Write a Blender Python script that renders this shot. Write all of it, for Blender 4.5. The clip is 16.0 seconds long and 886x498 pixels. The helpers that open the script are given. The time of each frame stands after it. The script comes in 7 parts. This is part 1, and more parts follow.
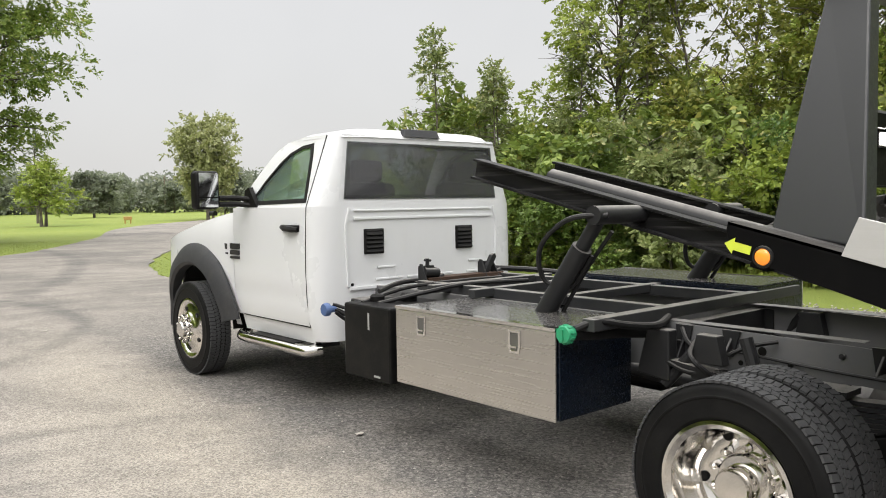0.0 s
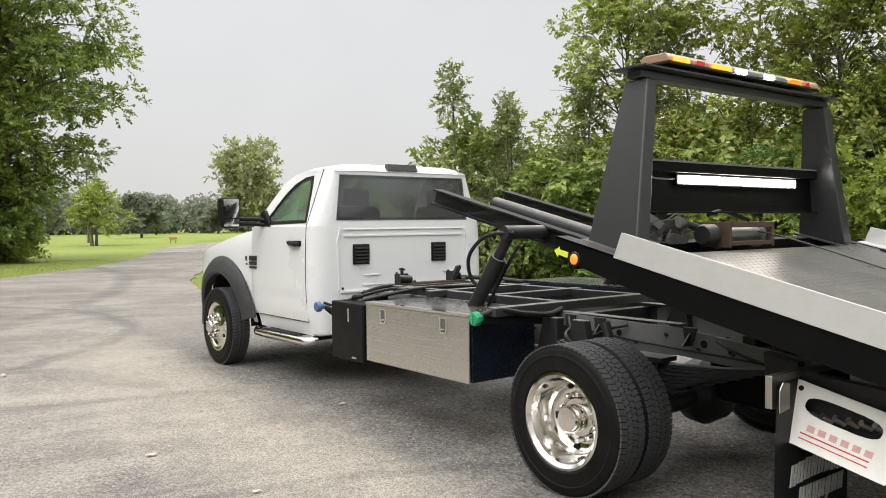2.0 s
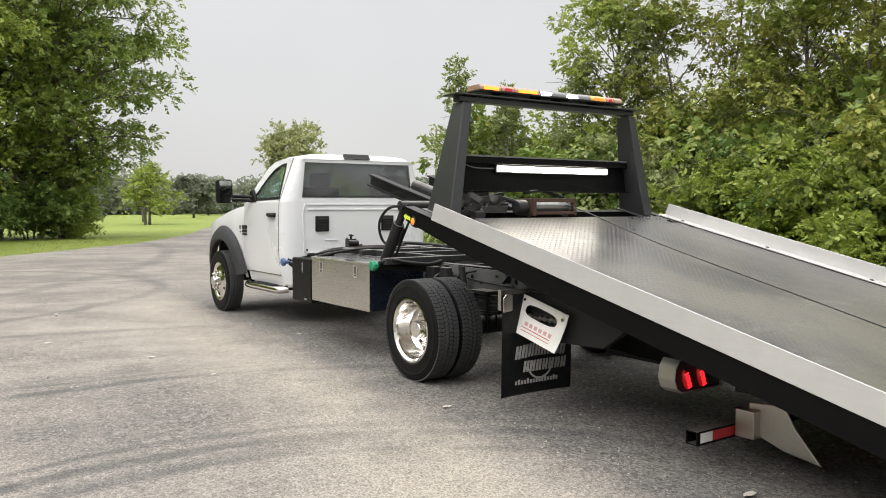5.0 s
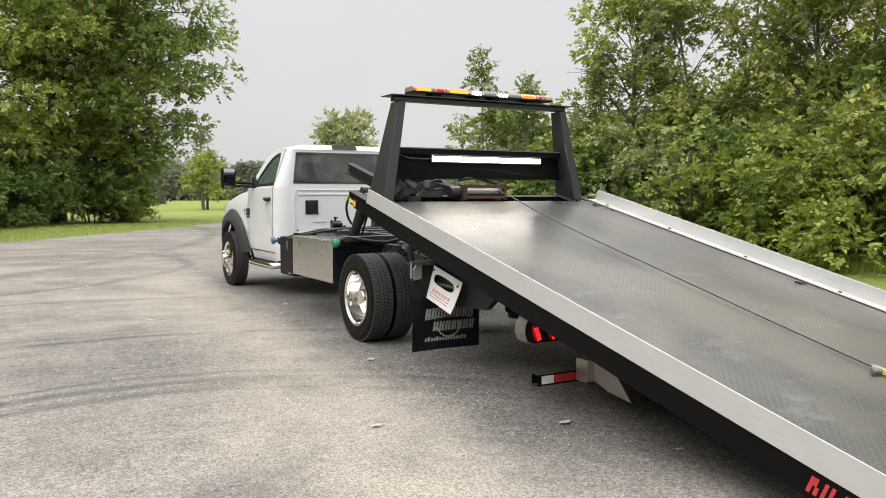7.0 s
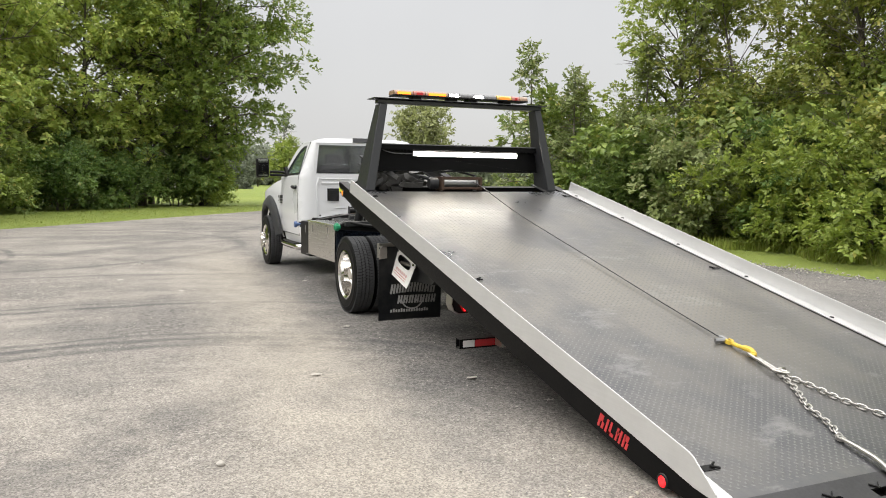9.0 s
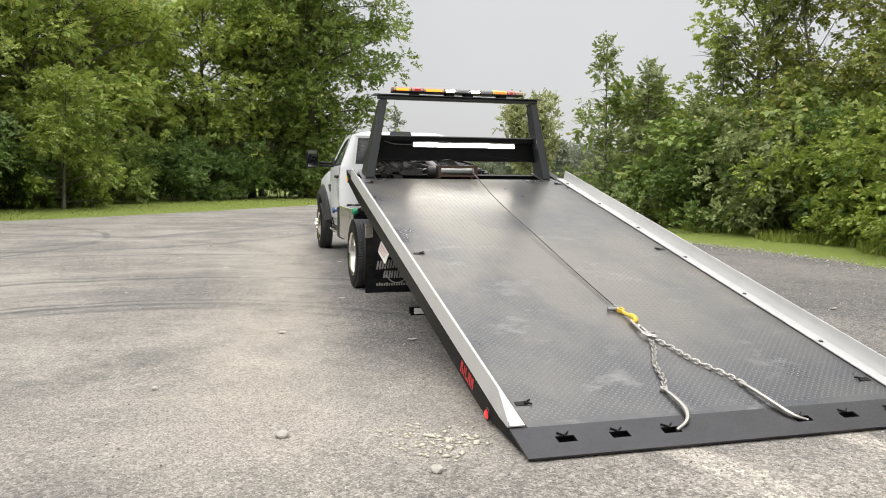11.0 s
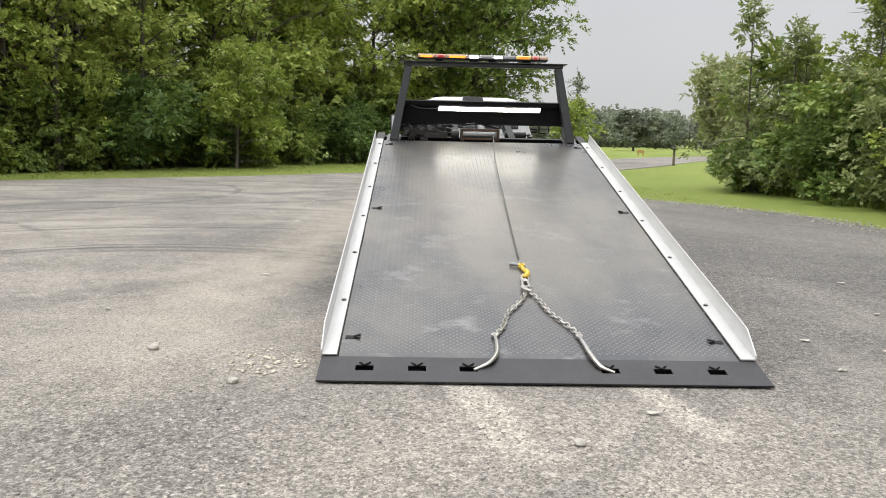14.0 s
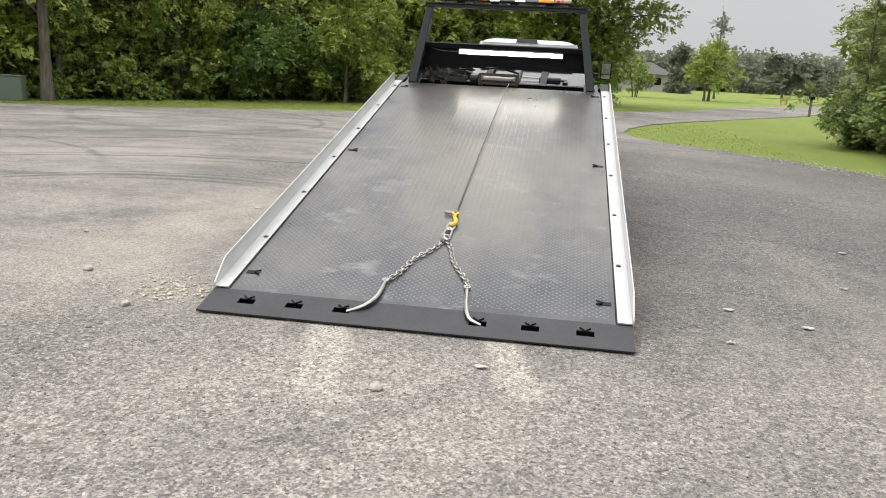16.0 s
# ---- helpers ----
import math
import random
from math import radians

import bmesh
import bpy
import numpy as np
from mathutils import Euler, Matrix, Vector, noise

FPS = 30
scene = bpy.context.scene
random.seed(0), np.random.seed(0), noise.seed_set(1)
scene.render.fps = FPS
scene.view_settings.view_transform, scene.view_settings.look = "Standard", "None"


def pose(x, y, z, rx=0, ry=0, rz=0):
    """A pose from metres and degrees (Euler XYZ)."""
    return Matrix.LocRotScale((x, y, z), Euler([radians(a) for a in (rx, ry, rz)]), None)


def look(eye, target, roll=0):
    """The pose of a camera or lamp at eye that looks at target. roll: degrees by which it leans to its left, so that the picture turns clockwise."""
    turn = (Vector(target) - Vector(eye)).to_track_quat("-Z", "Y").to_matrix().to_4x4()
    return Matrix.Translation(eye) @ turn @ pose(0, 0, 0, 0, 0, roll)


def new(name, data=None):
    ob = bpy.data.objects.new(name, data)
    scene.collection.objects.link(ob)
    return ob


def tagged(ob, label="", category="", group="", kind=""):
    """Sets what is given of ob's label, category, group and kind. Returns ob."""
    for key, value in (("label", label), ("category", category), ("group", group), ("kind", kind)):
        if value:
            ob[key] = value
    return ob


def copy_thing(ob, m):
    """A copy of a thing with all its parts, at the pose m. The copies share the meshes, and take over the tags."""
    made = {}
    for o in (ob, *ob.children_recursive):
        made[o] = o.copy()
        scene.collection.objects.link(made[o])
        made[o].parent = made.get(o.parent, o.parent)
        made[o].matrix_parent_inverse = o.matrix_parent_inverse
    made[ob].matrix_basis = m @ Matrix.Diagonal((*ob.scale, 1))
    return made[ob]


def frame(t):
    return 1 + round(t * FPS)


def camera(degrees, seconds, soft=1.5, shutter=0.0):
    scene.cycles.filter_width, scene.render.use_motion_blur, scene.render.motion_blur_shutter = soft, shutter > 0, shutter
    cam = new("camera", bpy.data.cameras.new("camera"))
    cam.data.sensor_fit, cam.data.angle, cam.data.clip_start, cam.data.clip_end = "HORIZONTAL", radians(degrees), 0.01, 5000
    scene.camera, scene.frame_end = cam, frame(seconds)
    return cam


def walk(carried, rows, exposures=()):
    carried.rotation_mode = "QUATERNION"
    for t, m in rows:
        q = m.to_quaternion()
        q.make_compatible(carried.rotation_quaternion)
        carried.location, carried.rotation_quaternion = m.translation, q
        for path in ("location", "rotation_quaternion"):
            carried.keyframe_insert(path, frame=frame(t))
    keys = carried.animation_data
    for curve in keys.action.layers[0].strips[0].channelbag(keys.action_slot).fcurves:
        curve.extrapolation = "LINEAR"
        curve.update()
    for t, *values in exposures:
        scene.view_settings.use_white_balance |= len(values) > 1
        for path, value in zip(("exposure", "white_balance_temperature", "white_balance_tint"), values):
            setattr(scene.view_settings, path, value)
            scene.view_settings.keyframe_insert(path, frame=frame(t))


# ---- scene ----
cam = camera(58.4, 16.0, soft=1.0)
PATH = [
    (0, (-3.677, 4.23, 1.448), (-2.37, 5.74, 1.33), -0.8),
    (0.5, (-3.762, 3.909, 1.434), (-2.485, 5.443, 1.316), -0.8),
    (1, (-3.862, 3.569, 1.426), (-2.606, 5.122, 1.319), -0.7),
    (1.5, (-3.962, 3.189, 1.434), (-2.72, 4.755, 1.348), -0.7),
    (2, (-4.105, 2.842, 1.433), (-2.875, 4.417, 1.371), -0.6),
    (2.5, (-4.204, 2.471, 1.422), (-2.985, 4.056, 1.369), -0.4),
    (3, (-4.276, 2.092, 1.403), (-3.069, 3.685, 1.348), -0.1),
    (3.5, (-4.359, 1.73, 1.396), (-3.169, 3.335, 1.325), -0.2),
    (4, (-4.376, 1.334, 1.381), (-3.201, 2.951, 1.298), -0.2),
    (6.5, (-4.168, -0.536, 1.342), (-3.133, 1.17, 1.209), -0.1),
    (7, (-4.026, -0.835, 1.34), (-3.024, 0.89, 1.203), 0.0),
    (7.5, (-3.911, -1.14, 1.341), (-2.945, 0.605, 1.201), 0.2),
    (8, (-3.741, -1.454, 1.346), (-2.816, 0.313, 1.197), 0.4),
    (8.5, (-3.667, -1.787, 1.341), (-2.785, 0.001, 1.184), 0.8),
    (9, (-3.55, -2.147, 1.386), (-2.737, -0.328, 1.215), 0.5),
    (11.5, (-2.276, -3.529, 1.302), (-1.808, -1.594, 1.111), 1.0),
    (12, (-1.976, -3.709, 1.284), (-1.575, -1.76, 1.082), 1.4),
    (12.5, (-1.718, -3.903, 1.282), (-1.395, -1.942, 1.061), 1.5),
    (13, (-1.423, -4.07, 1.311), (-1.183, -2.1, 1.067), 1.5),
    (13.5, (-1.046, -4.146, 1.333), (-0.898, -2.169, 1.071), 1.3),
    (14, (-0.684, -4.113, 1.315), (-0.631, -2.133, 1.038), 1.2),
    (14.5, (-0.313, -4.148, 1.347), (-0.349, -2.17, 1.05), 1.9),
    (15, (0.046, -4.138, 1.341), (-0.125, -2.171, 1.02), 2.1),
    (15.5, (0.386, -4.108, 1.344), (0.147, -2.157, 0.972), 2.1),
    (16, (0.758, -4.123, 1.429), (0.485, -2.191, 0.991), 3.0),
]
walk(cam, [(t, look(eye, target, roll)) for t, eye, target, roll in PATH], [(0, 0.08, 6510, 10), (7, 0.05, 6510, 10), (9, 0.02, 6490, 10), (12.5, -0.05, 6380, 10), (16, -0.15, 6330, 10)])

# ---- sky and light: a bright overcast day ----
world = bpy.data.worlds.new("overcast_sky")
scene.world = world
world.use_nodes = True
wt = world.node_tree
wt.nodes.clear()
w_out = wt.nodes.new("ShaderNodeOutputWorld")
w_bg = wt.nodes.new("ShaderNodeBackground")
w_sky = wt.nodes.new("ShaderNodeTexSky")
w_sky.sky_type = "NISHITA"
w_sky.sun_disc = False
w_sky.sun_elevation = radians(50)
w_sky.sun_rotation = radians(250)
w_sky.dust_density = 5.0
w_co = wt.nodes.new("ShaderNodeTexCoord")
w_sep = wt.nodes.new("ShaderNodeSeparateXYZ")
w_ramp = wt.nodes.new("ShaderNodeValToRGB")
w_ramp.color_ramp.elements[0].position = 0.0
w_ramp.color_ramp.elements[0].color = (0.262, 0.260, 0.256, 1)
w_ramp.color_ramp.elements[1].position = 1.0
w_ramp.color_ramp.elements[1].color = (1.255, 1.24, 1.215, 1)
w_mid = w_ramp.color_ramp.elements.new(0.3)
w_mid.color = (0.280, 0.279, 0.278, 1)
w_cloud = wt.nodes.new("ShaderNodeTexNoise")
w_cloud.inputs["Scale"].default_value = 2.4
w_cloud.inputs["Detail"].default_value = 4
w_cr = wt.nodes.new("ShaderNodeMapRange")
w_cr.inputs["To Min"].default_value = 0.86
w_cr.inputs["To Max"].default_value = 1.12
w_mul = wt.nodes.new("ShaderNodeVectorMath")
w_mul.operation = "SCALE"
w_mul2 = wt.nodes.new("ShaderNodeVectorMath")
w_mul2.operation = "SCALE"
w_mul2.inputs[3].default_value = 0.006
w_add = wt.nodes.new("ShaderNodeVectorMath")
w_add.operation = "ADD"
wt.links.new(w_co.outputs["Generated"], w_sep.inputs[0])
wt.links.new(w_sep.outputs["Z"], w_ramp.inputs[0])
wt.links.new(w_co.outputs["Generated"], w_cloud.inputs["Vector"])
wt.links.new(w_cloud.outputs["Fac"], w_cr.inputs["Value"])
wt.links.new(w_ramp.outputs[0], w_mul.inputs[0])
wt.links.new(w_cr.outputs[0], w_mul.inputs[3])
wt.links.new(w_sky.outputs[0], w_mul2.inputs[0])
wt.links.new(w_mul.outputs[0], w_add.inputs[0])
wt.links.new(w_mul2.outputs[0], w_add.inputs[1])
wt.links.new(w_add.outputs[0], w_bg.inputs["Color"])
w_bg.inputs["Strength"].default_value = 2.55
wt.links.new(w_bg.outputs[0], w_out.inputs[0])

sun_data = bpy.data.lights.new("sun", "SUN")
sun_data.energy = 1.4
sun_data.angle = radians(40)
sun_data.color = (1.0, 0.98, 0.95)
sun = new("sun", sun_data)
sun.matrix_world = look((-27, -6, 36), (0, 4, 0))

# ---- tools ----
def V(*a):
    return Vector(a)


def part(name, bm, material, parent=None, label="", smooth=False, bevel=0.0, seg=2):
    """Link a bmesh as one mesh object under parent."""
    if bevel > 0:
        bmesh.ops.remove_doubles(bm, verts=bm.verts, dist=1e-5)
        edges = [e for e in bm.edges if len(e.link_faces) == 2 and e.calc_face_angle(0) > 0.5]
        bmesh.ops.bevel(bm, geom=edges, offset=bevel, segments=seg, affect="EDGES", clamp_overlap=True, profile=0.5)
    bmesh.ops.recalc_face_normals(bm, faces=bm.faces)
    me = bpy.data.meshes.new(name)
    if smooth:
        for f in bm.faces:
            f.smooth = True
        for e in bm.edges:
            if len(e.link_faces) == 2 and e.calc_face_angle(0) > 0.6:
                e.smooth = False
    bm.to_mesh(me)
    bm.free()
    me.materials.append(material)
    ob = new(name, me)
    if parent is not None:
        ob.parent = parent
    if label:
        tagged(ob, label)
    return ob


def empty(name, m=None, parent=None):
    ob = new(name)
    ob.empty_display_size = 0.2
    if m is not None:
        ob.matrix_basis = m
    if parent is not None:
        ob.parent = parent
    return ob


def nb():
    return bmesh.new()


def box(bm, x0, x1, y0, y1, z0, z1, m=None):
    vs = [bm.verts.new(p) for p in ((x0, y0, z0), (x1, y0, z0), (x1, y1, z0), (x0, y1, z0), (x0, y0, z1), (x1, y0, z1), (x1, y1, z1), (x0, y1, z1))]
    for f in ((0, 3, 2, 1), (4, 5, 6, 7), (0, 1, 5, 4), (1, 2, 6, 5), (2, 3, 7, 6), (3, 0, 4, 7)):
        bm.faces.new([vs[i] for i in f])
    if m is not None:
        bmesh.ops.transform(bm, matrix=m, verts=vs)
    return vs


def prism(bm, poly, axis, a, b, m=None):
    """Extrude a closed outline along an axis. Outline: (y, z) for x, (x, z) for y, (x, y) for z."""
    def at(p, w):
        return {"x": (w, p[0], p[1]), "y": (p[0], w, p[1]), "z": (p[0], p[1], w)}[axis]
    lo = [bm.verts.new(at(p, a)) for p in poly]
    hi = [bm.verts.new(at(p, b)) for p in poly]
    n = len(poly)
    bm.faces.new(lo)
    bm.faces.new(hi[::-1])
    for i in range(n):
        bm.faces.new((lo[i], hi[i], hi[(i + 1) % n], lo[(i + 1) % n]))
    if m is not None:
        bmesh.ops.transform(bm, matrix=m, verts=lo + hi)
    return lo + hi


def tube(bm, pts, r, n=10, caps=True):
    """Sweep a circle along a polyline; r is one radius or one per point."""
    pts = [Vector(p) for p in pts]
    rs = r if isinstance(r, (list, tuple)) else [r] * len(pts)
    up = None
    rings = []
    for i, p in enumerate(pts):
        d = (pts[min(i + 1, len(pts) - 1)] - pts[max(i - 1, 0)]).normalized()
        if up is None:
            up = d.orthogonal().normalized()
        up = (up - d * up.dot(d)).normalized()
        side = d.cross(up)
        rings.append([bm.verts.new(p + (up * math.cos(2 * math.pi * k / n) + side * math.sin(2 * math.pi * k / n)) * rs[i]) for k in range(n)])
    for a, b in zip(rings, rings[1:]):
        for k in range(n):
            bm.faces.new((a[k], a[(k + 1) % n], b[(k + 1) % n], b[k]))
    if caps:
        bm.faces.new(rings[0][::-1])
        bm.faces.new(rings[-1])


def curve_pts(pts, per=6):
    """Catmull-Rom points through a polyline."""
    pts = [Vector(p) for p in pts]
    out = []
    for i in range(len(pts) - 1):
        p0, p1, p2, p3 = pts[max(i - 1, 0)], pts[i], pts[i + 1], pts[min(i + 2, len(pts) - 1)]
        for k in range(per):
            t = k / per
            out.append(0.5 * ((2 * p1) + (p2 - p0) * t + (2 * p0 - 5 * p1 + 4 * p2 - p3) * t * t + (3 * p1 - p0 - 3 * p2 + p3) * t ** 3))
    out.append(pts[-1])
    return out


def lathe(bm, prof, n=32, m=None, close=False):
    """Turn (radius, height) pairs about local z, then move by m."""
    rings = []
    made = []
    for r, h in prof:
        if r < 1e-6:
            v = bm.verts.new((0, 0, h))
            rings.append([v] * n)
            made.append(v)
        else:
            ring = [bm.verts.new((r * math.cos(2 * math.pi * k / n), r * math.sin(2 * math.pi * k / n), h)) for k in range(n)]
            rings.append(ring)
            made += ring
    pairs = list(zip(rings, rings[1:]))
    if close:
        pairs.append((rings[-1], rings[0]))
    for a, b in pairs:
        for k in range(n):
            q = []
            for v in (a[k], a[(k + 1) % n], b[(k + 1) % n], b[k]):
                if v not in q:
                    q.append(v)
            if len(q) > 2:
                bm.faces.new(q)
    if m is not None:
        bmesh.ops.transform(bm, matrix=m, verts=made)
    return made


def ring_face(bm, outer, inner, depth):
    """A frame between two outlines of the same length, given thickness along depth."""
    d = Vector(depth)
    o0, i0 = [bm.verts.new(p) for p in outer], [bm.verts.new(p) for p in inner]
    o1, i1 = [bm.verts.new(Vector(p) + d) for p in outer], [bm.verts.new(Vector(p) + d) for p in inner]
    n = len(outer)
    for k in range(n):
        j = (k + 1) % n
        bm.faces.new((o0[k], o0[j], i0[j], i0[k]))
        bm.faces.new((o1[k], i1[k], i1[j], o1[j]))
        bm.faces.new((o0[k], o1[k], o1[j], o0[j]))
        bm.faces.new((i0[k], i0[j], i1[j], i1[k]))


def plate(bm, pts, depth):
    """A flat polygon with thickness along depth."""
    d = Vector(depth)
    a = [bm.verts.new(p) for p in pts]
    b = [bm.verts.new(Vector(p) + d) for p in pts]
    n = len(pts)
    bm.faces.new(a)
    bm.faces.new(b[::-1])
    for k in range(n):
        j = (k + 1) % n
        bm.faces.new((a[k], b[k], b[j], a[j]))


def mesh_np(name, verts, faces, material, parent=None, label=""):
    """A mesh object straight from arrays; faces all have the same corner count."""
    me = bpy.data.meshes.new(name)
    nf, k = faces.shape
    me.vertices.add(len(verts))
    me.vertices.foreach_set("co", verts.astype(np.float32).ravel())
    me.loops.add(nf * k)
    me.loops.foreach_set("vertex_index", faces.astype(np.int32).ravel())
    me.polygons.add(nf)
    me.polygons.foreach_set("loop_start", np.arange(0, nf * k, k, dtype=np.int32))
    me.polygons.foreach_set("loop_total", np.full(nf, k, dtype=np.int32))
    me.update(calc_edges=True)
    me.materials.append(material)
    ob = new(name, me)
    if parent is not None:
        ob.parent = parent
    if label:
        tagged(ob, label)
    return ob


# ---- materials ----
class Mat:
    """A small builder for node materials."""

    def __init__(self, name, color, rough=0.5, metal=0.0):
        self.m = bpy.data.materials.new(name)
        self.m.use_nodes = True
        self.t = self.m.node_tree
        self.b = self.t.nodes["Principled BSDF"]
        self.out = self.t.nodes["Material Output"]
        self.b.inputs["Base Color"].default_value = (*color, 1)
        self.b.inputs["Roughness"].default_value = rough
        self.b.inputs["Metallic"].default_value = metal
        self.co = None

    def node(self, kind, **inputs):
        n = self.t.nodes.new(kind)
        for k, v in inputs.items():
            n.inputs[k.replace("_", " ")].default_value = v
        return n

    def link(self, a, b):
        self.t.links.new(a, b)

    def place(self):
        if self.co is None:
            self.co = self.t.nodes.new("ShaderNodeTexCoord").outputs["Object"]
        return self.co

    def noise(self, scale, detail=4.0, rough=0.6, stretch=None):
        n = self.node("ShaderNodeTexNoise", Scale=scale, Detail=detail, Roughness=rough)
        src = self.place()
        if stretch:
            mp = self.node("ShaderNodeMapping")
            mp.inputs["Scale"].default_value = stretch
            self.link(src, mp.inputs[0])
            src = mp.outputs[0]
        self.link(src, n.inputs["Vector"])
        return n.outputs["Fac"]

    def ramp(self, fac, *stops):
        r = self.node("ShaderNodeValToRGB")
        e = r.color_ramp.elements
        while len(e) < len(stops):
            e.new(0.5)
        for el, (p, c) in zip(e, stops):
            el.position = p
            el.color = (*c, 1) if len(c) == 3 else c
        self.link(fac, r.inputs[0])
        return r.outputs[0]

    def value(self, fac, lo, hi, a=0.0, b=1.0):
        r = self.node("ShaderNodeMapRange")
        for k, v in zip(("From Min", "From Max", "To Min", "To Max"), (lo, hi, a, b)):
            r.inputs[k].default_value = v
        self.link(fac, r.inputs[0])
        return r.outputs[0]

    def mix(self, fac, a, b, mode="MIX"):
        n = self.t.nodes.new("ShaderNodeMix")
        n.data_type = "RGBA"
        n.blend_type = mode
        for s, v in ((n.inputs[0], fac), (n.inputs[6], a), (n.inputs[7], b)):
            if isinstance(v, (int, float)):
                s.default_value = v
            elif isinstance(v, tuple):
                s.default_value = (*v, 1)
            else:
                self.link(v, s)
        return n.outputs[2]

    def color(self, c):
        self.link(c, self.b.inputs["Base Color"])
        return self

    def rough(self, f):
        self.link(f, self.b.inputs["Roughness"])
        return self

    def bump(self, h, strength=0.3, dist=0.01):
        n = self.node("ShaderNodeBump", Strength=strength, Distance=dist)
        self.link(h, n.inputs["Height"])
        self.link(n.outputs[0], self.b.inputs["Normal"])
        return self

    def emit(self, c, s):
        self.b.inputs["Emission Color"].default_value = (*c, 1)
        self.b.inputs["Emission Strength"].default_value = s
        return self


def paint(name, c, rough=0.35, metal=0.0, dirt=0.15, scale=6.0, dirt_color=(0.18, 0.16, 0.13), coat=0.0, spec=0.5, dust=0.0):
    a = Mat(name, c, rough, metal)
    a.b.inputs["Specular IOR Level"].default_value = spec
    f = a.noise(scale, 6, 0.65)
    g = a.noise(scale * 14, 3, 0.6)
    d = a.value(f, 0.42, 0.75, 0.0, dirt)
    cc = a.mix(d, c, dirt_color)
    if dust:
        # level faces go paler: settled dust, with light from above put into the colour
        sp = a.t.nodes.new("ShaderNodeSeparateXYZ")
        a.link(a.t.nodes.new("ShaderNodeNewGeometry").outputs["Normal"], sp.inputs[0])
        lie = a.value(sp.outputs["Z"], 0.55, 0.95, 0.0, 1.0)
        much = a.value(a.noise(11.0, 5, 0.7), 0.3, 0.7, dust * 0.4, dust)
        mu = a.t.nodes.new("ShaderNodeMath")
        mu.operation = "MULTIPLY"
        a.link(lie, mu.inputs[0])
        a.link(much, mu.inputs[1])
        cc = a.mix(mu.outputs[0], cc, (0.27, 0.255, 0.235))
    a.color(cc)
    a.rough(a.value(g, 0.3, 0.7, rough - 0.05, rough + 0.10))
    a.bump(g, 0.05, 0.002)
    a.b.inputs["Coat Weight"].default_value = coat
    a.b.inputs["Coat Roughness"].default_value = 0.06
    return a.m


def car_white():
    a = Mat("white_car_paint", (0.66, 0.67, 0.68), 0.3)
    f = a.noise(1.6, 5, 0.6)
    lo = a.noise(9.0, 4, 0.6, (1, 1, 0.25))
    c = a.mix(a.value(f, 0.45, 0.8, 0.0, 0.10), (0.66, 0.67, 0.68), (0.55, 0.54, 0.51))
    a.color(a.mix(a.value(lo, 0.58, 0.8, 0.0, 0.10), c, (0.5, 0.48, 0.44)))
    a.rough(a.value(f, 0.3, 0.7, 0.24, 0.36))
    a.b.inputs["Coat Weight"].default_value = 0.5
    a.b.inputs["Coat Roughness"].default_value = 0.08
    return a.m


M_WHITE = car_white()
M_BLACK = paint("black_steel_paint", (0.004, 0.004, 0.0044), 0.38, 0.0, 0.10, 7.0, (0.02, 0.019, 0.018), 0.0, 0.09, 0.30)
M_FRAME = paint("chassis_black", (0.019, 0.0194, 0.0205), 0.40, 0.0, 0.35, 9.0, (0.035, 0.033, 0.031), 0.0, 0.25, 0.8)
M_POST = paint("charcoal_steel_paint", (0.019, 0.020, 0.0225), 0.34, 0.0, 0.10, 5.0, (0.04, 0.04, 0.04), 0.0, 0.7, 0.3)
M_PLASTIC = paint("grey_black_plastic", (0.024, 0.025, 0.028), 0.55, 0.0, 0.1, 9.0)
M_TRIM = paint("black_trim", (0.006, 0.006, 0.006), 0.42, 0.0, 0.05, 9.0, spec=0.16)
M_NAVY = paint("dark_navy_box_paint", (0.006, 0.010, 0.018), 0.22, 0.0, 0.15, 6.0, (0.03, 0.03, 0.03), 0.2, 0.4)
M_BOXTOP = paint("black_box_lid", (0.02, 0.021, 0.023), 0.22, 0.0, 0.2, 5.0, (0.08, 0.075, 0.07), 0.3, 0.5, 0.3)
M_RUST = paint("rusty_steel", (0.065, 0.036, 0.022), 0.75, 0.2, 0.6, 12.0, (0.03, 0.022, 0.018))
M_DARK = paint("dark_interior", (0.015, 0.016, 0.018), 0.7, 0.0, 0.1)
M_SEAT = paint("grey_cloth", (0.05, 0.052, 0.056), 0.85, 0.0, 0.1)


def metal(name, c, rough, streak=0.0, stretch=(1, 1, 1), dirt=0.2, scale=8.0, relief=0.06):
    a = Mat(name, c, rough, 1.0)
    f = a.noise(scale, 6, 0.7)
    s = a.noise(60.0, 4, 0.7, stretch)
    cc = a.mix(a.value(f, 0.4, 0.8, 0.0, dirt), c, tuple(v * 0.55 for v in c))
    a.color(a.mix(a.value(s, 0.2, 0.8, 0.0, streak), cc, tuple(v * 0.7 for v in c)))
    a.rough(a.value(s, 0.2, 0.8, max(rough - 0.08, 0.02), rough + 0.08))
    if relief:
        a.bump(s, relief, 0.001)
    return a.m


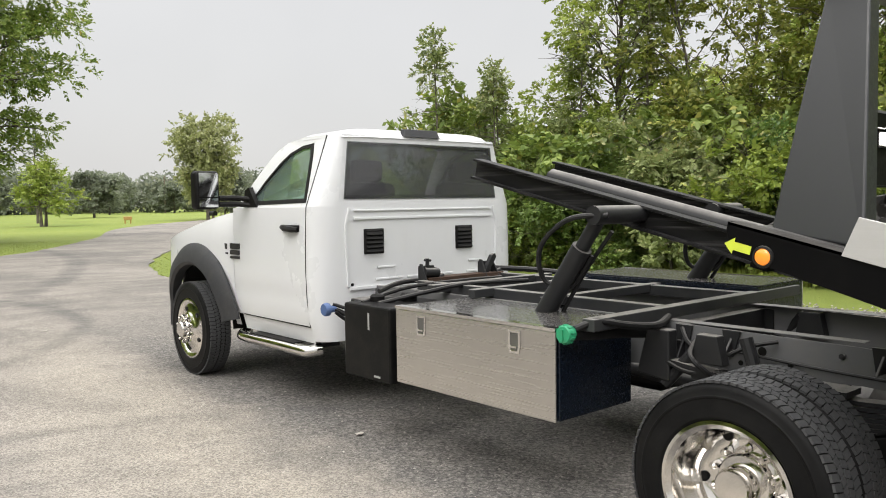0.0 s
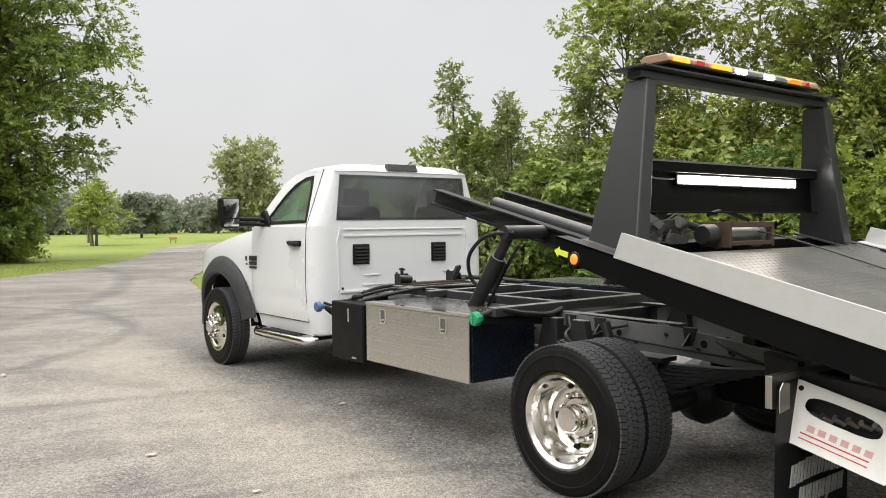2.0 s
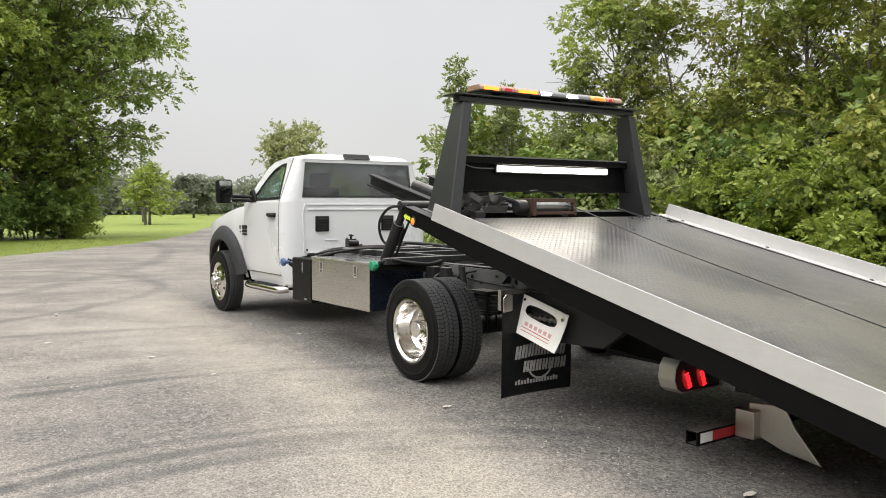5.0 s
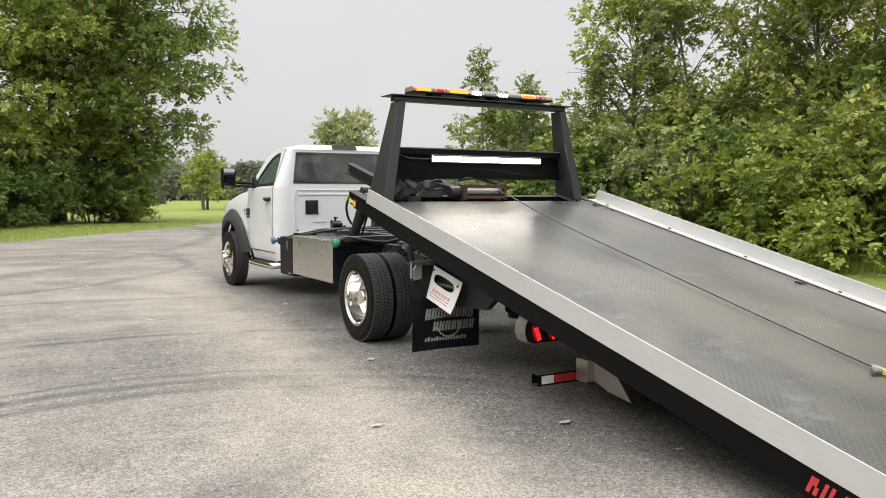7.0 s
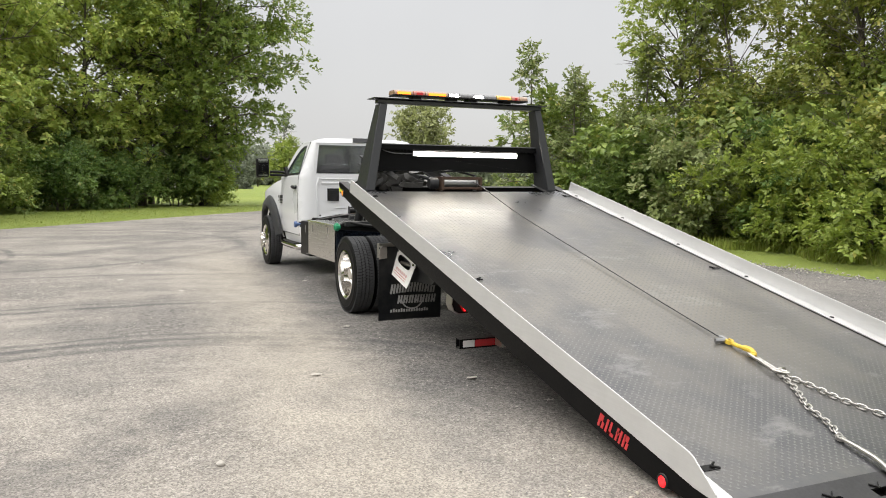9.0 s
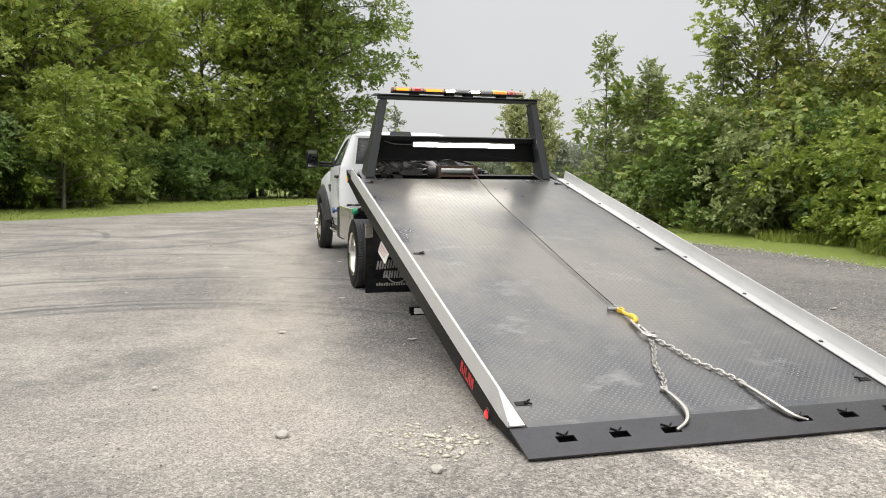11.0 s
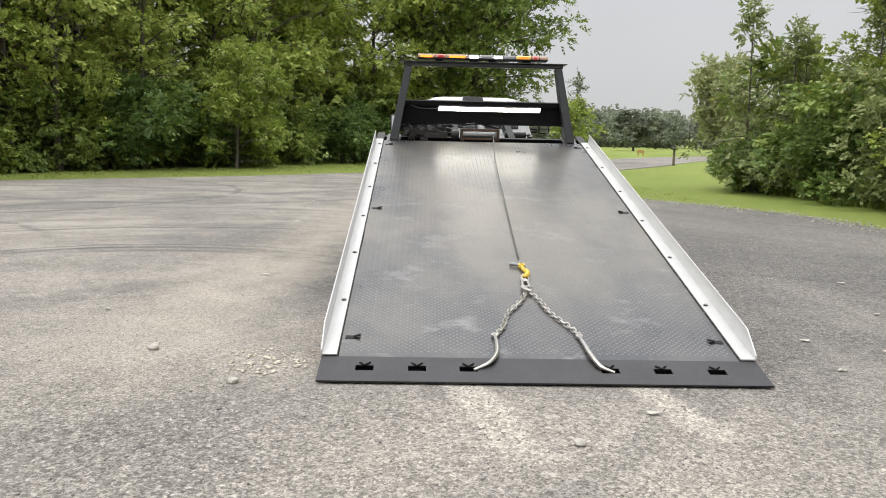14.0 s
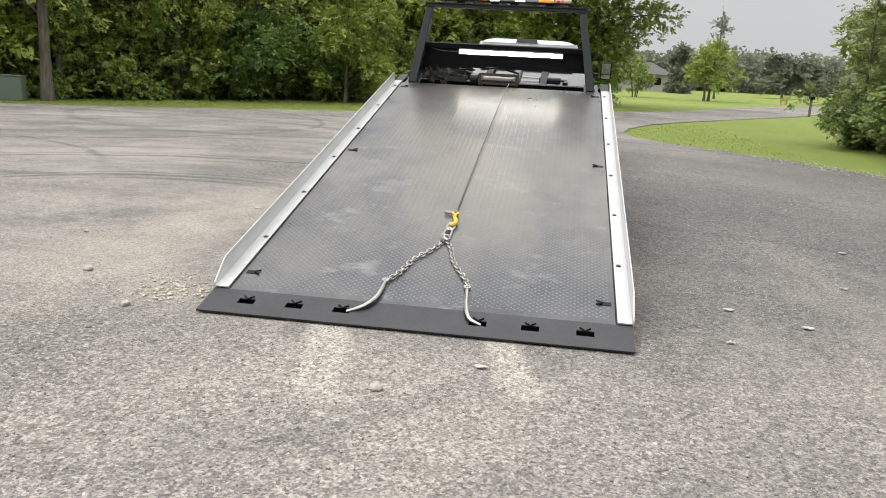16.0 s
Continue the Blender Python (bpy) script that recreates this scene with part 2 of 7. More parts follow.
M_CHROME = metal("polished_chrome", (0.76, 0.74, 0.71), 0.10, 0.05, (1, 1, 1), 0.08)
M_STEEL = metal("brushed_stainless", (0.66, 0.635, 0.61), 0.30, 0.02, (1, 0.02, 3), 0.25, 1.2, 0.0)
M_ALU = metal("aluminium_rail", (0.60, 0.597, 0.588), 0.42, 0.25, (2, 0.05, 2), 0.25, 5.0)
M_ALU.node_tree.nodes["Principled BSDF"].inputs["Metallic"].default_value = 0.35
M_GALV = metal("galvanised_steel", (0.50, 0.475, 0.435), 0.42, 0.2, (1, 1, 1), 0.3)
M_CHAIN = metal("zinc_chain", (0.50, 0.48, 0.445), 0.34, 0.2, (1, 1, 1), 0.4, 30.0)
M_CAST = metal("bare_steel_arm", (0.30, 0.30, 0.30), 0.4, 0.2, (1, 1, 1), 0.3, 20.0)


def rubber():
    a = Mat("tyre_rubber", (0.02, 0.02, 0.021), 0.5)
    f = a.noise(7, 5, 0.7)
    g = a.noise(60, 4, 0.6)
    a.color(a.ramp(f, (0.35, (0.0045, 0.0045, 0.0048)), (0.75, (0.011, 0.0109, 0.0108))))
    a.bump(g, 0.2, 0.003)
    a.b.inputs["Specular IOR Level"].default_value = 0.13
    return a.m


M_RUBBER = rubber()
M_HOSE = paint("rubber_hose", (0.008, 0.008, 0.0085), 0.5, 0.0, 0.2, 20.0, (0.05, 0.048, 0.045), 0.0, 0.3, 0.3)
M_FLAP = paint("mud_flap_rubber", (0.012, 0.014, 0.016), 0.45, 0.0, 0.15, 10.0)


def deck_steel():
    a = Mat("worn_tread_plate", (0.12, 0.12, 0.125), 0.33, 0.6)
    f = a.noise(1.0, 6, 0.65, (1, 0.55, 1))
    g = a.noise(5.0, 8, 0.75, (1, 0.6, 1))
    h = a.noise(55, 4, 0.6)
    sp = a.t.nodes.new("ShaderNodeSeparateXYZ")
    a.link(a.place(), sp.inputs[0])
    base = a.ramp(f, (0.30, (0.062, 0.065, 0.075)), (0.52, (0.092, 0.094, 0.101)), (0.72, (0.165, 0.158, 0.146)))
    # tan dust where loads were dragged up between the rail and the cable
    dusty = a.node("ShaderNodeMath")
    dusty.operation = "MULTIPLY"
    a.link(a.value(sp.outputs["Y"], 0.7, 2.2, 0.25, 1.0), dusty.inputs[0])
    a.link(a.value(f, 0.38, 0.60, 0.0, 0.62), dusty.inputs[1])
    dirt = a.mix(dusty.outputs[0], base, (0.29, 0.262, 0.215))
    worn = a.mix(a.value(g, 0.56, 0.78, 0.0, 0.30), dirt, (0.26, 0.25, 0.235))
    scuff = a.noise(3.1, 8, 0.74, (0.7, 1.3, 1))
    worn = a.mix(a.value(scuff, 0.56, 0.68, 0.0, 0.45), worn, (0.40, 0.39, 0.37))
    a.color(a.mix(a.value(h, 0.45, 0.8, 0.0, 0.25), worn, (0.05, 0.05, 0.05)))
    a.rough(a.value(f, 0.3, 0.7, 0.25, 0.34))
    a.bump(h, 0.04, 0.002)
    return a.m


M_DECK = deck_steel()
M_LUG = metal("polished_tread_lugs", (0.25, 0.245, 0.238), 0.36, 0.2, (1, 1, 1), 0.5, 2.0)
M_TREAD = paint("dusty_tread_rubber", (0.052, 0.053, 0.055), 0.7, 0.0, 0.5, 18.0, (0.085, 0.084, 0.083), 0.0, 0.3)
M_BAR = paint("black_bar_paint", (0.028, 0.029, 0.031), 0.36, 0.0, 0.4, 9.0, (0.06, 0.059, 0.057), 0.0, 0.5, 0.9)
M_RAIL = paint("dusty_frame_paint", (0.120, 0.122, 0.126), 0.42, 0.0, 0.6, 7.0, (0.14, 0.135, 0.127), 0.0, 0.6, 0.6)
M_TAIL = metal("dark_tail_plate", (0.082, 0.080, 0.084), 0.40, 0.35, (1, 1, 1), 0.6, 3.0)


def beam_paint():
    """Black paint scuffed grey along the beam where the bed slides."""
    a = Mat("scuffed_beam_paint", (0.01, 0.01, 0.011), 0.45)
    long_ = a.noise(26.0, 6, 0.72, (1.6, 0.035, 1.6))
    patch = a.noise(3.0, 5, 0.65, (1, 0.4, 1))
    c = a.mix(a.value(long_, 0.50, 0.70, 0.0, 0.7), (0.006, 0.006, 0.0064), (0.065, 0.063, 0.062))
    a.color(a.mix(a.value(patch, 0.52, 0.72, 0.0, 0.6), c, (0.012, 0.012, 0.012)))
    a.rough(a.value(long_, 0.3, 0.7, 0.34, 0.60))
    a.bump(long_, 0.25, 0.004)
    a.b.inputs["Specular IOR Level"].default_value = 0.22
    return a.m


M_BEAM = beam_paint()


def glass(name, tint, rough=0.02, ior=1.3, clear=1.0):
    a = Mat(name, tint, rough)
    a.b.inputs["Transmission Weight"].default_value = clear
    a.b.inputs["IOR"].default_value = ior
    a.b.inputs["Specular IOR Level"].default_value = 0.5
    return a.m


M_GLASS = glass("window_glass", (0.50, 0.62, 0.57), 0.02, 1.45, 0.95)
M_GLASS_DARK = glass("tinted_rear_glass", (0.22, 0.223, 0.228), 0.01, 1.5, 0.82)
M_MIRROR = Mat("mirror_glass", (0.72, 0.73, 0.74), 0.05, 1.0).m


def lens(name, c, e, s):
    a = Mat(name, c, 0.15)
    a.b.inputs["Coat Weight"].default_value = 0.5
    if s:
        a.emit(e, s)
    return a.m


M_AMBER_ON = lens("lit_amber_lens", (0.9, 0.35, 0.05), (1.0, 0.17, 0.006), 2.6)
M_AMBER = lens("amber_lens", (0.75, 0.24, 0.03), (1.0, 0.30, 0.02), 0.5)
M_RED = lens("red_lens", (0.40, 0.012, 0.012), (1.0, 0.03, 0.02), 0.10)
M_RED_LED = lens("lit_red_led", (0.7, 0.02, 0.02), (1.0, 0.012, 0.02), 3.0)
M_RED_ON = lens("lit_red_lens", (0.7, 0.02, 0.02), (1.0, 0.012, 0.02), 1.6)
M_DOME_AMBER = lens("amber_tinted_dome", (0.32, 0.21, 0.14), (1, 1, 1), 0.0)
M_DOME_YELLOW = lens("yellow_tinted_dome", (0.62, 0.42, 0.10), (1, 1, 1), 0.0)
M_DOME_RED = lens("red_tinted_dome", (0.42, 0.15, 0.12), (1, 1, 1), 0.0)
M_SMOKE = lens("smoked_clear_lens", (0.16, 0.16, 0.165), (1, 1, 1), 0.0)
M_WHITE_ON = lens("lit_white_lens", (0.9, 0.9, 0.9), (1.0, 0.98, 0.95), 80.0)
M_LED = lens("lit_white_led_strip", (0.95, 0.95, 0.95), (1.0, 0.95, 0.84), 30.0)
M_GREEN = paint("green_plastic_cap", (0.02, 0.30, 0.14), 0.45, 0.0, 0.2, 30.0)
M_BLUE = paint("blue_plastic_cap", (0.06, 0.11, 0.25), 0.5, 0.0, 0.2, 30.0)
M_YELLOW = paint("yellow_hook_paint", (0.64, 0.44, 0.04), 0.45, 0.0, 0.35, 40.0)
M_LIME = paint("yellow_green_sticker", (0.62, 0.72, 0.06), 0.5, 0.0, 0.1, 30.0)
M_SIGNWHITE = paint("white_enamel_plate", (0.78, 0.77, 0.74), 0.35, 0.0, 0.15, 12.0)
M_PRINT = paint("white_print", (0.34, 0.34, 0.33), 0.6, 0.0, 0.2, 30.0)
M_REDPRINT = paint("red_print", (0.50, 0.03, 0.035), 0.5, 0.0, 0.1, 30.0)
M_PINKPRINT = paint("faded_red_print", (0.62, 0.36, 0.34), 0.5, 0.0, 0.3, 60.0)
M_BADGE = paint("dark_badge", (0.03, 0.03, 0.035), 0.3, 0.3, 0.1, 30.0)
M_STRAP = paint("grey_strap_webbing", (0.07, 0.068, 0.065), 0.85, 0.0, 0.5, 14.0, (0.16, 0.15, 0.14))

# ---- ground materials ----
def asphalt():
    a = Mat("worn_gravel_asphalt", (0.200, 0.190, 0.189), 0.92)
    big = a.noise(0.13, 5, 0.6)
    arc = a.noise(0.42, 6, 0.65, (1.0, 0.6, 1.0))
    mid = a.noise(2.4, 7, 0.7)
    patch = a.noise(9.0, 6, 0.75)
    fine = a.noise(48.0, 3, 0.85)
    grit = a.noise(17.0, 5, 0.85)
    base = a.ramp(big, (0.36, (0.132, 0.124, 0.115)), (0.50, (0.190, 0.174, 0.156)), (0.64, (0.257, 0.234, 0.207)))
    c = base
    for sc, lo, hi in ((40.0, 0.60, 1.36), (95.0, 0.62, 1.30)):
        vo = a.node("ShaderNodeTexVoronoi", Scale=sc)
        a.link(a.place(), vo.inputs["Vector"])
        sp = a.t.nodes.new("ShaderNodeSeparateColor")
        a.link(vo.outputs["Color"], sp.inputs[0])
        g = a.value(sp.outputs[0], 0.0, 1.0, lo, hi)
        cb = a.t.nodes.new("ShaderNodeCombineColor")
        for k in range(3):
            a.link(g, cb.inputs[k])
        c = a.mix(1.0, c, cb.outputs[0], "MULTIPLY")
    c = a.mix(a.value(grit, 0.46, 0.34, 0.0, 0.30), c, (0.085, 0.082, 0.078))
    c = a.mix(a.value(fine, 0.56, 0.70, 0.0, 0.5), c, (0.060, 0.058, 0.055))
    swirl = a.noise(0.30, 5, 0.6, (1.0, 1.9, 1.0))
    c = a.mix(a.value(arc, 0.44, 0.62, 0.0, 0.74), c, (0.302, 0.274, 0.240))
    c = a.mix(a.value(swirl, 0.50, 0.64, 0.0, 0.55), c, (0.288, 0.261, 0.229))
    c = a.mix(a.value(mid, 0.52, 0.74, 0.0, 0.40), c, (0.135, 0.127, 0.118))
    broom = a.noise(0.9, 6, 0.7, (0.35, 2.6, 1.0))
    c = a.mix(a.value(broom, 0.50, 0.66, 0.0, 0.30), c, (0.118, 0.111, 0.104))
    c = a.mix(a.value(patch, 0.55, 0.76, 0.0, 0.30), c, (0.305, 0.283, 0.252))
    # curved rubber marks left by turning wheels
    sep = a.t.nodes.new("ShaderNodeSeparateXYZ")
    a.link(a.place(), sep.inputs[0])

    def op(kind, u, v=0.0):
        n = a.t.nodes.new("ShaderNodeMath")
        n.operation = kind
        for s_, w_ in zip(n.inputs, (u, v)):
            if isinstance(w_, (int, float)):
                s_.default_value = w_
            else:
                a.link(w_, s_)
        return n.outputs[0]
    streak = a.noise(3.0, 5, 0.7)
    wob = op("MULTIPLY", op("SUBTRACT", a.noise(0.8, 2, 0.5), 0.5), 0.35)
    for cx, cy, r, wd, deep in ((-3.25, 2.0, 2.84, 0.10, 0.75), (-3.25, 2.0, 3.06, 0.06, 0.55), (-3.3, 2.0, 2.55, 0.06, 0.35), (-3.28, 1.97, 4.85, 0.10, 0.6), (-3.28, 1.97, 5.1, 0.06, 0.4), (-3.9, 3.6, 6.2, 0.12, 0.4), (-8.87, 7.33, 7.52, 0.30, 0.30), (-11.0, 13.1, 6.2, 0.10, 0.6), (-2.5, -9.0, 13.6, 0.14, 0.4), (-6.0, 16.0, 5.5, 0.18, 0.45), (-9.5, 3.0, 5.0, 0.10, 0.5), (-29.5, 34.6, 33.2, 0.35, 0.4)):
        dx, dy = op("SUBTRACT", sep.outputs[0], cx), op("SUBTRACT", sep.outputs[1], cy)
        d = op("SQRT", op("ADD", op("MULTIPLY", dx, dx), op("MULTIPLY", dy, dy)))
        band = op("ABSOLUTE", op("ADD", op("SUBTRACT", d, r), wob))
        m = a.value(band, wd * 0.35, wd, deep, 0.0)
        if r < 7 and cy < 6:
            m = op("MULTIPLY", m, a.value(sep.outputs[1], cy + 0.35 * r, cy + 0.75 * r, 0.0, 1.0))
        m = op("MULTIPLY", m, a.value(streak, 0.30, 0.50, 0.2, 1.0))
        c = a.mix(op("MINIMUM", op("MULTIPLY", m, 1.3), 0.9), c, (0.072, 0.070, 0.069))
    # dust swept into arcs by turning wheels: streaks that run round a few centres
    for cx, cy, turns, fine_r, lo, hi, amt, tone in ((-3.25, 2.0, 1.3, 2.0, 0.50, 0.66, 0.55, (0.110, 0.105, 0.099)), (-3.25, 2.0, 0.9, 1.1, 0.49, 0.64, 0.60, (0.335, 0.303, 0.260)), (-16.0, 9.0, 5.0, 0.8, 0.50, 0.66, 0.45, (0.112, 0.107, 0.101)), (-9.0, -6.0, 2.4, 1.2, 0.51, 0.66, 0.55, (0.335, 0.303, 0.260))):
        dx, dy = op("SUBTRACT", sep.outputs[0], cx), op("SUBTRACT", sep.outputs[1], cy)
        d = op("SQRT", op("ADD", op("MULTIPLY", dx, dx), op("MULTIPLY", dy, dy)))
        cb = a.t.nodes.new("ShaderNodeCombineXYZ")
        a.link(op("MULTIPLY", d, fine_r), cb.inputs[0])
        a.link(op("MULTIPLY", op("ARCTAN2", dy, dx), turns), cb.inputs[1])
        cb.inputs[2].default_value = cx
        nz_ = a.node("ShaderNodeTexNoise", Scale=1.0, Detail=6.0, Roughness=0.68)
        a.link(cb.outputs[0], nz_.inputs["Vector"])
        m = op("MULTIPLY", a.value(nz_.outputs["Fac"], lo, hi, 0.0, amt), a.value(arc, 0.40, 0.60, 0.25, 1.0))
        c = a.mix(m, c, tone)
    # pale sand dragged out behind the tail plate
    for x0, wd, y0, y1 in ((-0.44, 0.15, -1.15, 0.3), (0.52, 0.13, -0.9, 0.2)):
        slant = op("ADD", sep.outputs[0], op("MULTIPLY", sep.outputs[1], 0.22))
        m1 = a.value(op("ABSOLUTE", op("SUBTRACT", slant, x0)), wd * 0.5, wd, 0.85, 0.0)
        m2 = op("MULTIPLY", a.value(sep.outputs[1], y0, y0 + 0.35, 0.0, 1.0), a.value(sep.outputs[1], y1, y1 + 0.3, 1.0, 0.0))
        c = a.mix(op("MULTIPLY", op("MULTIPLY", m1, m2), a.value(patch, 0.30, 0.55, 0.45, 1.0)), c, (0.385, 0.352, 0.302))
    # a ridge of tan dust beside the truck, and darker asphalt on its wood side with some of the truck's shade put into
    # its tone
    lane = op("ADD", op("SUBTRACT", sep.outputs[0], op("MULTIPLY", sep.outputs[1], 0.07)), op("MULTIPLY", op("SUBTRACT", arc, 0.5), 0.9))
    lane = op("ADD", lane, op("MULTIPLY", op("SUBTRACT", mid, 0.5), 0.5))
    ridge = op("MULTIPLY", a.value(op("ABSOLUTE", op("ADD", lane, 2.42)), 0.15, 0.85, 0.75, 0.0), a.value(mid, 0.30, 0.62, 1.0, 0.45))
    ridge = op("MULTIPLY", ridge, op("MULTIPLY", a.value(sep.outputs[1], -0.5, 1.5, 0.2, 1.0), a.value(sep.outputs[1], 11.0, 15.0, 1.0, 0.0)))
    c = a.mix(ridge, c, (0.352, 0.316, 0.262))
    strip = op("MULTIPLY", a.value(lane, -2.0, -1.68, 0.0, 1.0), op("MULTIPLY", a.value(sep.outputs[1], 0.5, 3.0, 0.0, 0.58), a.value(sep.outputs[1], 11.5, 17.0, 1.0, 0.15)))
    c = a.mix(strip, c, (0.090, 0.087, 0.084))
    # coarse bare gravel off the tail, finer grain elsewhere
    near = a.value(sep.outputs[1], -0.6, 1.2, 0.85, 0.0)
    c = a.mix(a.value(sep.outputs[1], -1.8, 0.6, 0.16, 0.0), c, (0.13, 0.122, 0.113))
    grain = op("MAXIMUM", near, op("MULTIPLY", strip, 1.7))
    for sc, lo, hi, amt in ((56.0, 0.56, 1.46, grain), (115.0, 0.50, 1.52, 0.8)):
        vo = a.node("ShaderNodeTexVoronoi", Scale=sc)
        a.link(a.place(), vo.inputs["Vector"])
        sp = a.t.nodes.new("ShaderNodeSeparateColor")
        a.link(vo.outputs["Color"], sp.inputs[0])
        g = a.value(sp.outputs[1], 0.0, 1.0, lo, hi)
        cb = a.t.nodes.new("ShaderNodeCombineColor")
        for k in range(3):
            a.link(g, cb.inputs[k])
        c = a.mix(amt, c, cb.outputs[0], "MULTIPLY")
    a.color(c)
    h = a.mix(0.5, grit, fine)
    a.bump(h, 0.8, 0.02)
    return a.m


def grass_mat():
    a = Mat("mown_grass", (0.10, 0.17, 0.04), 0.9)
    big = a.noise(0.10, 5, 0.6)
    mid = a.noise(1.6, 6, 0.7)
    fine = a.noise(34, 4, 0.8)
    c = a.ramp(big, (0.35, (0.165, 0.222, 0.030)), (0.65, (0.228, 0.272, 0.046)))
    c = a.mix(a.value(mid, 0.5, 0.8, 0.0, 0.35), c, (0.27, 0.285, 0.085))
    c = a.mix(a.value(fine, 0.45, 0.75, 0.0, 0.45), c, (0.085, 0.135, 0.015))
    a.color(c)
    a.bump(fine, 0.8, 0.05)
    return a.m


def leaf_mat(name, dark, light, warm, warm_share=0.12):
    a = Mat(name, dark, 0.5)
    isl = a.t.nodes.new("ShaderNodeNewGeometry").outputs["Random Per Island"]
    obj = a.t.nodes.new("ShaderNodeObjectInfo").outputs["Random"]
    big = a.noise(0.45, 3, 0.6)
    c = a.mix(isl, dark, light)
    c = a.mix(a.value(big, 0.45, 0.75, 0.0, 0.8), c, light)
    c = a.mix(a.value(isl, 1.0 - warm_share, 1.0, 0.0, 1.0), c, warm)
    c = a.mix(a.value(obj, 0.3, 1.0, 0.0, 0.14), c, tuple(0.5 * (p + q) for p, q in zip(light, warm)))
    tr = a.t.nodes.new("ShaderNodeBsdfTranslucent")
    df = a.b
    mixs = a.t.nodes.new("ShaderNodeMixShader")
    mixs.inputs[0].default_value = 0.36
    a.link(c, df.inputs["Base Color"])
    a.link(c, tr.inputs["Color"])
    a.link(df.outputs[0], mixs.inputs[1])
    a.link(tr.outputs[0], mixs.inputs[2])
    a.link(mixs.outputs[0], a.out.inputs["Surface"])
    return a.m


def bark_mat():
    a = Mat("grey_brown_bark", (0.12, 0.10, 0.08), 0.9)
    f = a.noise(9, 6, 0.7, (1, 1, 0.2))
    a.color(a.ramp(f, (0.3, (0.05, 0.042, 0.033)), (0.7, (0.19, 0.165, 0.135))))
    a.bump(f, 0.6, 0.03)
    return a.m


M_ROAD = asphalt()
M_GRASS = grass_mat()
M_BLADE = leaf_mat("grass_blades", (0.185, 0.240, 0.034), (0.300, 0.350, 0.065), (0.36, 0.34, 0.12), 0.12)
M_LEAF = leaf_mat("broad_leaves", (0.102, 0.170, 0.038), (0.292, 0.368, 0.084), (0.48, 0.42, 0.111), 0.06)
M_LEAF_OLIVE = leaf_mat("olive_leaves", (0.130, 0.168, 0.030), (0.345, 0.368, 0.075), (0.44, 0.39, 0.11), 0.12)
M_LEAF_HIGH = leaf_mat("light_green_leaves", (0.235, 0.330, 0.074), (0.565, 0.635, 0.165), (0.68, 0.60, 0.19), 0.10)
M_LEAF_DEEP = leaf_mat("deep_green_leaves", (0.066, 0.128, 0.033), (0.185, 0.275, 0.064), (0.40, 0.38, 0.12), 0.05)
M_LEAF_BRIGHT = leaf_mat("bright_green_leaves", (0.152, 0.222, 0.036), (0.350, 0.420, 0.080), (0.42, 0.40, 0.11), 0.08)
M_LEAF_PALE = leaf_mat("pale_green_leaves", (0.150, 0.200, 0.070), (0.340, 0.385, 0.155), (0.374, 0.341, 0.157), 0.12)
M_LEAF_BROWN = leaf_mat("withered_leaves", (0.17, 0.085, 0.035), (0.28, 0.16, 0.065), (0.34, 0.22, 0.1), 0.3)
M_LEAF_MEADOW = leaf_mat("pale_olive_leaves", (0.24, 0.265, 0.115), (0.40, 0.42, 0.20), (0.42, 0.40, 0.2), 0.1)
# leaves of the far trees: distance haze is mixed into this pale grey-green
M_LEAF_HAZED = leaf_mat("hazed_far_leaves", (0.150, 0.178, 0.125), (0.235, 0.262, 0.185), (0.26, 0.27, 0.18), 0.1)
M_NEEDLE = leaf_mat("blue_green_needles", (0.115, 0.140, 0.100), (0.21, 0.235, 0.165), (0.17, 0.19, 0.11), 0.05)
M_BARK = bark_mat()

# ---- ground, road and verge ----
bm = nb()
R = 3000.0
ring = [bm.verts.new((R * math.cos(a * math.pi / 24), R * math.sin(a * math.pi / 24), -0.03)) for a in range(48)]
bm.faces.new(ring)
tagged(part("ground", bm, M_GRASS), "mown green grass reaching to the far woods", "grass", kind="structure")

# the lot with the road that leaves it ahead and the one that passes at the far side
LOT_LEFT = [(-70, -34), (-45, -12), (-30, 1.5), (-21, 8.6), (-13.6, 14.9), (-10.5, 17.6), (-6.4, 21.2), (-3.4, 24.6), (-0.9, 27.7), (1.6, 30.9), (3.8, 34.0), (8.5, 43.5), (14.0, 57.0), (23, 71), (37, 86), (62, 104), (100, 122)]
LOT_RIGHT = [(103, 117), (66, 99), (41.5, 81.5), (29, 67.5), (19.5, 54), (13.2, 41.5), (8.4, 33), (4.6, 26.0), (2.9, 21.5), (2.5, 18.6), (3.0, 16.2), (4.0, 14.2), (5.1, 12.6), (6.0, 11.0), (6.5, 9.2), (6.75, 7.0), (6.7, 4.0), (6.9, 0.0), (7.3, -6), (8.0, -14), (10, -30), (14, -60), (-60, -70)]
bm = nb()
outline = []
for chain in (LOT_LEFT, LOT_RIGHT):
    pts = curve_pts([(x, y, 0) for x, y in chain], 6)
    for i, p in enumerate(pts):
        n = noise.noise(p * 0.9) * 0.18 + noise.noise(p * 4.0) * 0.06
        outline.append((p.x + n, p.y + n * 0.6))
top = [bm.verts.new((x, y, 0)) for x, y in outline]
low = [bm.verts.new((x, y, -0.05)) for x, y in outline]
bm.faces.new(top)
for k in range(len(top)):
    j = (k + 1) % len(top)
    bm.faces.new((top[k], low[k], low[j], top[j]))


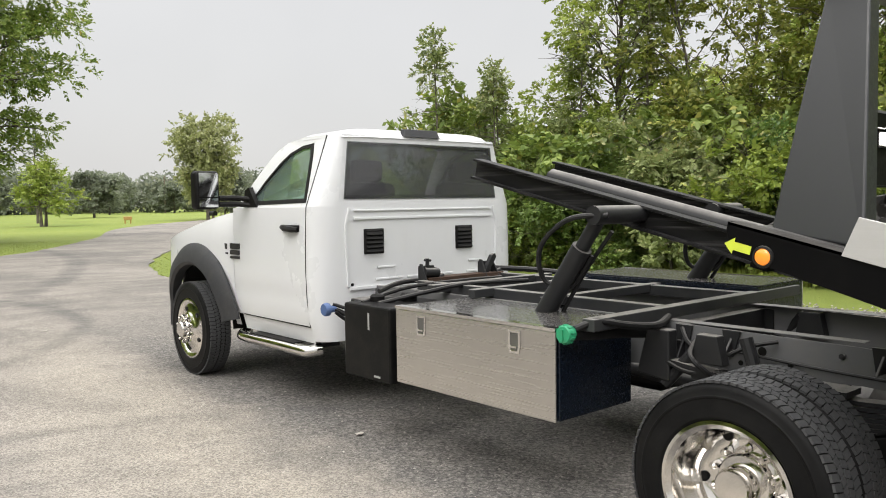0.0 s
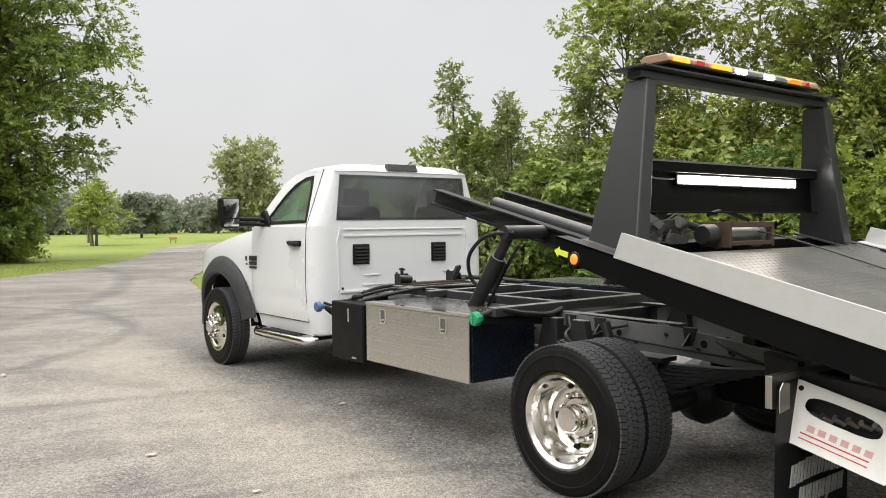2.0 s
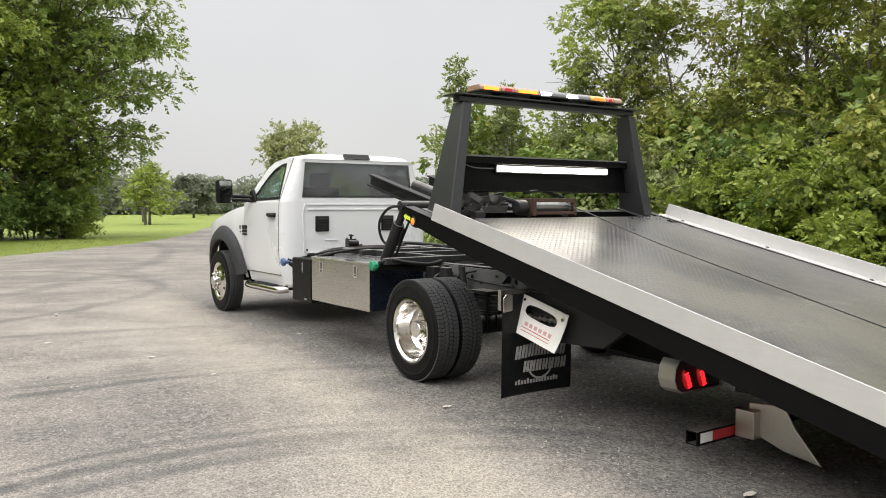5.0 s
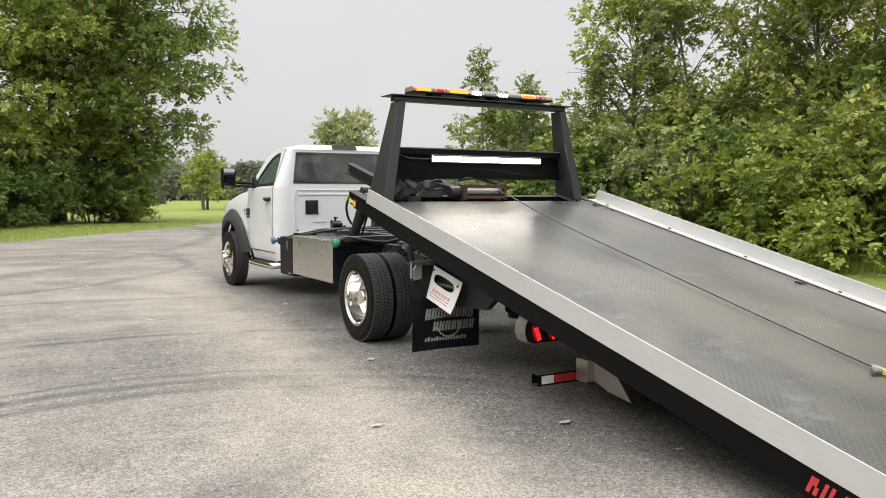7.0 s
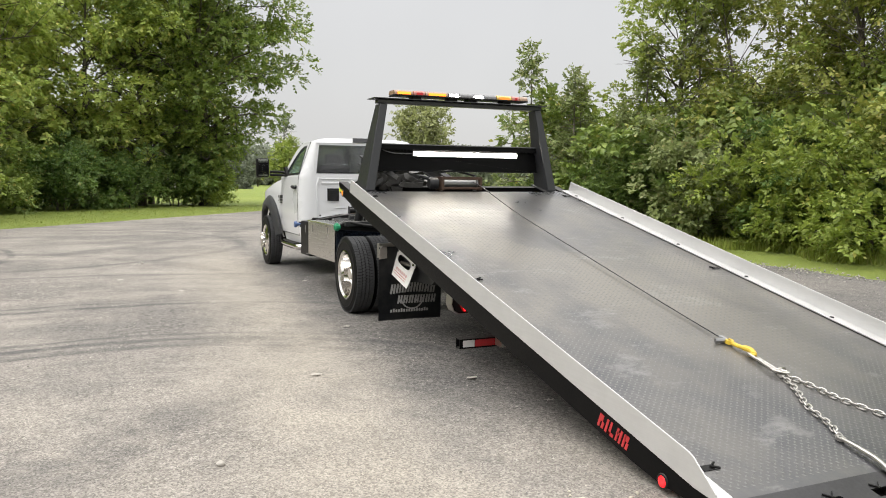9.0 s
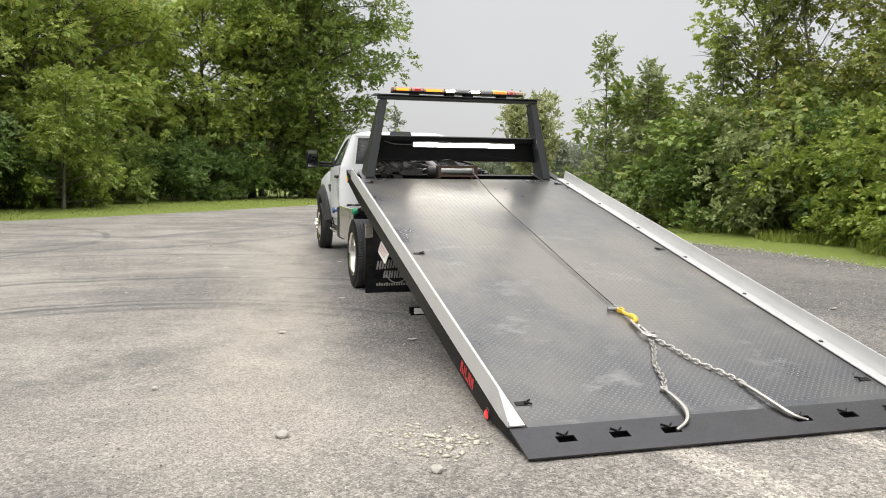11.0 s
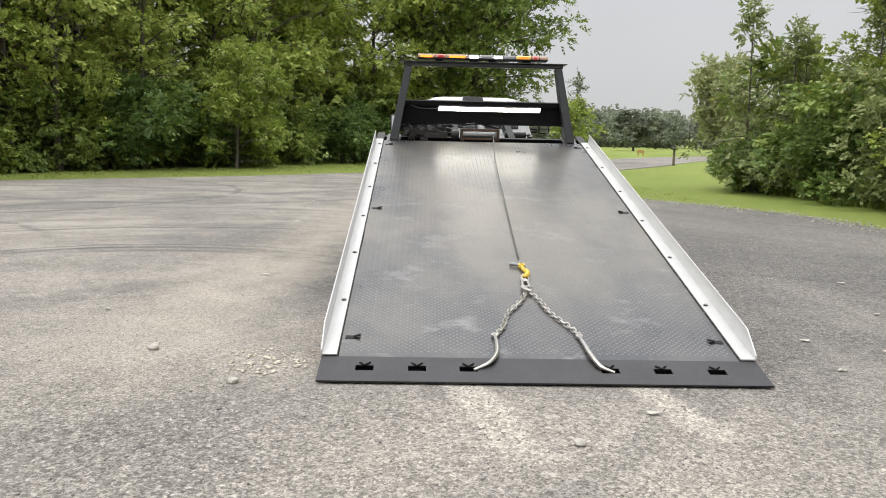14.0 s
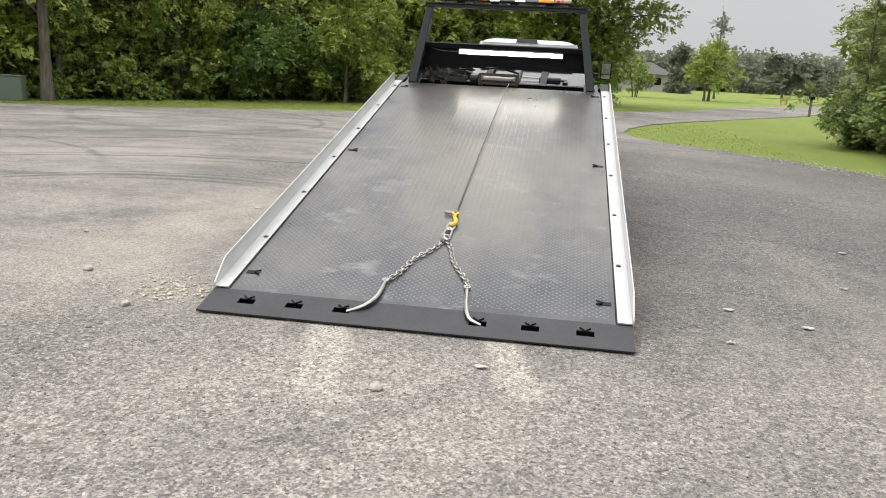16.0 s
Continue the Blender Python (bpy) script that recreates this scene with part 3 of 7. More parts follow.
def lift(y):
    """Height of the lot's slight crown."""
    def ease(t):
        t = min(max(t, 0.0), 1.0)
        return t * t * (3 - 2 * t)
    return 0.032 * ease((y - 1.0) / 3.6) * (1 - ease((y - 12.5) / 5.0))


for y in [1.0 + 0.45 * k for k in range(9)] + [12.5 + 0.7 * k for k in range(8)]:
    bmesh.ops.bisect_plane(bm, geom=bm.verts[:] + bm.edges[:] + bm.faces[:], plane_co=(0, y, 0), plane_no=(0, 1, 0))
for v in bm.verts:
    v.co.z += lift(v.co.y)
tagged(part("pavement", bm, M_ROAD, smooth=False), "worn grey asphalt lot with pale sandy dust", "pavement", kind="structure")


def inside(x, y):
    c = False
    n = len(outline)
    for i in range(n):
        x0, y0 = outline[i]
        x1, y1 = outline[i - 1]
        if (y0 > y) != (y1 > y) and x < (x1 - x0) * (y - y0) / (y1 - y0) + x0:
            c = not c
    return c


# ---- plants ----
def leaves_at(centres, sizes, rng, up=0.5, long=1.7, d=None, nrm=None):
    """Small pointed leaves, one folded pair of triangles each."""
    n = len(centres)
    if d is None:
        d = rng.normal(size=(n, 3))
        d[:, 2] -= 0.35
    d = d / np.linalg.norm(d, axis=1)[:, None]
    if nrm is None:
        nrm = rng.normal(size=(n, 3))
        nrm[:, 2] += up * 2
    side = np.cross(d, nrm)
    side /= np.linalg.norm(side, axis=1)[:, None] + 1e-9
    fold = np.cross(side, d)
    s = sizes[:, None]
    v = np.empty((n, 4, 3))
    v[:, 0] = centres - d * s * 0.5 * long
    v[:, 1] = centres + side * s * 0.5 + fold * s * 0.12 - d * s * 0.1
    v[:, 2] = centres + d * s * 0.5 * long
    v[:, 3] = centres - side * s * 0.5 + fold * s * 0.12 - d * s * 0.1
    f = np.arange(n * 4).reshape(n, 4)
    return v.reshape(-1, 3), f


def branch_tubes(segs):
    """Tapered tubes for a list of (points, radii)."""
    vs, fs, base = [], [], 0
    for pts, rad in segs:
        pts = np.asarray(pts, float)
        k = len(pts)
        sides = 7 if k > 3 else 3
        for i in range(k):
            t = pts[min(i + 1, k - 1)] - pts[max(i - 1, 0)]
            t = t / (np.linalg.norm(t) + 1e-9)
            a = np.cross(t, (0.31, 0.87, 0.38))
            a /= np.linalg.norm(a) + 1e-9
            b = np.cross(t, a)
            for s in range(sides):
                w = 2 * math.pi * s / sides
                vs.append(pts[i] + (a * math.cos(w) + b * math.sin(w)) * rad[i])
        for i in range(k - 1):
            for s in range(sides):
                s2 = (s + 1) % sides
                fs.append((base + i * sides + s, base + i * sides + s2, base + (i + 1) * sides + s2, base + (i + 1) * sides + s))
        base += k * sides
    return np.array(vs), np.array(fs)


def tree(name, seed, height, radius, base, n_leaf, leaf, mat, label, shape="round", trunks=1, limbs=26, trunk_r=0.14, spread=0.33, category="tree", lean=0.0, reach=(0.62, 1.12), clump=20):
    """A tree of tapered trunk, limbs, twigs and many leaves, with its foot at the origin."""
    rng = np.random.default_rng(seed)

    def env(u):
        u = min(max(u, 0.0), 1.0)
        if shape == "round":
            return math.sqrt(max(0.02, 1 - (2 * u - 0.86) ** 2 / 1.35))
        if shape == "cone":
            return max(0.05, 1.0 - u) ** 0.85
        if shape == "bush":
            return math.sqrt(max(0.03, 1 - u ** 1.8))
        if shape == "slim":
            return 0.25 + 0.85 * math.sin(math.pi * min(1, u * 0.75 + 0.22)) * (1.0 - 0.55 * u)
        if shape == "high":
            return float(np.interp(u, (0.0, 0.10, 0.22, 0.36, 0.70, 0.90, 1.0), (0.26, 0.36, 0.55, 0.95, 1.0, 0.8, 0.4)))
        return 1.0

    segs, tips = [], []
    for k in range(trunks):
        a = 2 * math.pi * k / max(trunks, 1) + rng.uniform(0, 1)
        off = 0.0 if trunks == 1 else 0.12 * radius * rng.uniform(0.5, 1.5)
        foot = np.array([off * math.cos(a), off * math.sin(a), -0.08])
        tall = height * (0.96 if k == 0 else rng.uniform(0.6, 0.9))
        out = np.array([math.cos(a), math.sin(a), 0]) * (0.0 if trunks == 1 else radius * rng.uniform(0.2, 0.5)) + np.array([lean, 0, 0])
        hs = np.linspace(0, 1, 9)
        wob = np.cumsum(rng.normal(size=(9, 2)) * 0.02 * height / 4, axis=0)
        spine = np.array([foot + out * h ** 1.3 + np.array([wob[i][0] * h, wob[i][1] * h, tall * h]) for i, h in enumerate(hs)])
        r0 = trunk_r / math.sqrt(trunks)
        segs.append((spine, [r0 * (1.25 if i == 0 else 1) * (1 - 0.88 * h) for i, h in enumerate(hs)]))
        nl = max(4, limbs // trunks)
        for i in range(nl):
            u = (i + rng.uniform(0, 1)) / nl
            h = base / height + (1 - base / height) * u * 0.97
            p = np.array([np.interp(h, hs, spine[:, c]) for c in range(3)])
            ang = i * 2.4 + rng.normal() * 0.4
            ln = radius * env(u) * rng.uniform(*reach)
            rise = (0.10 + 0.6 * u if shape == "bush" else 0.55 if shape != "cone" else -0.12) + rng.normal() * 0.18 + (0.5 * u if shape == "slim" else 0.0)
            dirn = np.array([math.cos(ang), math.sin(ang), rise])
            mid = p + dirn * ln * 0.5 + np.array([0, 0, 0.06 * ln])
            end = p + dirn * ln * np.array([1, 1, 0.75])
            rr = max(0.012, r0 * 0.42 * (1 - 0.75 * u))
            segs.append(([p, mid, end], [rr, rr * 0.6, rr * 0.2]))
            for j in range(6):
                q = p + (mid - p) * 2 * min(1, 0.18 + 0.16 * j) if j < 3 else mid + (end - mid) * (0.25 * (j - 2))
                d2 = dirn * 0.4 + rng.normal(size=3) * np.array([0.7, 0.7, 0.45])
                e2 = q + d2 * ln * 0.38
                segs.append(([q, (q + e2) / 2 + rng.normal(size=3) * 0.03, e2], [rr * 0.35, rr * 0.22, rr * 0.1]))
                tips += [e2, (q + e2) / 2]
            tips += [end, mid]
    tv, tf = branch_tubes(segs)
    tips = np.array(tips)
    # sprays: short drooping twigs, each with leaves in two rows
    per = 9
    n_tw = max(8, n_leaf // per)
    # leaf clumps round chosen twig ends: sprays stand on each clump's shell, which leaves gaps and shade between them
    n_cl = max(6, n_tw // clump)
    rad_xy = np.hypot(tips[:, 0], tips[:, 1]) / radius
    wt_ = rng.uniform(0.3, 1.0, len(tips)) * (0.25 + rad_xy)
    mid_c = tips[rng.choice(len(tips), n_cl, replace=len(tips) < n_cl, p=wt_ / wt_.sum())]
    cr_ = spread * 1.55 * rng.uniform(0.6, 1.35, n_cl)
    pick = rng.choice(n_cl, n_tw, p=cr_ ** 2 / (cr_ ** 2).sum())
    sh = rng.normal(size=(n_tw, 3))
    sh[:, 2] += 0.30
    sh /= np.linalg.norm(sh, axis=1)[:, None]
    out_ = mid_c[pick] * np.array([1, 1, 0])
    out_ /= np.linalg.norm(out_, axis=1)[:, None] + 0.3
    tb = mid_c[pick] + sh * (cr_[pick] * rng.uniform(0.35, 1.0, n_tw) ** 0.5)[:, None] * np.array([1, 1, 0.62])
    td = sh * 0.75 + out_ * 0.35 + rng.normal(size=(n_tw, 3)) * 0.30 + np.array([0, 0, -0.18])
    td /= np.linalg.norm(td, axis=1)[:, None]
    ts = np.cross(td, np.array([0, 0, 1.0]) + rng.normal(size=(n_tw, 3)) * 0.35)
    ts /= np.linalg.norm(ts, axis=1)[:, None] + 1e-9
    ln_ = leaf * rng.uniform(2.6, 4.6, n_tw)
    k_ = np.tile(np.arange(per), n_tw)
    w_ = np.repeat(np.arange(n_tw), per)
    sg = np.where(k_ % 2, 1.0, -1.0)
    c = tb[w_] + td[w_] * (ln_[w_] * (k_ + 0.5) / per)[:, None] + ts[w_] * (sg * leaf * 0.55)[:, None] + rng.normal(size=(len(w_), 3)) * leaf * 0.22
    d_ = ts[w_] * (sg * 0.8)[:, None] + td[w_] * 0.7 + rng.normal(size=(len(w_), 3)) * 0.28 + np.array([0, 0, -0.15])
    nrm_ = np.cross(td[w_], ts[w_])
    nrm_ *= np.sign(nrm_[:, 2:3] + 1e-6)
    nrm_ = nrm_ + rng.normal(size=(len(w_), 3)) * 0.4
    c[:, 2] = np.maximum(c[:, 2], 0.03 + rng.uniform(0, 0.2, len(c)))
    lv, lf = leaves_at(c, leaf * rng.uniform(0.65, 1.3, len(c)), rng, d=d_, nrm=nrm_)
    root = empty(name)
    mesh_np("trunk", tv, tf, M_BARK, root)
    mesh_np("crown", lv, lf, mat, root)
    tagged(root, label, category)
    return root


def put(ob, x, y, turn, size, first=None, label="", group="", sz=None):
    m = Matrix.Translation((x, y, -0.03)) @ Matrix.Rotation(radians(turn), 4, "Z")
    c = copy_thing(ob, m)
    c.scale = (size, size, sz or size)
    if label:
        tagged(c, label)
    if group:
        tagged(c, group=group)
    return c


def drop_thing(ob):
    """Remove a model whose copies stand in the place."""
    for o in (*ob.children_recursive, ob):
        bpy.data.objects.remove(o)

# ---- the tow truck ----
TH = math.atan(0.2416)
BED = Matrix.Translation((0, 0, 0.02)) @ Matrix.Rotation(TH, 4, "X")
XC = 0.11
truck = tagged(empty("tow_truck"), "white rollback tow truck with its black bed tilted to the ground", "truck")


def bed_part(name, bm, material, parent=truck, label="", smooth=False, bevel=0.0):
    bmesh.ops.transform(bm, matrix=BED, verts=bm.verts)
    return part(name, bm, material, parent, label, smooth, bevel)


# -- deck --
DECK_W, DECK_END = 1.145, 5.36
bm = nb()
box(bm, -DECK_W, DECK_W, 0.262, DECK_END, -0.012, 0.0)
deck = bed_part("deck", bm, M_DECK, label="worn grey steel tread-plate deck")

# raised tread lugs, alternating in direction
lug_v, lug_f = [], []
pitch = 0.0215
rows_n = int((DECK_END - 0.30) / pitch)
cols_n = int(2 * 1.12 / pitch)
for r in range(rows_n):
    for c in range(cols_n):
        if (r + c) % 2:
            continue
        x = -1.12 + pitch * (c + 0.5)
        y = 0.33 + pitch * r
        if y > DECK_END - 0.03:
            continue
        s = 1 if c % 2 else -1
        dx, dy = 0.0096, 0.0096 * s
        wx, wy = 0.0038 * -s, 0.0038
        b = len(lug_v)
        lug_v += [(x - dx, y - dy, 0.0003), (x + wx, y + wy, 0.0003), (x + dx, y + dy, 0.0003), (x - wx, y - wy, 0.0003), (x - dx * 0.35, y - dy * 0.35, 0.0024), (x + dx * 0.35, y + dy * 0.35, 0.0024)]
        lug_f += [(b, b + 3, b + 5, b + 4), (b + 1, b, b + 4, b + 5), (b + 3, b + 2, b + 5, b + 5), (b + 2, b + 1, b + 5, b + 5)]
lug_v = np.array([BED @ Vector(p) for p in lug_v])
tri_f = []
for f in lug_f:
    tri_f += [(f[0], f[1], f[2])] if f[2] == f[3] else [(f[0], f[1], f[2]), (f[0], f[2], f[3])]
lugs = tagged(mesh_np("tread_relief", lug_v, np.array(tri_f), M_LUG, deck), kind="stuff")

# tail plate with a row of keyhole slots
SLOT_X = [-0.99, -0.70, -0.415, 0.375, 0.67, 0.975]

tail = empty("tail_ramp", None, truck)
tagged(tail, "dark steel tail plate with keyhole slots")
bm = nb()
xs = [-1.24] + [v for s in SLOT_X for v in (s - 0.05, s + 0.05)] + [1.24]
y0, y1, ys0, ys1 = -0.004, 0.26, 0.108, 0.162
quads = []


def quad(*pts):
    quads.append([bm.verts.new(p) for p in pts])
    bm.faces.new(quads[-1])


for z in (0.002, -0.008):
    for i in range(len(xs) - 1):
        a, b = xs[i], xs[i + 1]
        if i % 2 == 0:
            quad((a, y0, z), (b, y0, z), (b, ys0, z), (a, ys0, z))
            quad((a, ys0, z), (b, ys0, z), (b, ys1, z), (a, ys1, z))
            quad((a, ys1, z), (b, ys1, z), (b, y1, z), (a, y1, z))
        else:
            quad((a, y0, z), (b, y0, z), (b, ys0, z), (a, ys0, z))
            quad((a, ys1, z), (b, ys1, z), (b, y1, z), (a, y1, z))
for i in range(len(xs) - 1):
    a, b = xs[i], xs[i + 1]
    quad((a, y0, 0.002), (b, y0, 0.002), (b, y0, -0.008), (a, y0, -0.008))
    quad((a, y1, 0.002), (b, y1, 0.002), (b, y1, -0.008), (a, y1, -0.008))
    if i % 2:
        for yy in (ys0, ys1):
            quad((a, yy, 0.002), (b, yy, 0.002), (b, yy, -0.008), (a, yy, -0.008))
        for xx in (a, b):
            quad((xx, ys0, 0.002), (xx, ys1, 0.002), (xx, ys1, -0.008), (xx, ys0, -0.008))
for xx in (-1.24, 1.24):
    for ya, yb in ((y0, ys0), (ys0, ys1), (ys1, y1)):
        quad((xx, ya, 0.002), (xx, yb, 0.002), (xx, yb, -0.008), (xx, ya, -0.008))
bmesh.ops.remove_doubles(bm, verts=bm.verts, dist=1e-5)
bed_part("tail_plate", bm, M_TAIL, tail)
for x in SLOT_X:
    bm = nb()
    box(bm, x - 0.058, x + 0.058, 0.100, 0.170, -0.050, -0.042)
    for sx_ in (-0.058, 0.054):
        box(bm, x + sx_, x + sx_ + 0.004, 0.100, 0.170, -0.042, -0.0085)
    for y_ in (0.100, 0.166):
        box(bm, x - 0.054, x + 0.054, y_, y_ + 0.004, -0.042, -0.0085)
    for s in (-1, 1):
        tube(bm, [(x - s * 0.006, 0.155, 0.0055), (x + s * 0.030, 0.19, 0.0055)], 0.0045, 5)
    bed_part("keyhole_slot", bm, M_TRIM, tail)
for x in (-1.095, 1.095):
    for u in (0.49, 2.88, 5.16):
        s = 1 if x < 0 else -1
        bm = nb()
        box(bm, x - 0.032, x + 0.032, u - 0.02, u + 0.02, 0.0005, 0.003)
        tube(bm, [(x + s * 0.02, u, 0.008), (x + s * 0.055, u + 0.022, 0.008)], 0.006, 6)
        tube(bm, [(x + s * 0.02, u, 0.008), (x + s * 0.055, u - 0.022, 0.008)], 0.006, 6)
        bed_part("key_slot", bm, M_TRIM, deck)

# side channels, tapered to the ground at the tail
for s in (-1, 1):
    bm = nb()
    xa, xb = s * 1.238, s * 1.225
    poly = [(0.0, -0.004), (0.06, -0.016), (0.60, -0.128), (0.8, -0.140), (5.0, -0.140), (5.72, -0.105), (5.76, -0.03), (5.76, -0.002), (0.0, -0.002)]
    prism(bm, poly, "x", xa, xb)
    box(bm, min(xa, s * 1.15), max(xa, s * 1.15), 5.30, 5.76, -0.012, -0.002)
    box(bm, min(xa, s * 1.15), max(xa, s * 1.15), 0.26, 5.30, -0.014, -0.004)
    ch = bed_part("side_channel", bm, M_BLACK, label="long black painted bed side", bevel=0.002)
    if s < 0:
        # arrow sticker, amber marker, lettering bars and rear red marker on the near side
        bm = nb()
        u0, n0 = 5.755, -0.075
        arrow = [(u0, n0), (u0 - 0.034, n0 + 0.028), (u0 - 0.034, n0 + 0.014), (u0 - 0.095, n0 + 0.014), (u0 - 0.095, n0 - 0.014), (u0 - 0.034, n0 - 0.014), (u0 - 0.034, n0 - 0.028)]
        prism(bm, arrow, "x", xa - 0.002, xa - 0.0005)
        bed_part("arrow_sticker", bm, M_LIME, ch, "yellow-green arrow sticker")
        for name, u, n, mat, lab in (("side_marker_lamp", 5.615, -0.083, M_AMBER, "round amber marker lamp"), ("rear_marker_lamp", 0.585, -0.105, M_RED_ON, "round red marker lamp")):
            m = Matrix.Translation((xa, u, n)) @ Matrix.Rotation(radians(-90), 4, "Y")
            bm = nb()
            lathe(bm, [(0, 0.014), (0.018, 0.012), (0.026, 0.006), (0.028, 0)], 20, m)
            lamp = bed_part(name, bm, mat, ch, lab, True)
            bm = nb()
            lathe(bm, [(0.028, 0.0), (0.028, 0.008), (0.035, 0.006), (0.037, 0)], 20, m)
            bed_part("grommet", bm, M_HOSE, ch, "", True)
        # red maker's mark as plain slanted strokes
        u = 1.105
        for strokes in (((0.0, 0.018, 0, 1), (0.022, 0.040, 0.5, 1), (0.030, 0.048, 0, 0.5)), ((0.0, 0.016, 0, 1),), ((0.0, 0.016, 0, 1), (0.0, 0.042, 0, 0.25)), ((0.0, 0.016, 0, 1), (0.028, 0.044, 0, 1), (0.012, 0.03, 0.55, 0.75)), ((0.0, 0.016, 0, 1), (0.016, 0.044, 0.55, 1.0), (0.026, 0.044, 0, 0.5))):
            bm = nb()
            wd = 0.0
            for a0, a1, h0, h1 in strokes:
                na, nb_ = -0.112 + 0.072 * h0, -0.112 + 0.072 * h1
                prism(bm, [(u - a0, na), (u - a1, na), (u - a1 - 0.012 * (h1 - h0), nb_), (u - a0 - 0.012 * (h1 - h0), nb_)], "x", xa - 0.0025, xa - 0.0005)
                wd = max(wd, a1)
            u -= wd + 0.014
            bed_part("mark_stroke", bm, M_REDPRINT, ch, "red block mark on the black bed side")

# aluminium rails: a foot bolted to the deck and an upright web with a sloped tail
for s in (-1, 1):
    bm = nb()
    xa, xb = s * 1.2465, s * 1.2385
    prism(bm, [(0.268, 0.003), (0.272, 0.035), (0.44, 0.115), (0.47, 0.120), (5.36, 0.112), (5.38, -0.012), (0.40, -0.012)], "x", xa, xb)
    rail = bed_part("side_rail", bm, M_ALU, label="bare aluminium side rail", bevel=0.002)
    bm = nb()
    box(bm, min(s * 1.2383, s * 1.155), max(s * 1.2383, s * 1.155), 0.268, 5.38, 0.0035, 0.013)
    bed_part("rail_foot", bm, M_ALU, rail, bevel=0.002)
    for k in range(6):
        bm = nb()
        lathe(bm, [(0, 0.022), (0.012, 0.020), (0.014, 0.013), (0.020, 0.013)], 10, Matrix.Translation((s * 1.185, 0.98 + 0.83 * k, 0)))
        bed_part("bolt", bm, M_FRAME, rail, "", True)

# subframe beams running forward under the deck
for x0 in (-0.31, 0.42):
    bm = nb()
    prism(bm, [(x0, -0.315), (x0 + 0.085, -0.315), (x0 + 0.085, -0.30), (x0 + 0.047, -0.30), (x0 + 0.047, -0.205), (x0 + 0.085, -0.205), (x0 + 0.085, -0.19), (x0, -0.19), (x0, -0.205), (x0 + 0.035, -0.205), (x0 + 0.035, -0.30), (x0, -0.30)], "y", 1.9, 8.0)
    bed_part("subframe_beam", bm, M_BEAM, label="scuffed black steel subframe beam", bevel=0.002)
bm = nb()
tube(bm, [(0.10, 2.0, -0.25), (0.10, 7.7, -0.25)], 0.062, 16)
bed_part("slide_cylinder", bm, M_FRAME, label="long grey hydraulic slide cylinder", smooth=True)
for u in (2.3, 3.2, 4.1, 5.0, 5.6):
    bm = nb()
    box(bm, -1.22, 1.22, u, u + 0.06, -0.13, -0.016)
    bed_part("bed_cross_beam", bm, M_BLACK)
bm = nb()
box(bm, -0.98, 1.0, 5.365, 5.70, -0.10, -0.085)
bed_part("winch_tray", bm, M_BLACK)

# -- headboard --
for s in (-1, 1):
    bm = nb()
    foot = [(s * 1.085, 5.23, 1.285), (s * 1.085, 5.53, 1.335), (s * 0.985, 5.53, 1.335), (s * 0.985, 5.23, 1.285)]
    top = [(s * 0.915, 5.29, 2.14), (s * 0.915, 5.43, 2.14), (s * 0.835, 5.43, 2.14), (s * 0.835, 5.29, 2.14)]
    a, b = [bm.verts.new(p) for p in foot], [bm.verts.new(p) for p in top]
    bm.faces.new(a)
    bm.faces.new(b[::-1])
    for k in range(4):
        bm.faces.new((a[k], b[k], b[(k + 1) % 4], a[(k + 1) % 4]))
    post = part("headboard_post", bm, M_POST, truck, "tapered charcoal steel headboard post", bevel=0.008)
    bm = nb()
    box(bm, min(s * 0.96, s * 1.12), max(s * 0.96, s * 1.12), 5.20, 5.56, 1.262, 1.275, Matrix.Translation((0, 5.38, 1.30)) @ Matrix.Rotation(TH, 4, "X") @ Matrix.Translation((0, -5.38, -1.262)))
    part("foot_plate", bm, M_POST, post, bevel=0.003)
bm = nb()
box(bm, -0.93, 0.93, 5.315, 5.405, 2.145, 2.185)
top_beam = part("headboard_top_beam", bm, M_POST, truck, bevel=0.006)
bm = nb()
plate(bm, [(-0.985, 5.25, 2.187), (0.965, 5.25, 2.187), (0.965, 5.47, 2.187), (-0.985, 5.47, 2.187)], (0, 0, 0.008))
part("cap_plate", bm, M_POST, top_beam)
bm = nb()
box(bm, -0.955, 0.955, 5.425, 5.437, 1.48, 1.70)
box(bm, -0.955, 0.955, 5.385, 5.425, 1.48, 1.488)
panel = part("headboard_panel", bm, M_BLACK, truck, "black steel headboard panel", bevel=0.002)
bm = nb()
box(bm, -0.95, 0.95, 5.375, 5.44, 1.695, 1.756)
part("panel_top_tube", bm, M_BLACK, panel, bevel=0.004)
# thin pale strip: the light caught by the tube's upper lip, as colour
bm = nb()
box(bm, -0.948, 0.948, 5.3715, 5.3745, 1.747, 1.757)
part("worn_edge", bm, M_RAIL, panel, "light grey strip painted as the lit upper lip")
bm = nb()
tube(bm, curve_pts([(-0.94, 5.42, 1.735), (-0.86, 5.405, 1.70), (-0.75, 5.40, 1.665), (-0.62, 5.41, 1.66), (-0.53, 5.415, 1.662)], 5), 0.005, 6)
part("lamp_wire", bm, M_RAIL, panel, "", True)
# work light strip
bm = nb()
box(bm, -0.53, 0.70, 5.400, 5.424, 1.628, 1.690)
wl = part("work_light", bm, M_TRIM, truck, "long lit white work light on the headboard", bevel=0.004)
bm = nb()
box(bm, -0.515, 0.685, 5.392, 5.399, 1.638, 1.682)
part("led_strip", bm, M_LED, wl, "glowing white strip")
for x in (-0.40, 0.57):
    bm = nb()
    box(bm, x - 0.02, x + 0.02, 5.402, 5.43, 1.686, 1.70)
    part("lamp_bracket", bm, M_TRIM, wl)
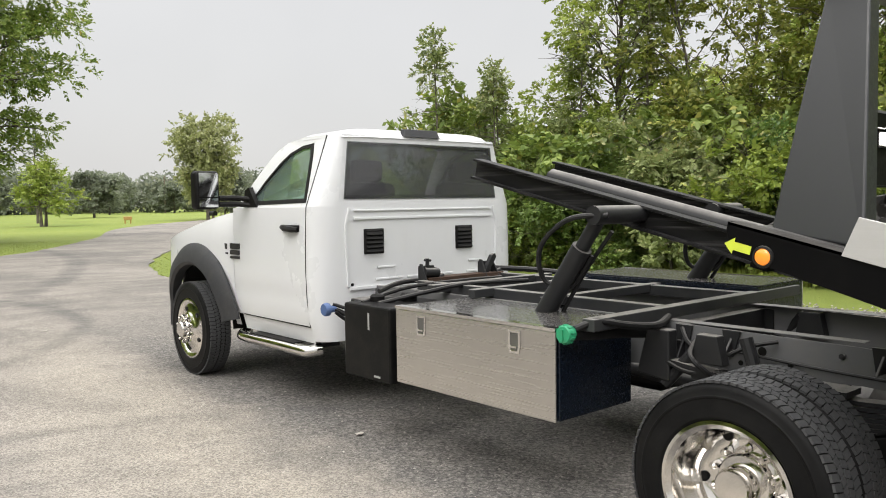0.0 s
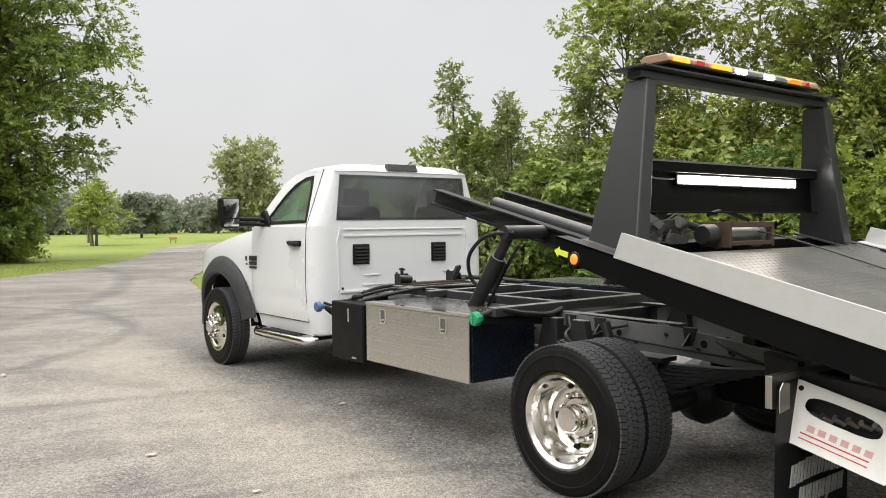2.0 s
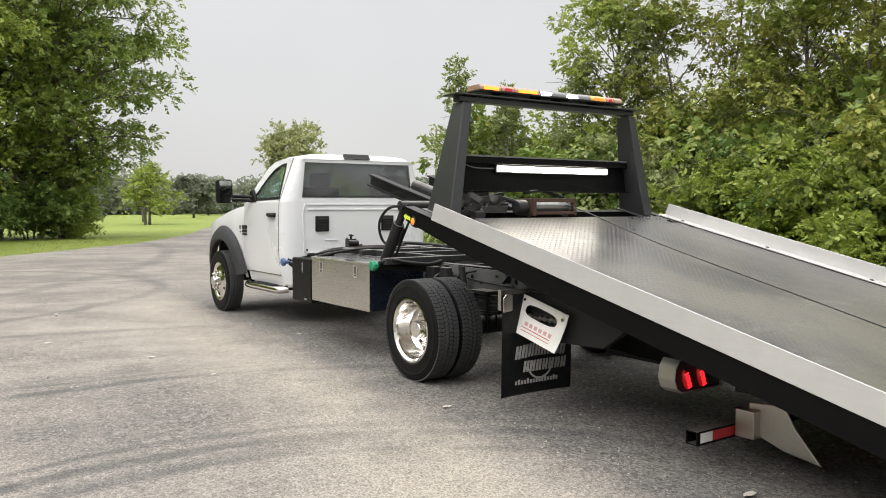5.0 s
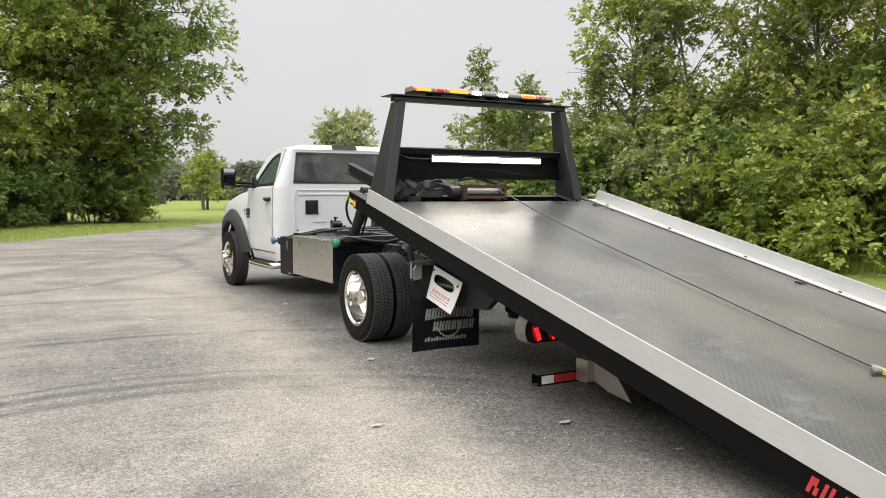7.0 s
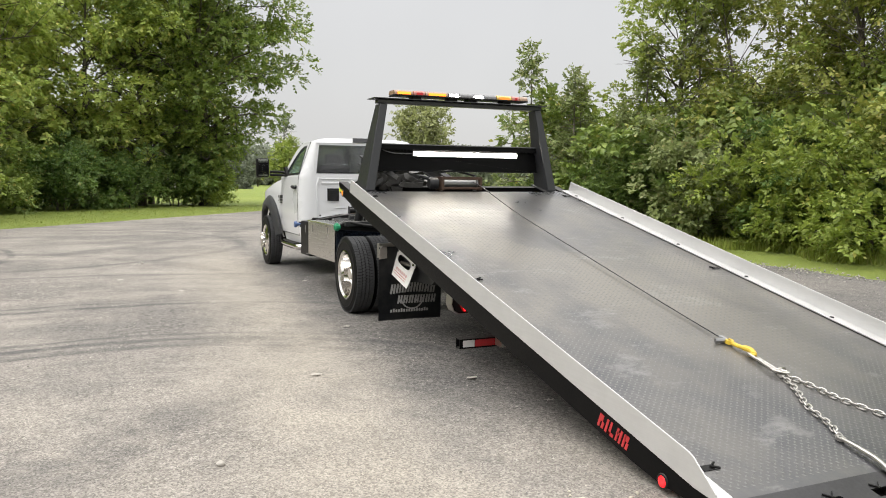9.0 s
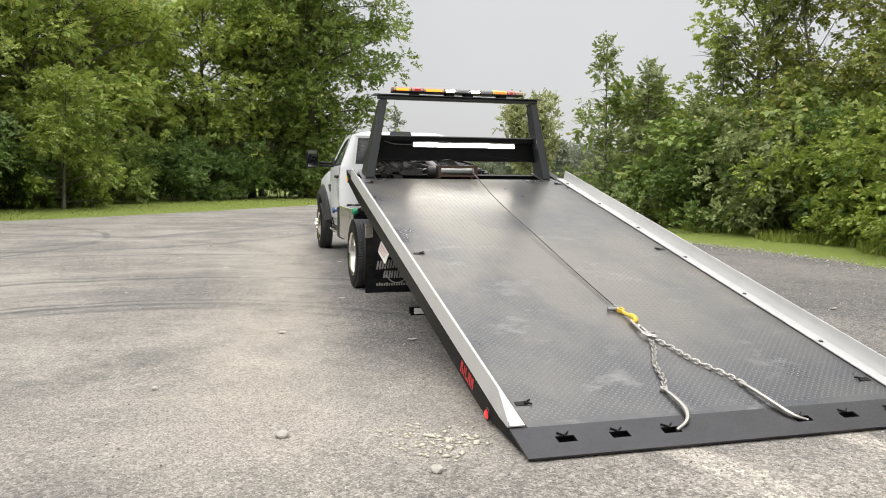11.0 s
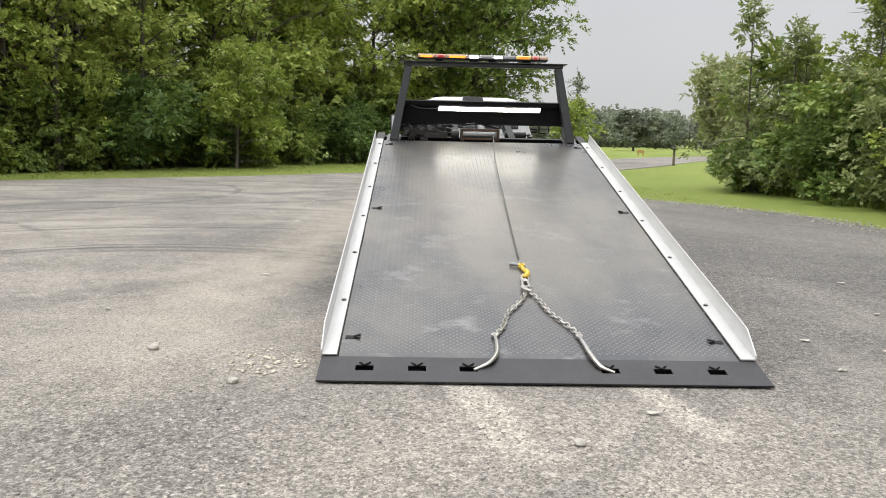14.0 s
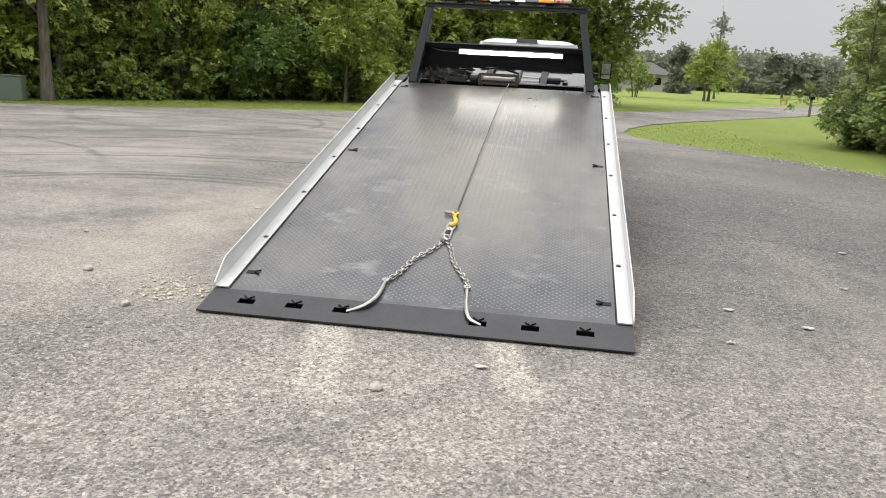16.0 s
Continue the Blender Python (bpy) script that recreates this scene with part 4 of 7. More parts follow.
# warning light bar on short feet over the cap plate
bar = empty("light_bar", None, truck)
tagged(bar, "low smoked light bar with amber, red and white lamps")
bm = nb()
box(bm, -0.77, 0.74, 5.27, 5.45, 2.222, 2.236)
part("base", bm, M_TRIM, bar, bevel=0.005)
for x in (-0.52, -0.12, 0.10, 0.50):
    bm = nb()
    box(bm, x - 0.045, x + 0.045, 5.30, 5.42, 2.195, 2.222)
    part("foot", bm, M_TRIM, bar)
mods = [(-0.77, -0.57, M_DOME_AMBER, M_AMBER_ON), (-0.565, -0.44, M_DOME_RED, M_RED), (-0.435, -0.19, M_DOME_AMBER, M_AMBER_ON), (-0.185, -0.06, M_SMOKE, M_WHITE_ON), (-0.055, 0.10, M_SMOKE, None), (0.105, 0.22, M_SMOKE, M_WHITE_ON), (0.225, 0.365, M_SMOKE, None), (0.37, 0.545, M_DOME_YELLOW, M_AMBER), (0.55, 0.64, M_DOME_RED, M_RED), (0.645, 0.74, M_DOME_AMBER, None)]
for a, b, dome, lamp_ in mods:
    bm = nb()
    prism(bm, [(5.272, 2.237), (5.448, 2.237), (5.447, 2.262), (5.425, 2.281), (5.295, 2.281), (5.276, 2.262)], "x", a, b)
    ln = part("lens", bm, dome, bar, bevel=0.006)
    if lamp_ is not None:
        for yy in (5.2695, 5.4505):
            c, q = (a + b) / 2, 0.048 if lamp_ is M_WHITE_ON else (b - a) / 2 - 0.03
            bm = nb()
            box(bm, c - q, c + q, yy - 0.0015, yy + 0.0015, 2.239, 2.263)
            part("lamp", bm, lamp_, ln)

# -- winch and cable --
winch = empty("winch", None, truck)
bm = nb()
for x in (-0.24, 0.19):
    box(bm, x - 0.012, x + 0.012, 5.26, 5.46, 1.29, 1.43)
box(bm, -0.24, 0.19, 5.26, 5.275, 1.40, 1.43)
box(bm, -0.24, 0.19, 5.26, 5.275, 1.30, 1.325)
part("winch_frame", bm, M_RUST, winch, "rusty winch frame", bevel=0.003)
bm = nb()
m = Matrix.Translation((-0.03, 5.36, 1.36)) @ Matrix.Rotation(radians(90), 4, "Y")
lathe(bm, [(0, -0.20), (0.075, -0.20), (0.075, -0.185), (0.045, -0.185), (0.045, 0.185), (0.075, 0.185), (0.075, 0.20), (0, 0.20)], 24, m)
part("drum", bm, M_CAST, winch, "", True)
bm = nb()
lathe(bm, [(0, -0.33), (0.05, -0.33), (0.06, -0.31), (0.06, -0.24), (0, -0.24)], 20, m)
part("motor", bm, M_FRAME, winch, "", True)
bm = nb()
tube(bm, [(0.20, 5.42, 1.44), (-0.05, 5.44, 1.50), (-0.24, 5.40, 1.47)], 0.012, 8)
tube(bm, [(-0.5, 5.5, 1.40), (-0.42, 5.45, 1.43), (-0.30, 5.42, 1.40)], 0.02, 8)
part("lever", bm, M_FRAME, winch, "", True)

# -- cab --
def side_x(z):
    """Half width of the cab at a height."""
    return float(np.interp(z, (0.48, 0.58, 0.66, 0.9, 1.15, 1.42, 1.92), (0.905, 0.93, 0.95, 0.965, 0.962, 0.952, 0.768)))


def plan(z, front):
    """Half outline of the cab, from the rear middle round the corner and forward."""
    w = side_x(z)
    r = w - (0.765 if z < 1.5 else 0.765 - 0.06 * (z - 1.5) / 0.42)
    out = [(0.0, 8.79), (0.35, 8.79), (w - r, 8.795)]
    for k in range(1, 9):
        a = k / 8 * math.pi / 2
        out.append((w - r + r * math.sin(a), 8.795 + 0.125 * (1 - math.cos(a))))
    return out + [(w, front)]


def arch_cut(y, z, r=0.60):
    return (y - 10.636) ** 2 + (z - 0.42) ** 2 < r * r


cab = empty("cab", None, truck)
tagged(cab, "white regular cab of the truck")
# lower shell: rear panel and side corners
bm = nb()
levels = [0.50, 0.54, 0.66, 0.80, 0.95, 1.10, 1.25, 1.36, 1.43]
for s in (-1, 1):
    rings = []
    for z in levels:
        rings.append([bm.verts.new((XC + s * x, y, z)) for x, y in plan(z, 8.93)])
    for a, b in zip(rings, rings[1:]):
        for k in range(len(a) - 1):
            bm.faces.new((a[k], a[k + 1], b[k + 1], b[k]))
bmesh.ops.remove_doubles(bm, verts=bm.verts, dist=1e-4)
shell = part("rear_shell", bm, M_WHITE, cab, "", True)
# pressed ribs of the rear wall
bm = nb()
for z, h in ((1.405, 0.012), (1.352, 0.018)):
    box(bm, XC - 0.66, XC + 0.66, 8.780, 8.795, z - h, z)
for x0, x1, z in ((-0.46, -0.30, 1.00), (0.42, 0.57, 1.00), (-0.48, -0.24, 0.915), (-0.19, 0.0, 0.915), (0.05, 0.25, 0.915), (0.40, 0.62, 0.915)):
    box(bm, XC + x0, XC + x1, 8.782, 8.795, z - 0.014, z)
box(bm, XC - 0.70, XC + 0.70, 8.776, 8.795, 0.845, 0.868)
for s in (-1, 1):
    prism(bm, [(XC + s * 0.705, 0.87), (XC + s * 0.722, 0.87), (XC + s * 0.735, 1.30), (XC + s * 0.70, 1.42), (XC + s * 0.685, 1.41), (XC + s * 0.718, 1.29)], "y", 8.781, 8.796)
part("pressed_ribs", bm, M_WHITE, cab, bevel=0.0025)
for x in (-0.68, 0.68):
    bm = nb()
    lathe(bm, [(0, 0.0), (0.012, 0.0), (0.012, 0.004)], 10, Matrix.Translation((XC + x, 8.787, 0.885)) @ Matrix.Rotation(radians(90), 4, "X"))
    part("drain_plug", bm, M_TRIM, cab)
# vents with louvres
for x0, x1 in ((-0.462, -0.292), (0.398, 0.568)):
    v = empty("cab_vent", None, cab)
    bm = nb()
    ring_face(bm, [(x0, 8.782, 1.09), (x1, 8.782, 1.09), (x1, 8.782, 1.268), (x0, 8.782, 1.268)], [(x0 + 0.016, 8.772, 1.106), (x1 - 0.016, 8.772, 1.106), (x1 - 0.016, 8.772, 1.252), (x0 + 0.016, 8.772, 1.252)], (0, 0.012, 0))
    part("vent_frame", bm, M_TRIM, v, bevel=0.003)
    bm = nb()
    box(bm, x0 + 0.01, x1 - 0.01, 8.781, 8.786, 1.10, 1.26)
    part("vent_back", bm, M_TRIM, v)
    for k in range(5):
        z = 1.118 + 0.030 * k
        bm = nb()
        plate(bm, [(x0 + 0.012, 8.764, z - 0.012), (x1 - 0.012, 8.764, z - 0.012), (x1 - 0.012, 8.778, z + 0.012), (x0 + 0.012, 8.778, z + 0.012)], (0, 0.004, 0.003))
        part("slat", bm, M_TRIM, v)

# greenhouse corners behind the doors, and roof
for s in (-1, 1):
    bm = nb()
    rings = []
    for z in (1.43, 1.5, 1.6, 1.7, 1.8, 1.875, 1.92):
        pl = [p for p in plan(z, 8.93) if p[0] > 0.5]
        rings.append([bm.verts.new((XC + s * x, y + 0.03 * max(0, z - 1.43), z)) for x, y in pl])
    for a, b in zip(rings, rings[1:]):
        for k in range(len(a) - 1):
            bm.faces.new((a[k], a[k + 1], b[k + 1], b[k]))
    part("rear_pillar", bm, M_WHITE, cab, "", True)
bm = nb()
ring_face(bm, [(XC - 0.77, 8.797, 1.43), (XC + 0.77, 8.797, 1.43), (XC + 0.71, 8.81, 1.925), (XC - 0.71, 8.81, 1.925)], [(XC - 0.725, 8.799, 1.482), (XC + 0.725, 8.799, 1.482), (XC + 0.68, 8.808, 1.872), (XC - 0.68, 8.808, 1.872)], (0, 0.03, 0))
part("rear_window_frame", bm, M_WHITE, cab)
bm = nb()
ring_face(bm, [(XC - 0.73, 8.7955, 1.477), (XC + 0.73, 8.7955, 1.477), (XC + 0.685, 8.8045, 1.877), (XC - 0.685, 8.8045, 1.877)], [(XC - 0.70, 8.7955, 1.505), (XC + 0.70, 8.7955, 1.505), (XC + 0.66, 8.8045, 1.855), (XC - 0.66, 8.8045, 1.855)], (0, 0.004, 0))
part("window_seal", bm, M_GLASS_DARK, cab)
bm = nb()
plate(bm, [(XC - 0.71, 8.802, 1.49), (XC + 0.71, 8.802, 1.49), (XC + 0.67, 8.811, 1.868), (XC - 0.67, 8.811, 1.868)], (0, 0.005, 0))
rw = part("rear_window", bm, M_GLASS_DARK, cab, "dark tinted rear window")
rw.visible_shadow = False
# roof skin
bm = nb()
grid = []
for j in range(11):
    y = 8.80 + j * 0.072
    row = []
    for i in range(15):
        u = i / 14 * 2 - 1
        w = float(np.interp(y, (8.80, 8.9, 9.3, 9.55), (0.71, 0.765, 0.765, 0.72)))
        edge = 1 - abs(u) ** 8
        ends = 1 - max(0, (8.88 - y) / 0.08) ** 2 * 0.9
        zz = 1.905 + 0.072 * edge * max(0.1, ends) + (-0.03 * max(0, (y - 9.25) / 0.3) ** 2) + (0.012 * math.cos(u * 9.4) if abs(u) < 0.84 and j > 1 else 0.0) * 0.4
        row.append(bm.verts.new((XC + u * (w + 0.012), y, zz)))
    grid.append(row)
for a, b in zip(grid, grid[1:]):
    for k in range(14):
        bm.faces.new((a[k], a[k + 1], b[k + 1], b[k]))
part("roof", bm, M_WHITE, cab, "", True)
bm = nb()
plate(bm, [(XC - 0.19, 8.793, 1.925), (XC + 0.15, 8.793, 1.925), (XC + 0.135, 8.815, 1.985), (XC - 0.175, 8.815, 1.985)], (0, 0.05, 0.0))
part("roof_brake_lamp", bm, M_PLASTIC, cab, "smoked high brake lamp", bevel=0.004)

# doors with frame, glass and handle
OUT = [(9.97, 1.425), (9.90, 1.50), (9.75, 1.68), (9.59, 1.835), (9.44, 1.90), (9.22, 1.928), (8.94, 1.928), (8.93, 1.80), (8.925, 1.6), (8.925, 1.425)]
INN = [(9.71, 1.447), (9.67, 1.50), (9.56, 1.62), (9.42, 1.745), (9.31, 1.815), (9.16, 1.862), (9.02, 1.872), (8.985, 1.78), (8.935, 1.60), (8.90, 1.462)]
INN = [(y + 0.055, z) for y, z in INN]
for s in (-1, 1):
    door = empty("door", None, truck)
    tagged(door, "white truck door with a dark window")

    def P(y, z, o=0.0):
        return (XC + s * (side_x(z) + o), y, z)
    bm = nb()
    ring_face(bm, [P(y, z) for y, z in OUT], [P(y, z, -0.002) for y, z in INN], (-s * 0.035, 0, 0))
    part("door_frame", bm, M_WHITE, door)
    bm = nb()
    mid = [(y, z) for y, z in INN]
    cy, cz = sum(y for y, z in mid) / len(mid), sum(z for y, z in mid) / len(mid)
    ring_face(bm, [P(cy + (y - cy) * 1.02, cz + (z - cz) * 1.02, 0.003) for y, z in mid], [P(cy + (y - cy) * 0.91, cz + (z - cz) * 0.88, 0.002) for y, z in mid], (-s * 0.01, 0, 0))
    part("window_seal", bm, M_TRIM, door)
    bm = nb()
    plate(bm, [P(y, z, -0.012) for y, z in INN], (-s * 0.004, 0, 0))
    g = part("window_glass", bm, M_GLASS, door, "green tinted side window")
    g.visible_shadow = False
    # lower skin
    bm = nb()
    zs = [0.60, 0.66, 0.75, 0.82, 0.84, 0.95, 1.1, 1.25, 1.36, 1.425]
    ys = [8.928, 9.0, 9.2, 9.4, 9.6, 9.8, 9.95, 10.02]
    g2 = [[bm.verts.new(P(y, z, (-0.003 if z in (0.82,) else 0.0) - 0.004 * max(0, (y - 9.95) / 0.1))) for y in ys] for z in zs]
    for a, b in zip(g2, g2[1:]):
        for k in range(len(ys) - 1):
            q = [a[k], a[k + 1], b[k + 1], b[k]]
            c = sum((v.co for v in q), Vector()) / 4
            if not arch_cut(c.y, c.z, 0.62):
                bm.faces.new(q)
    part("door_skin", bm, M_WHITE, door, "", True)
    bm = nb()
    for pts in ([P(8.927, z, 0.0005) for z in (0.60, 0.8, 1.0, 1.2, 1.425, 1.6, 1.8, 1.925)], [P(y, 0.60, 0.0005) for y in (8.927, 9.3, 9.6, 9.9)]):
        tube(bm, pts, 0.0045, 5)
    part("door_gap", bm, M_TRIM, door)
    # handle
    bm = nb()
    hp = [P(9.02, 1.27, 0.010), P(9.08, 1.275, 0.030), P(9.16, 1.283, 0.032), P(9.23, 1.287, 0.012)]
    tube(bm, curve_pts(hp, 4), [0.018] * 3 + [0.022] * 7 + [0.018] * 3, 8)
    box(bm, XC + s * 0.955 - 0.008, XC + s * 0.955 + 0.008, 9.01, 9.24, 1.258, 1.302)
    part("door_handle", bm, M_TRIM, door, "black door handle", True)
    # badge as plain shapes
    if s < 0:
        bm = nb()
        for y0_, y1_, za, zb in ((10.10, 10.165, 1.10, 1.145), (10.09, 10.175, 1.060, 1.075), (9.90, 10.05, 1.105, 1.15), (9.90, 10.05, 1.062, 1.096), (9.90, 10.05, 1.030, 1.050)):
            box(bm, XC - 0.974, XC - 0.955, y0_, y1_, za, zb)
        part("badge", bm, M_BADGE, door, "dark badge of plain bars", bevel=0.002)
    # mirror
    mir = empty("tow_mirror", None, truck)
    tagged(mir, "black towing mirror")
    bm = nb()
    xo = XC + s * 1.375
    xi = XC + s * 1.19
    prof = [(min(xo, xi), 1.42), (max(xo, xi), 1.42), (max(xo, xi), 1.70), (min(xo, xi), 1.70)]
    prism(bm, prof, "y", 9.73, 9.84)
    part("mirror_shell", bm, M_TRIM, mir, "", True, 0.028, 3)
    bm = nb()
    for za, zb in ((1.51, 1.685), (1.435, 1.50)):
        box(bm, min(xo, xi) + 0.02, max(xo, xi) - 0.02, 9.724, 9.729, za, zb)
    part("mirror_glass", bm, M_MIRROR, mir)
    bm = nb()
    for z in (1.455, 1.50):
        tube(bm, curve_pts([(XC + s * 0.93, 9.74, z - 0.01), (XC + s * 1.04, 9.80, z), (XC + s * 1.17, 9.80, z)], 3), 0.02, 8)
    prism(bm, [(9.62, 1.43), (9.84, 1.43), (9.80, 1.56), (9.74, 1.58)], "x", XC + s * 0.92, XC + s * 0.955)
    part("mirror_arm", bm, M_TRIM, mir, "", True)

# sills below the doors
for s in (-1, 1):
    bm = nb()
    zs = [0.48, 0.52, 0.58, 0.596]
    ys = [8.93, 9.2, 9.6, 9.95]
    g2 = [[bm.verts.new((XC + s * (side_x(z) - 0.01), y, z)) for y in ys] for z in zs]
    for a, b in zip(g2, g2[1:]):
        for k in range(3):
            bm.faces.new((a[k], a[k + 1], b[k + 1], b[k]))
    part("sill", bm, M_WHITE, cab, "", True)

# fenders with the dark arch flare, hood, nose
for s in (-1, 1):
    fender = empty("fender", None, truck)
    bm = nb()

    def P(y, z, o=0.0):
        w = side_x(min(z, 1.42)) - 0.05 * max(0, (z - 1.15) / 0.25) ** 2 - 0.10 * max(0, (y - 10.9) / 0.55) ** 2 + 0.03 * min(1, max(0, (y - 10.02) / 0.3))
        return (XC + s * (w + o), y, z)
    ny, nz = 37, 22
    g2 = [[bm.verts.new(P(10.0 + 1.34 * i / (ny - 1), 0.50 + (0.90 - 0.27 * (i / (ny - 1)) ** 1.2) * j / (nz - 1))) for i in range(ny)] for j in range(nz)]
    for a, b in zip(g2, g2[1:]):
        for k in range(ny - 1):
            q = [a[k], a[k + 1], b[k + 1], b[k]]
            c = sum((v.co for v in q), Vector()) / 4
            if not arch_cut(c.y, c.z, 0.58):
                bm.faces.new(q)
    loose = [v for v in bm.verts if not v.link_faces]
    bmesh.ops.delete(bm, geom=loose, context="VERTS")
    part("fender_skin", bm, M_WHITE, fender, "", True)
    bm = nb()
    prof = [(0.535, -0.02), (0.535, 0.055), (0.56, 0.075), (0.66, 0.055), (0.715, 0.012), (0.715, -0.01)]
    rings = []
    for k in range(33):
        a = radians(-4 + 173 * k / 32)
        ring_ = []
        for r, o in prof:
            y, z = 10.636 + math.cos(a) * r * 0.985, 0.42 + math.sin(a) * r
            wx = 0.03 + side_x(min(max(z, 0.6), 1.2)) - 0.10 * max(0, (y - 10.9) / 0.55) ** 2
            ring_.append(bm.verts.new((XC + s * (wx + o), y, z)))
        rings.append(ring_)
    for a, b in zip(rings, rings[1:]):
        for k in range(len(prof) - 1):
            bm.faces.new((a[k], a[k + 1], b[k + 1], b[k]))
    part("arch_flare", bm, M_PLASTIC, fender, "dark grey plastic wheel arch flare", True)
    bm = nb()
    rings = []
    for k in range(25):
        a = radians(-6 + 182 * k / 24)
        rings.append([bm.verts.new((XC + s * x, 10.636 + math.cos(a) * 0.54, 0.42 + math.sin(a) * 0.54)) for x in (0.94, 0.5)])
    for a, b in zip(rings, rings[1:]):
        bm.faces.new((a[0], a[1], b[1], b[0]))
    part("wheel_well", bm, M_TRIM, fender, "", True)
hood = empty("hood", None, truck)
bm = nb()
grid = []
for j in range(12):
    y = 9.93 + 1.41 * j / 11
    row = []
    for i in range(17):
        u = i / 16 * 2 - 1
        w = 0.915 - 0.10 * max(0, (y - 10.9) / 0.55) ** 2
        zc = 1.475 - 0.27 * (j / 11) ** 1.25
        zz = zc - (0.085 + 0.0 * j) * abs(u) ** 3.2 + 0.015 * math.cos(u * 6) - 0.015
        row.append(bm.verts.new((XC + u * w, y, zz)))
    grid.append(row)
for a, b in zip(grid, grid[1:]):
    for k in range(16):
        bm.faces.new((a[k], a[k + 1], b[k + 1], b[k]))
part("hood_skin", bm, M_WHITE, hood, "", True)
bm = nb()
prism(bm, [(XC - 0.80, 0.62), (XC + 0.80, 0.62), (XC + 0.84, 1.0), (XC + 0.80, 1.16), (XC - 0.80, 1.16), (XC - 0.84, 1.0)], "y", 11.30, 11.40)
part("grille", bm, M_TRIM, truck, "dark grille", bevel=0.03)
bm = nb()
prism(bm, [(XC - 0.86, 0.45), (XC + 0.86, 0.45), (XC + 0.86, 0.68), (XC - 0.86, 0.68)], "y", 11.30, 11.46)
part("front_bumper", bm, M_CHROME, truck, "chrome front bumper", bevel=0.03)
# windshield and its pillars' top rail
bm = nb()
plate(bm, [(XC - 0.86, 9.90, 1.44), (XC - 0.45, 10.14, 1.45), (XC, 10.20, 1.45), (XC + 0.45, 10.14, 1.45), (XC + 0.86, 9.90, 1.44), (XC + 0.70, 9.47, 1.90), (XC, 9.54, 1.93), (XC - 0.70, 9.47, 1.90)], (0, -0.006, -0.004))
ws = part("windshield", bm, M_GLASS, truck, "clear windscreen")
ws.visible_shadow = False
# cab floor, fire wall, seats, wheel, dash
bm = nb()
box(bm, XC - 0.88, XC + 0.88, 8.83, 10.1, 0.60, 0.64)
box(bm, XC - 0.86, XC + 0.86, 9.98, 10.02, 0.62, 1.40)
box(bm, XC - 0.84, XC + 0.84, 8.815, 8.825, 0.62, 1.44)
part("cab_floor", bm, M_DARK, truck)
bm = nb()
prism(bm, [(9.55, 1.05), (9.98, 1.05), (9.98, 1.42), (9.72, 1.43), (9.58, 1.32)], "x", XC - 0.84, XC + 0.84)
part("dashboard", bm, M_DARK, truck, bevel=0.02)
for x in (-0.45, 0.48):
    seat = empty("cab_seat", None, truck)
    bm = nb()
    box(bm, XC + x - 0.26, XC + x + 0.26, 8.98, 9.45, 0.80, 1.0)
    part("seat_cushion", bm, M_SEAT, seat, bevel=0.05)
    bm = nb()
    prism(bm, [(8.86, 0.95), (9.05, 0.98), (8.98, 1.60), (8.88, 1.60)], "x", XC + x - 0.25, XC + x + 0.25)
    part("seat_back", bm, M_SEAT, seat, bevel=0.05)
    bm = nb()
    box(bm, XC + x - 0.13, XC + x + 0.13, 8.88, 8.96, 1.60, 1.76)
    part("head_rest", bm, M_SEAT, seat, bevel=0.035)
bm = nb()
m = Matrix.Translation((XC - 0.42, 9.40, 1.42)) @ Matrix.Rotation(radians(65), 4, "X")
ringp = [m @ Vector((0.19 * math.cos(k * math.pi / 12), 0.19 * math.sin(k * math.pi / 12), 0)) for k in range(25)]
tube(bm, ringp, 0.017, 8, False)
for a in (0.3, 2.84, 4.71):
    tube(bm, [m @ Vector((0, 0, -0.02)), m @ Vector((0.18 * math.cos(a), 0.18 * math.sin(a), 0))], 0.014, 6)
lathe(bm, [(0, 0.02), (0.06, 0.01), (0.07, -0.03), (0, -0.04)], 16, m)
part("steering_wheel", bm, M_TRIM, truck, "black steering wheel", True)
# running boards
for s in (-1, 1):
    rb = empty("running_board", None, truck)
    bm = nb()
    x = XC + s * 0.955
    tube(bm, curve_pts([(x - s * 0.10, 10.0, 0.46), (x - s * 0.03, 9.96, 0.435), (x, 9.86, 0.43), (x, 9.4, 0.43), (x, 9.05, 0.43), (x - s * 0.02, 8.96, 0.43), (x - s * 0.10, 8.92, 0.44)], 5), 0.042, 14)
    part("step_tube", bm, M_CHROME, rb, "chrome step tube", True)
    bm = nb()
    box(bm, min(x - s * 0.12, x + s * 0.02), max(x - s * 0.12, x + s * 0.02), 9.1, 9.75, 0.466, 0.476)
    part("step_pad", bm, M_TRIM, rb, bevel=0.004)
    for y in (9.15, 9.8):
        bm = nb()
        box(bm, min(x - s * 0.4, x), max(x - s * 0.4, x), y, y + 0.05, 0.40, 0.43)
        part("step_bracket", bm, M_FRAME, rb)

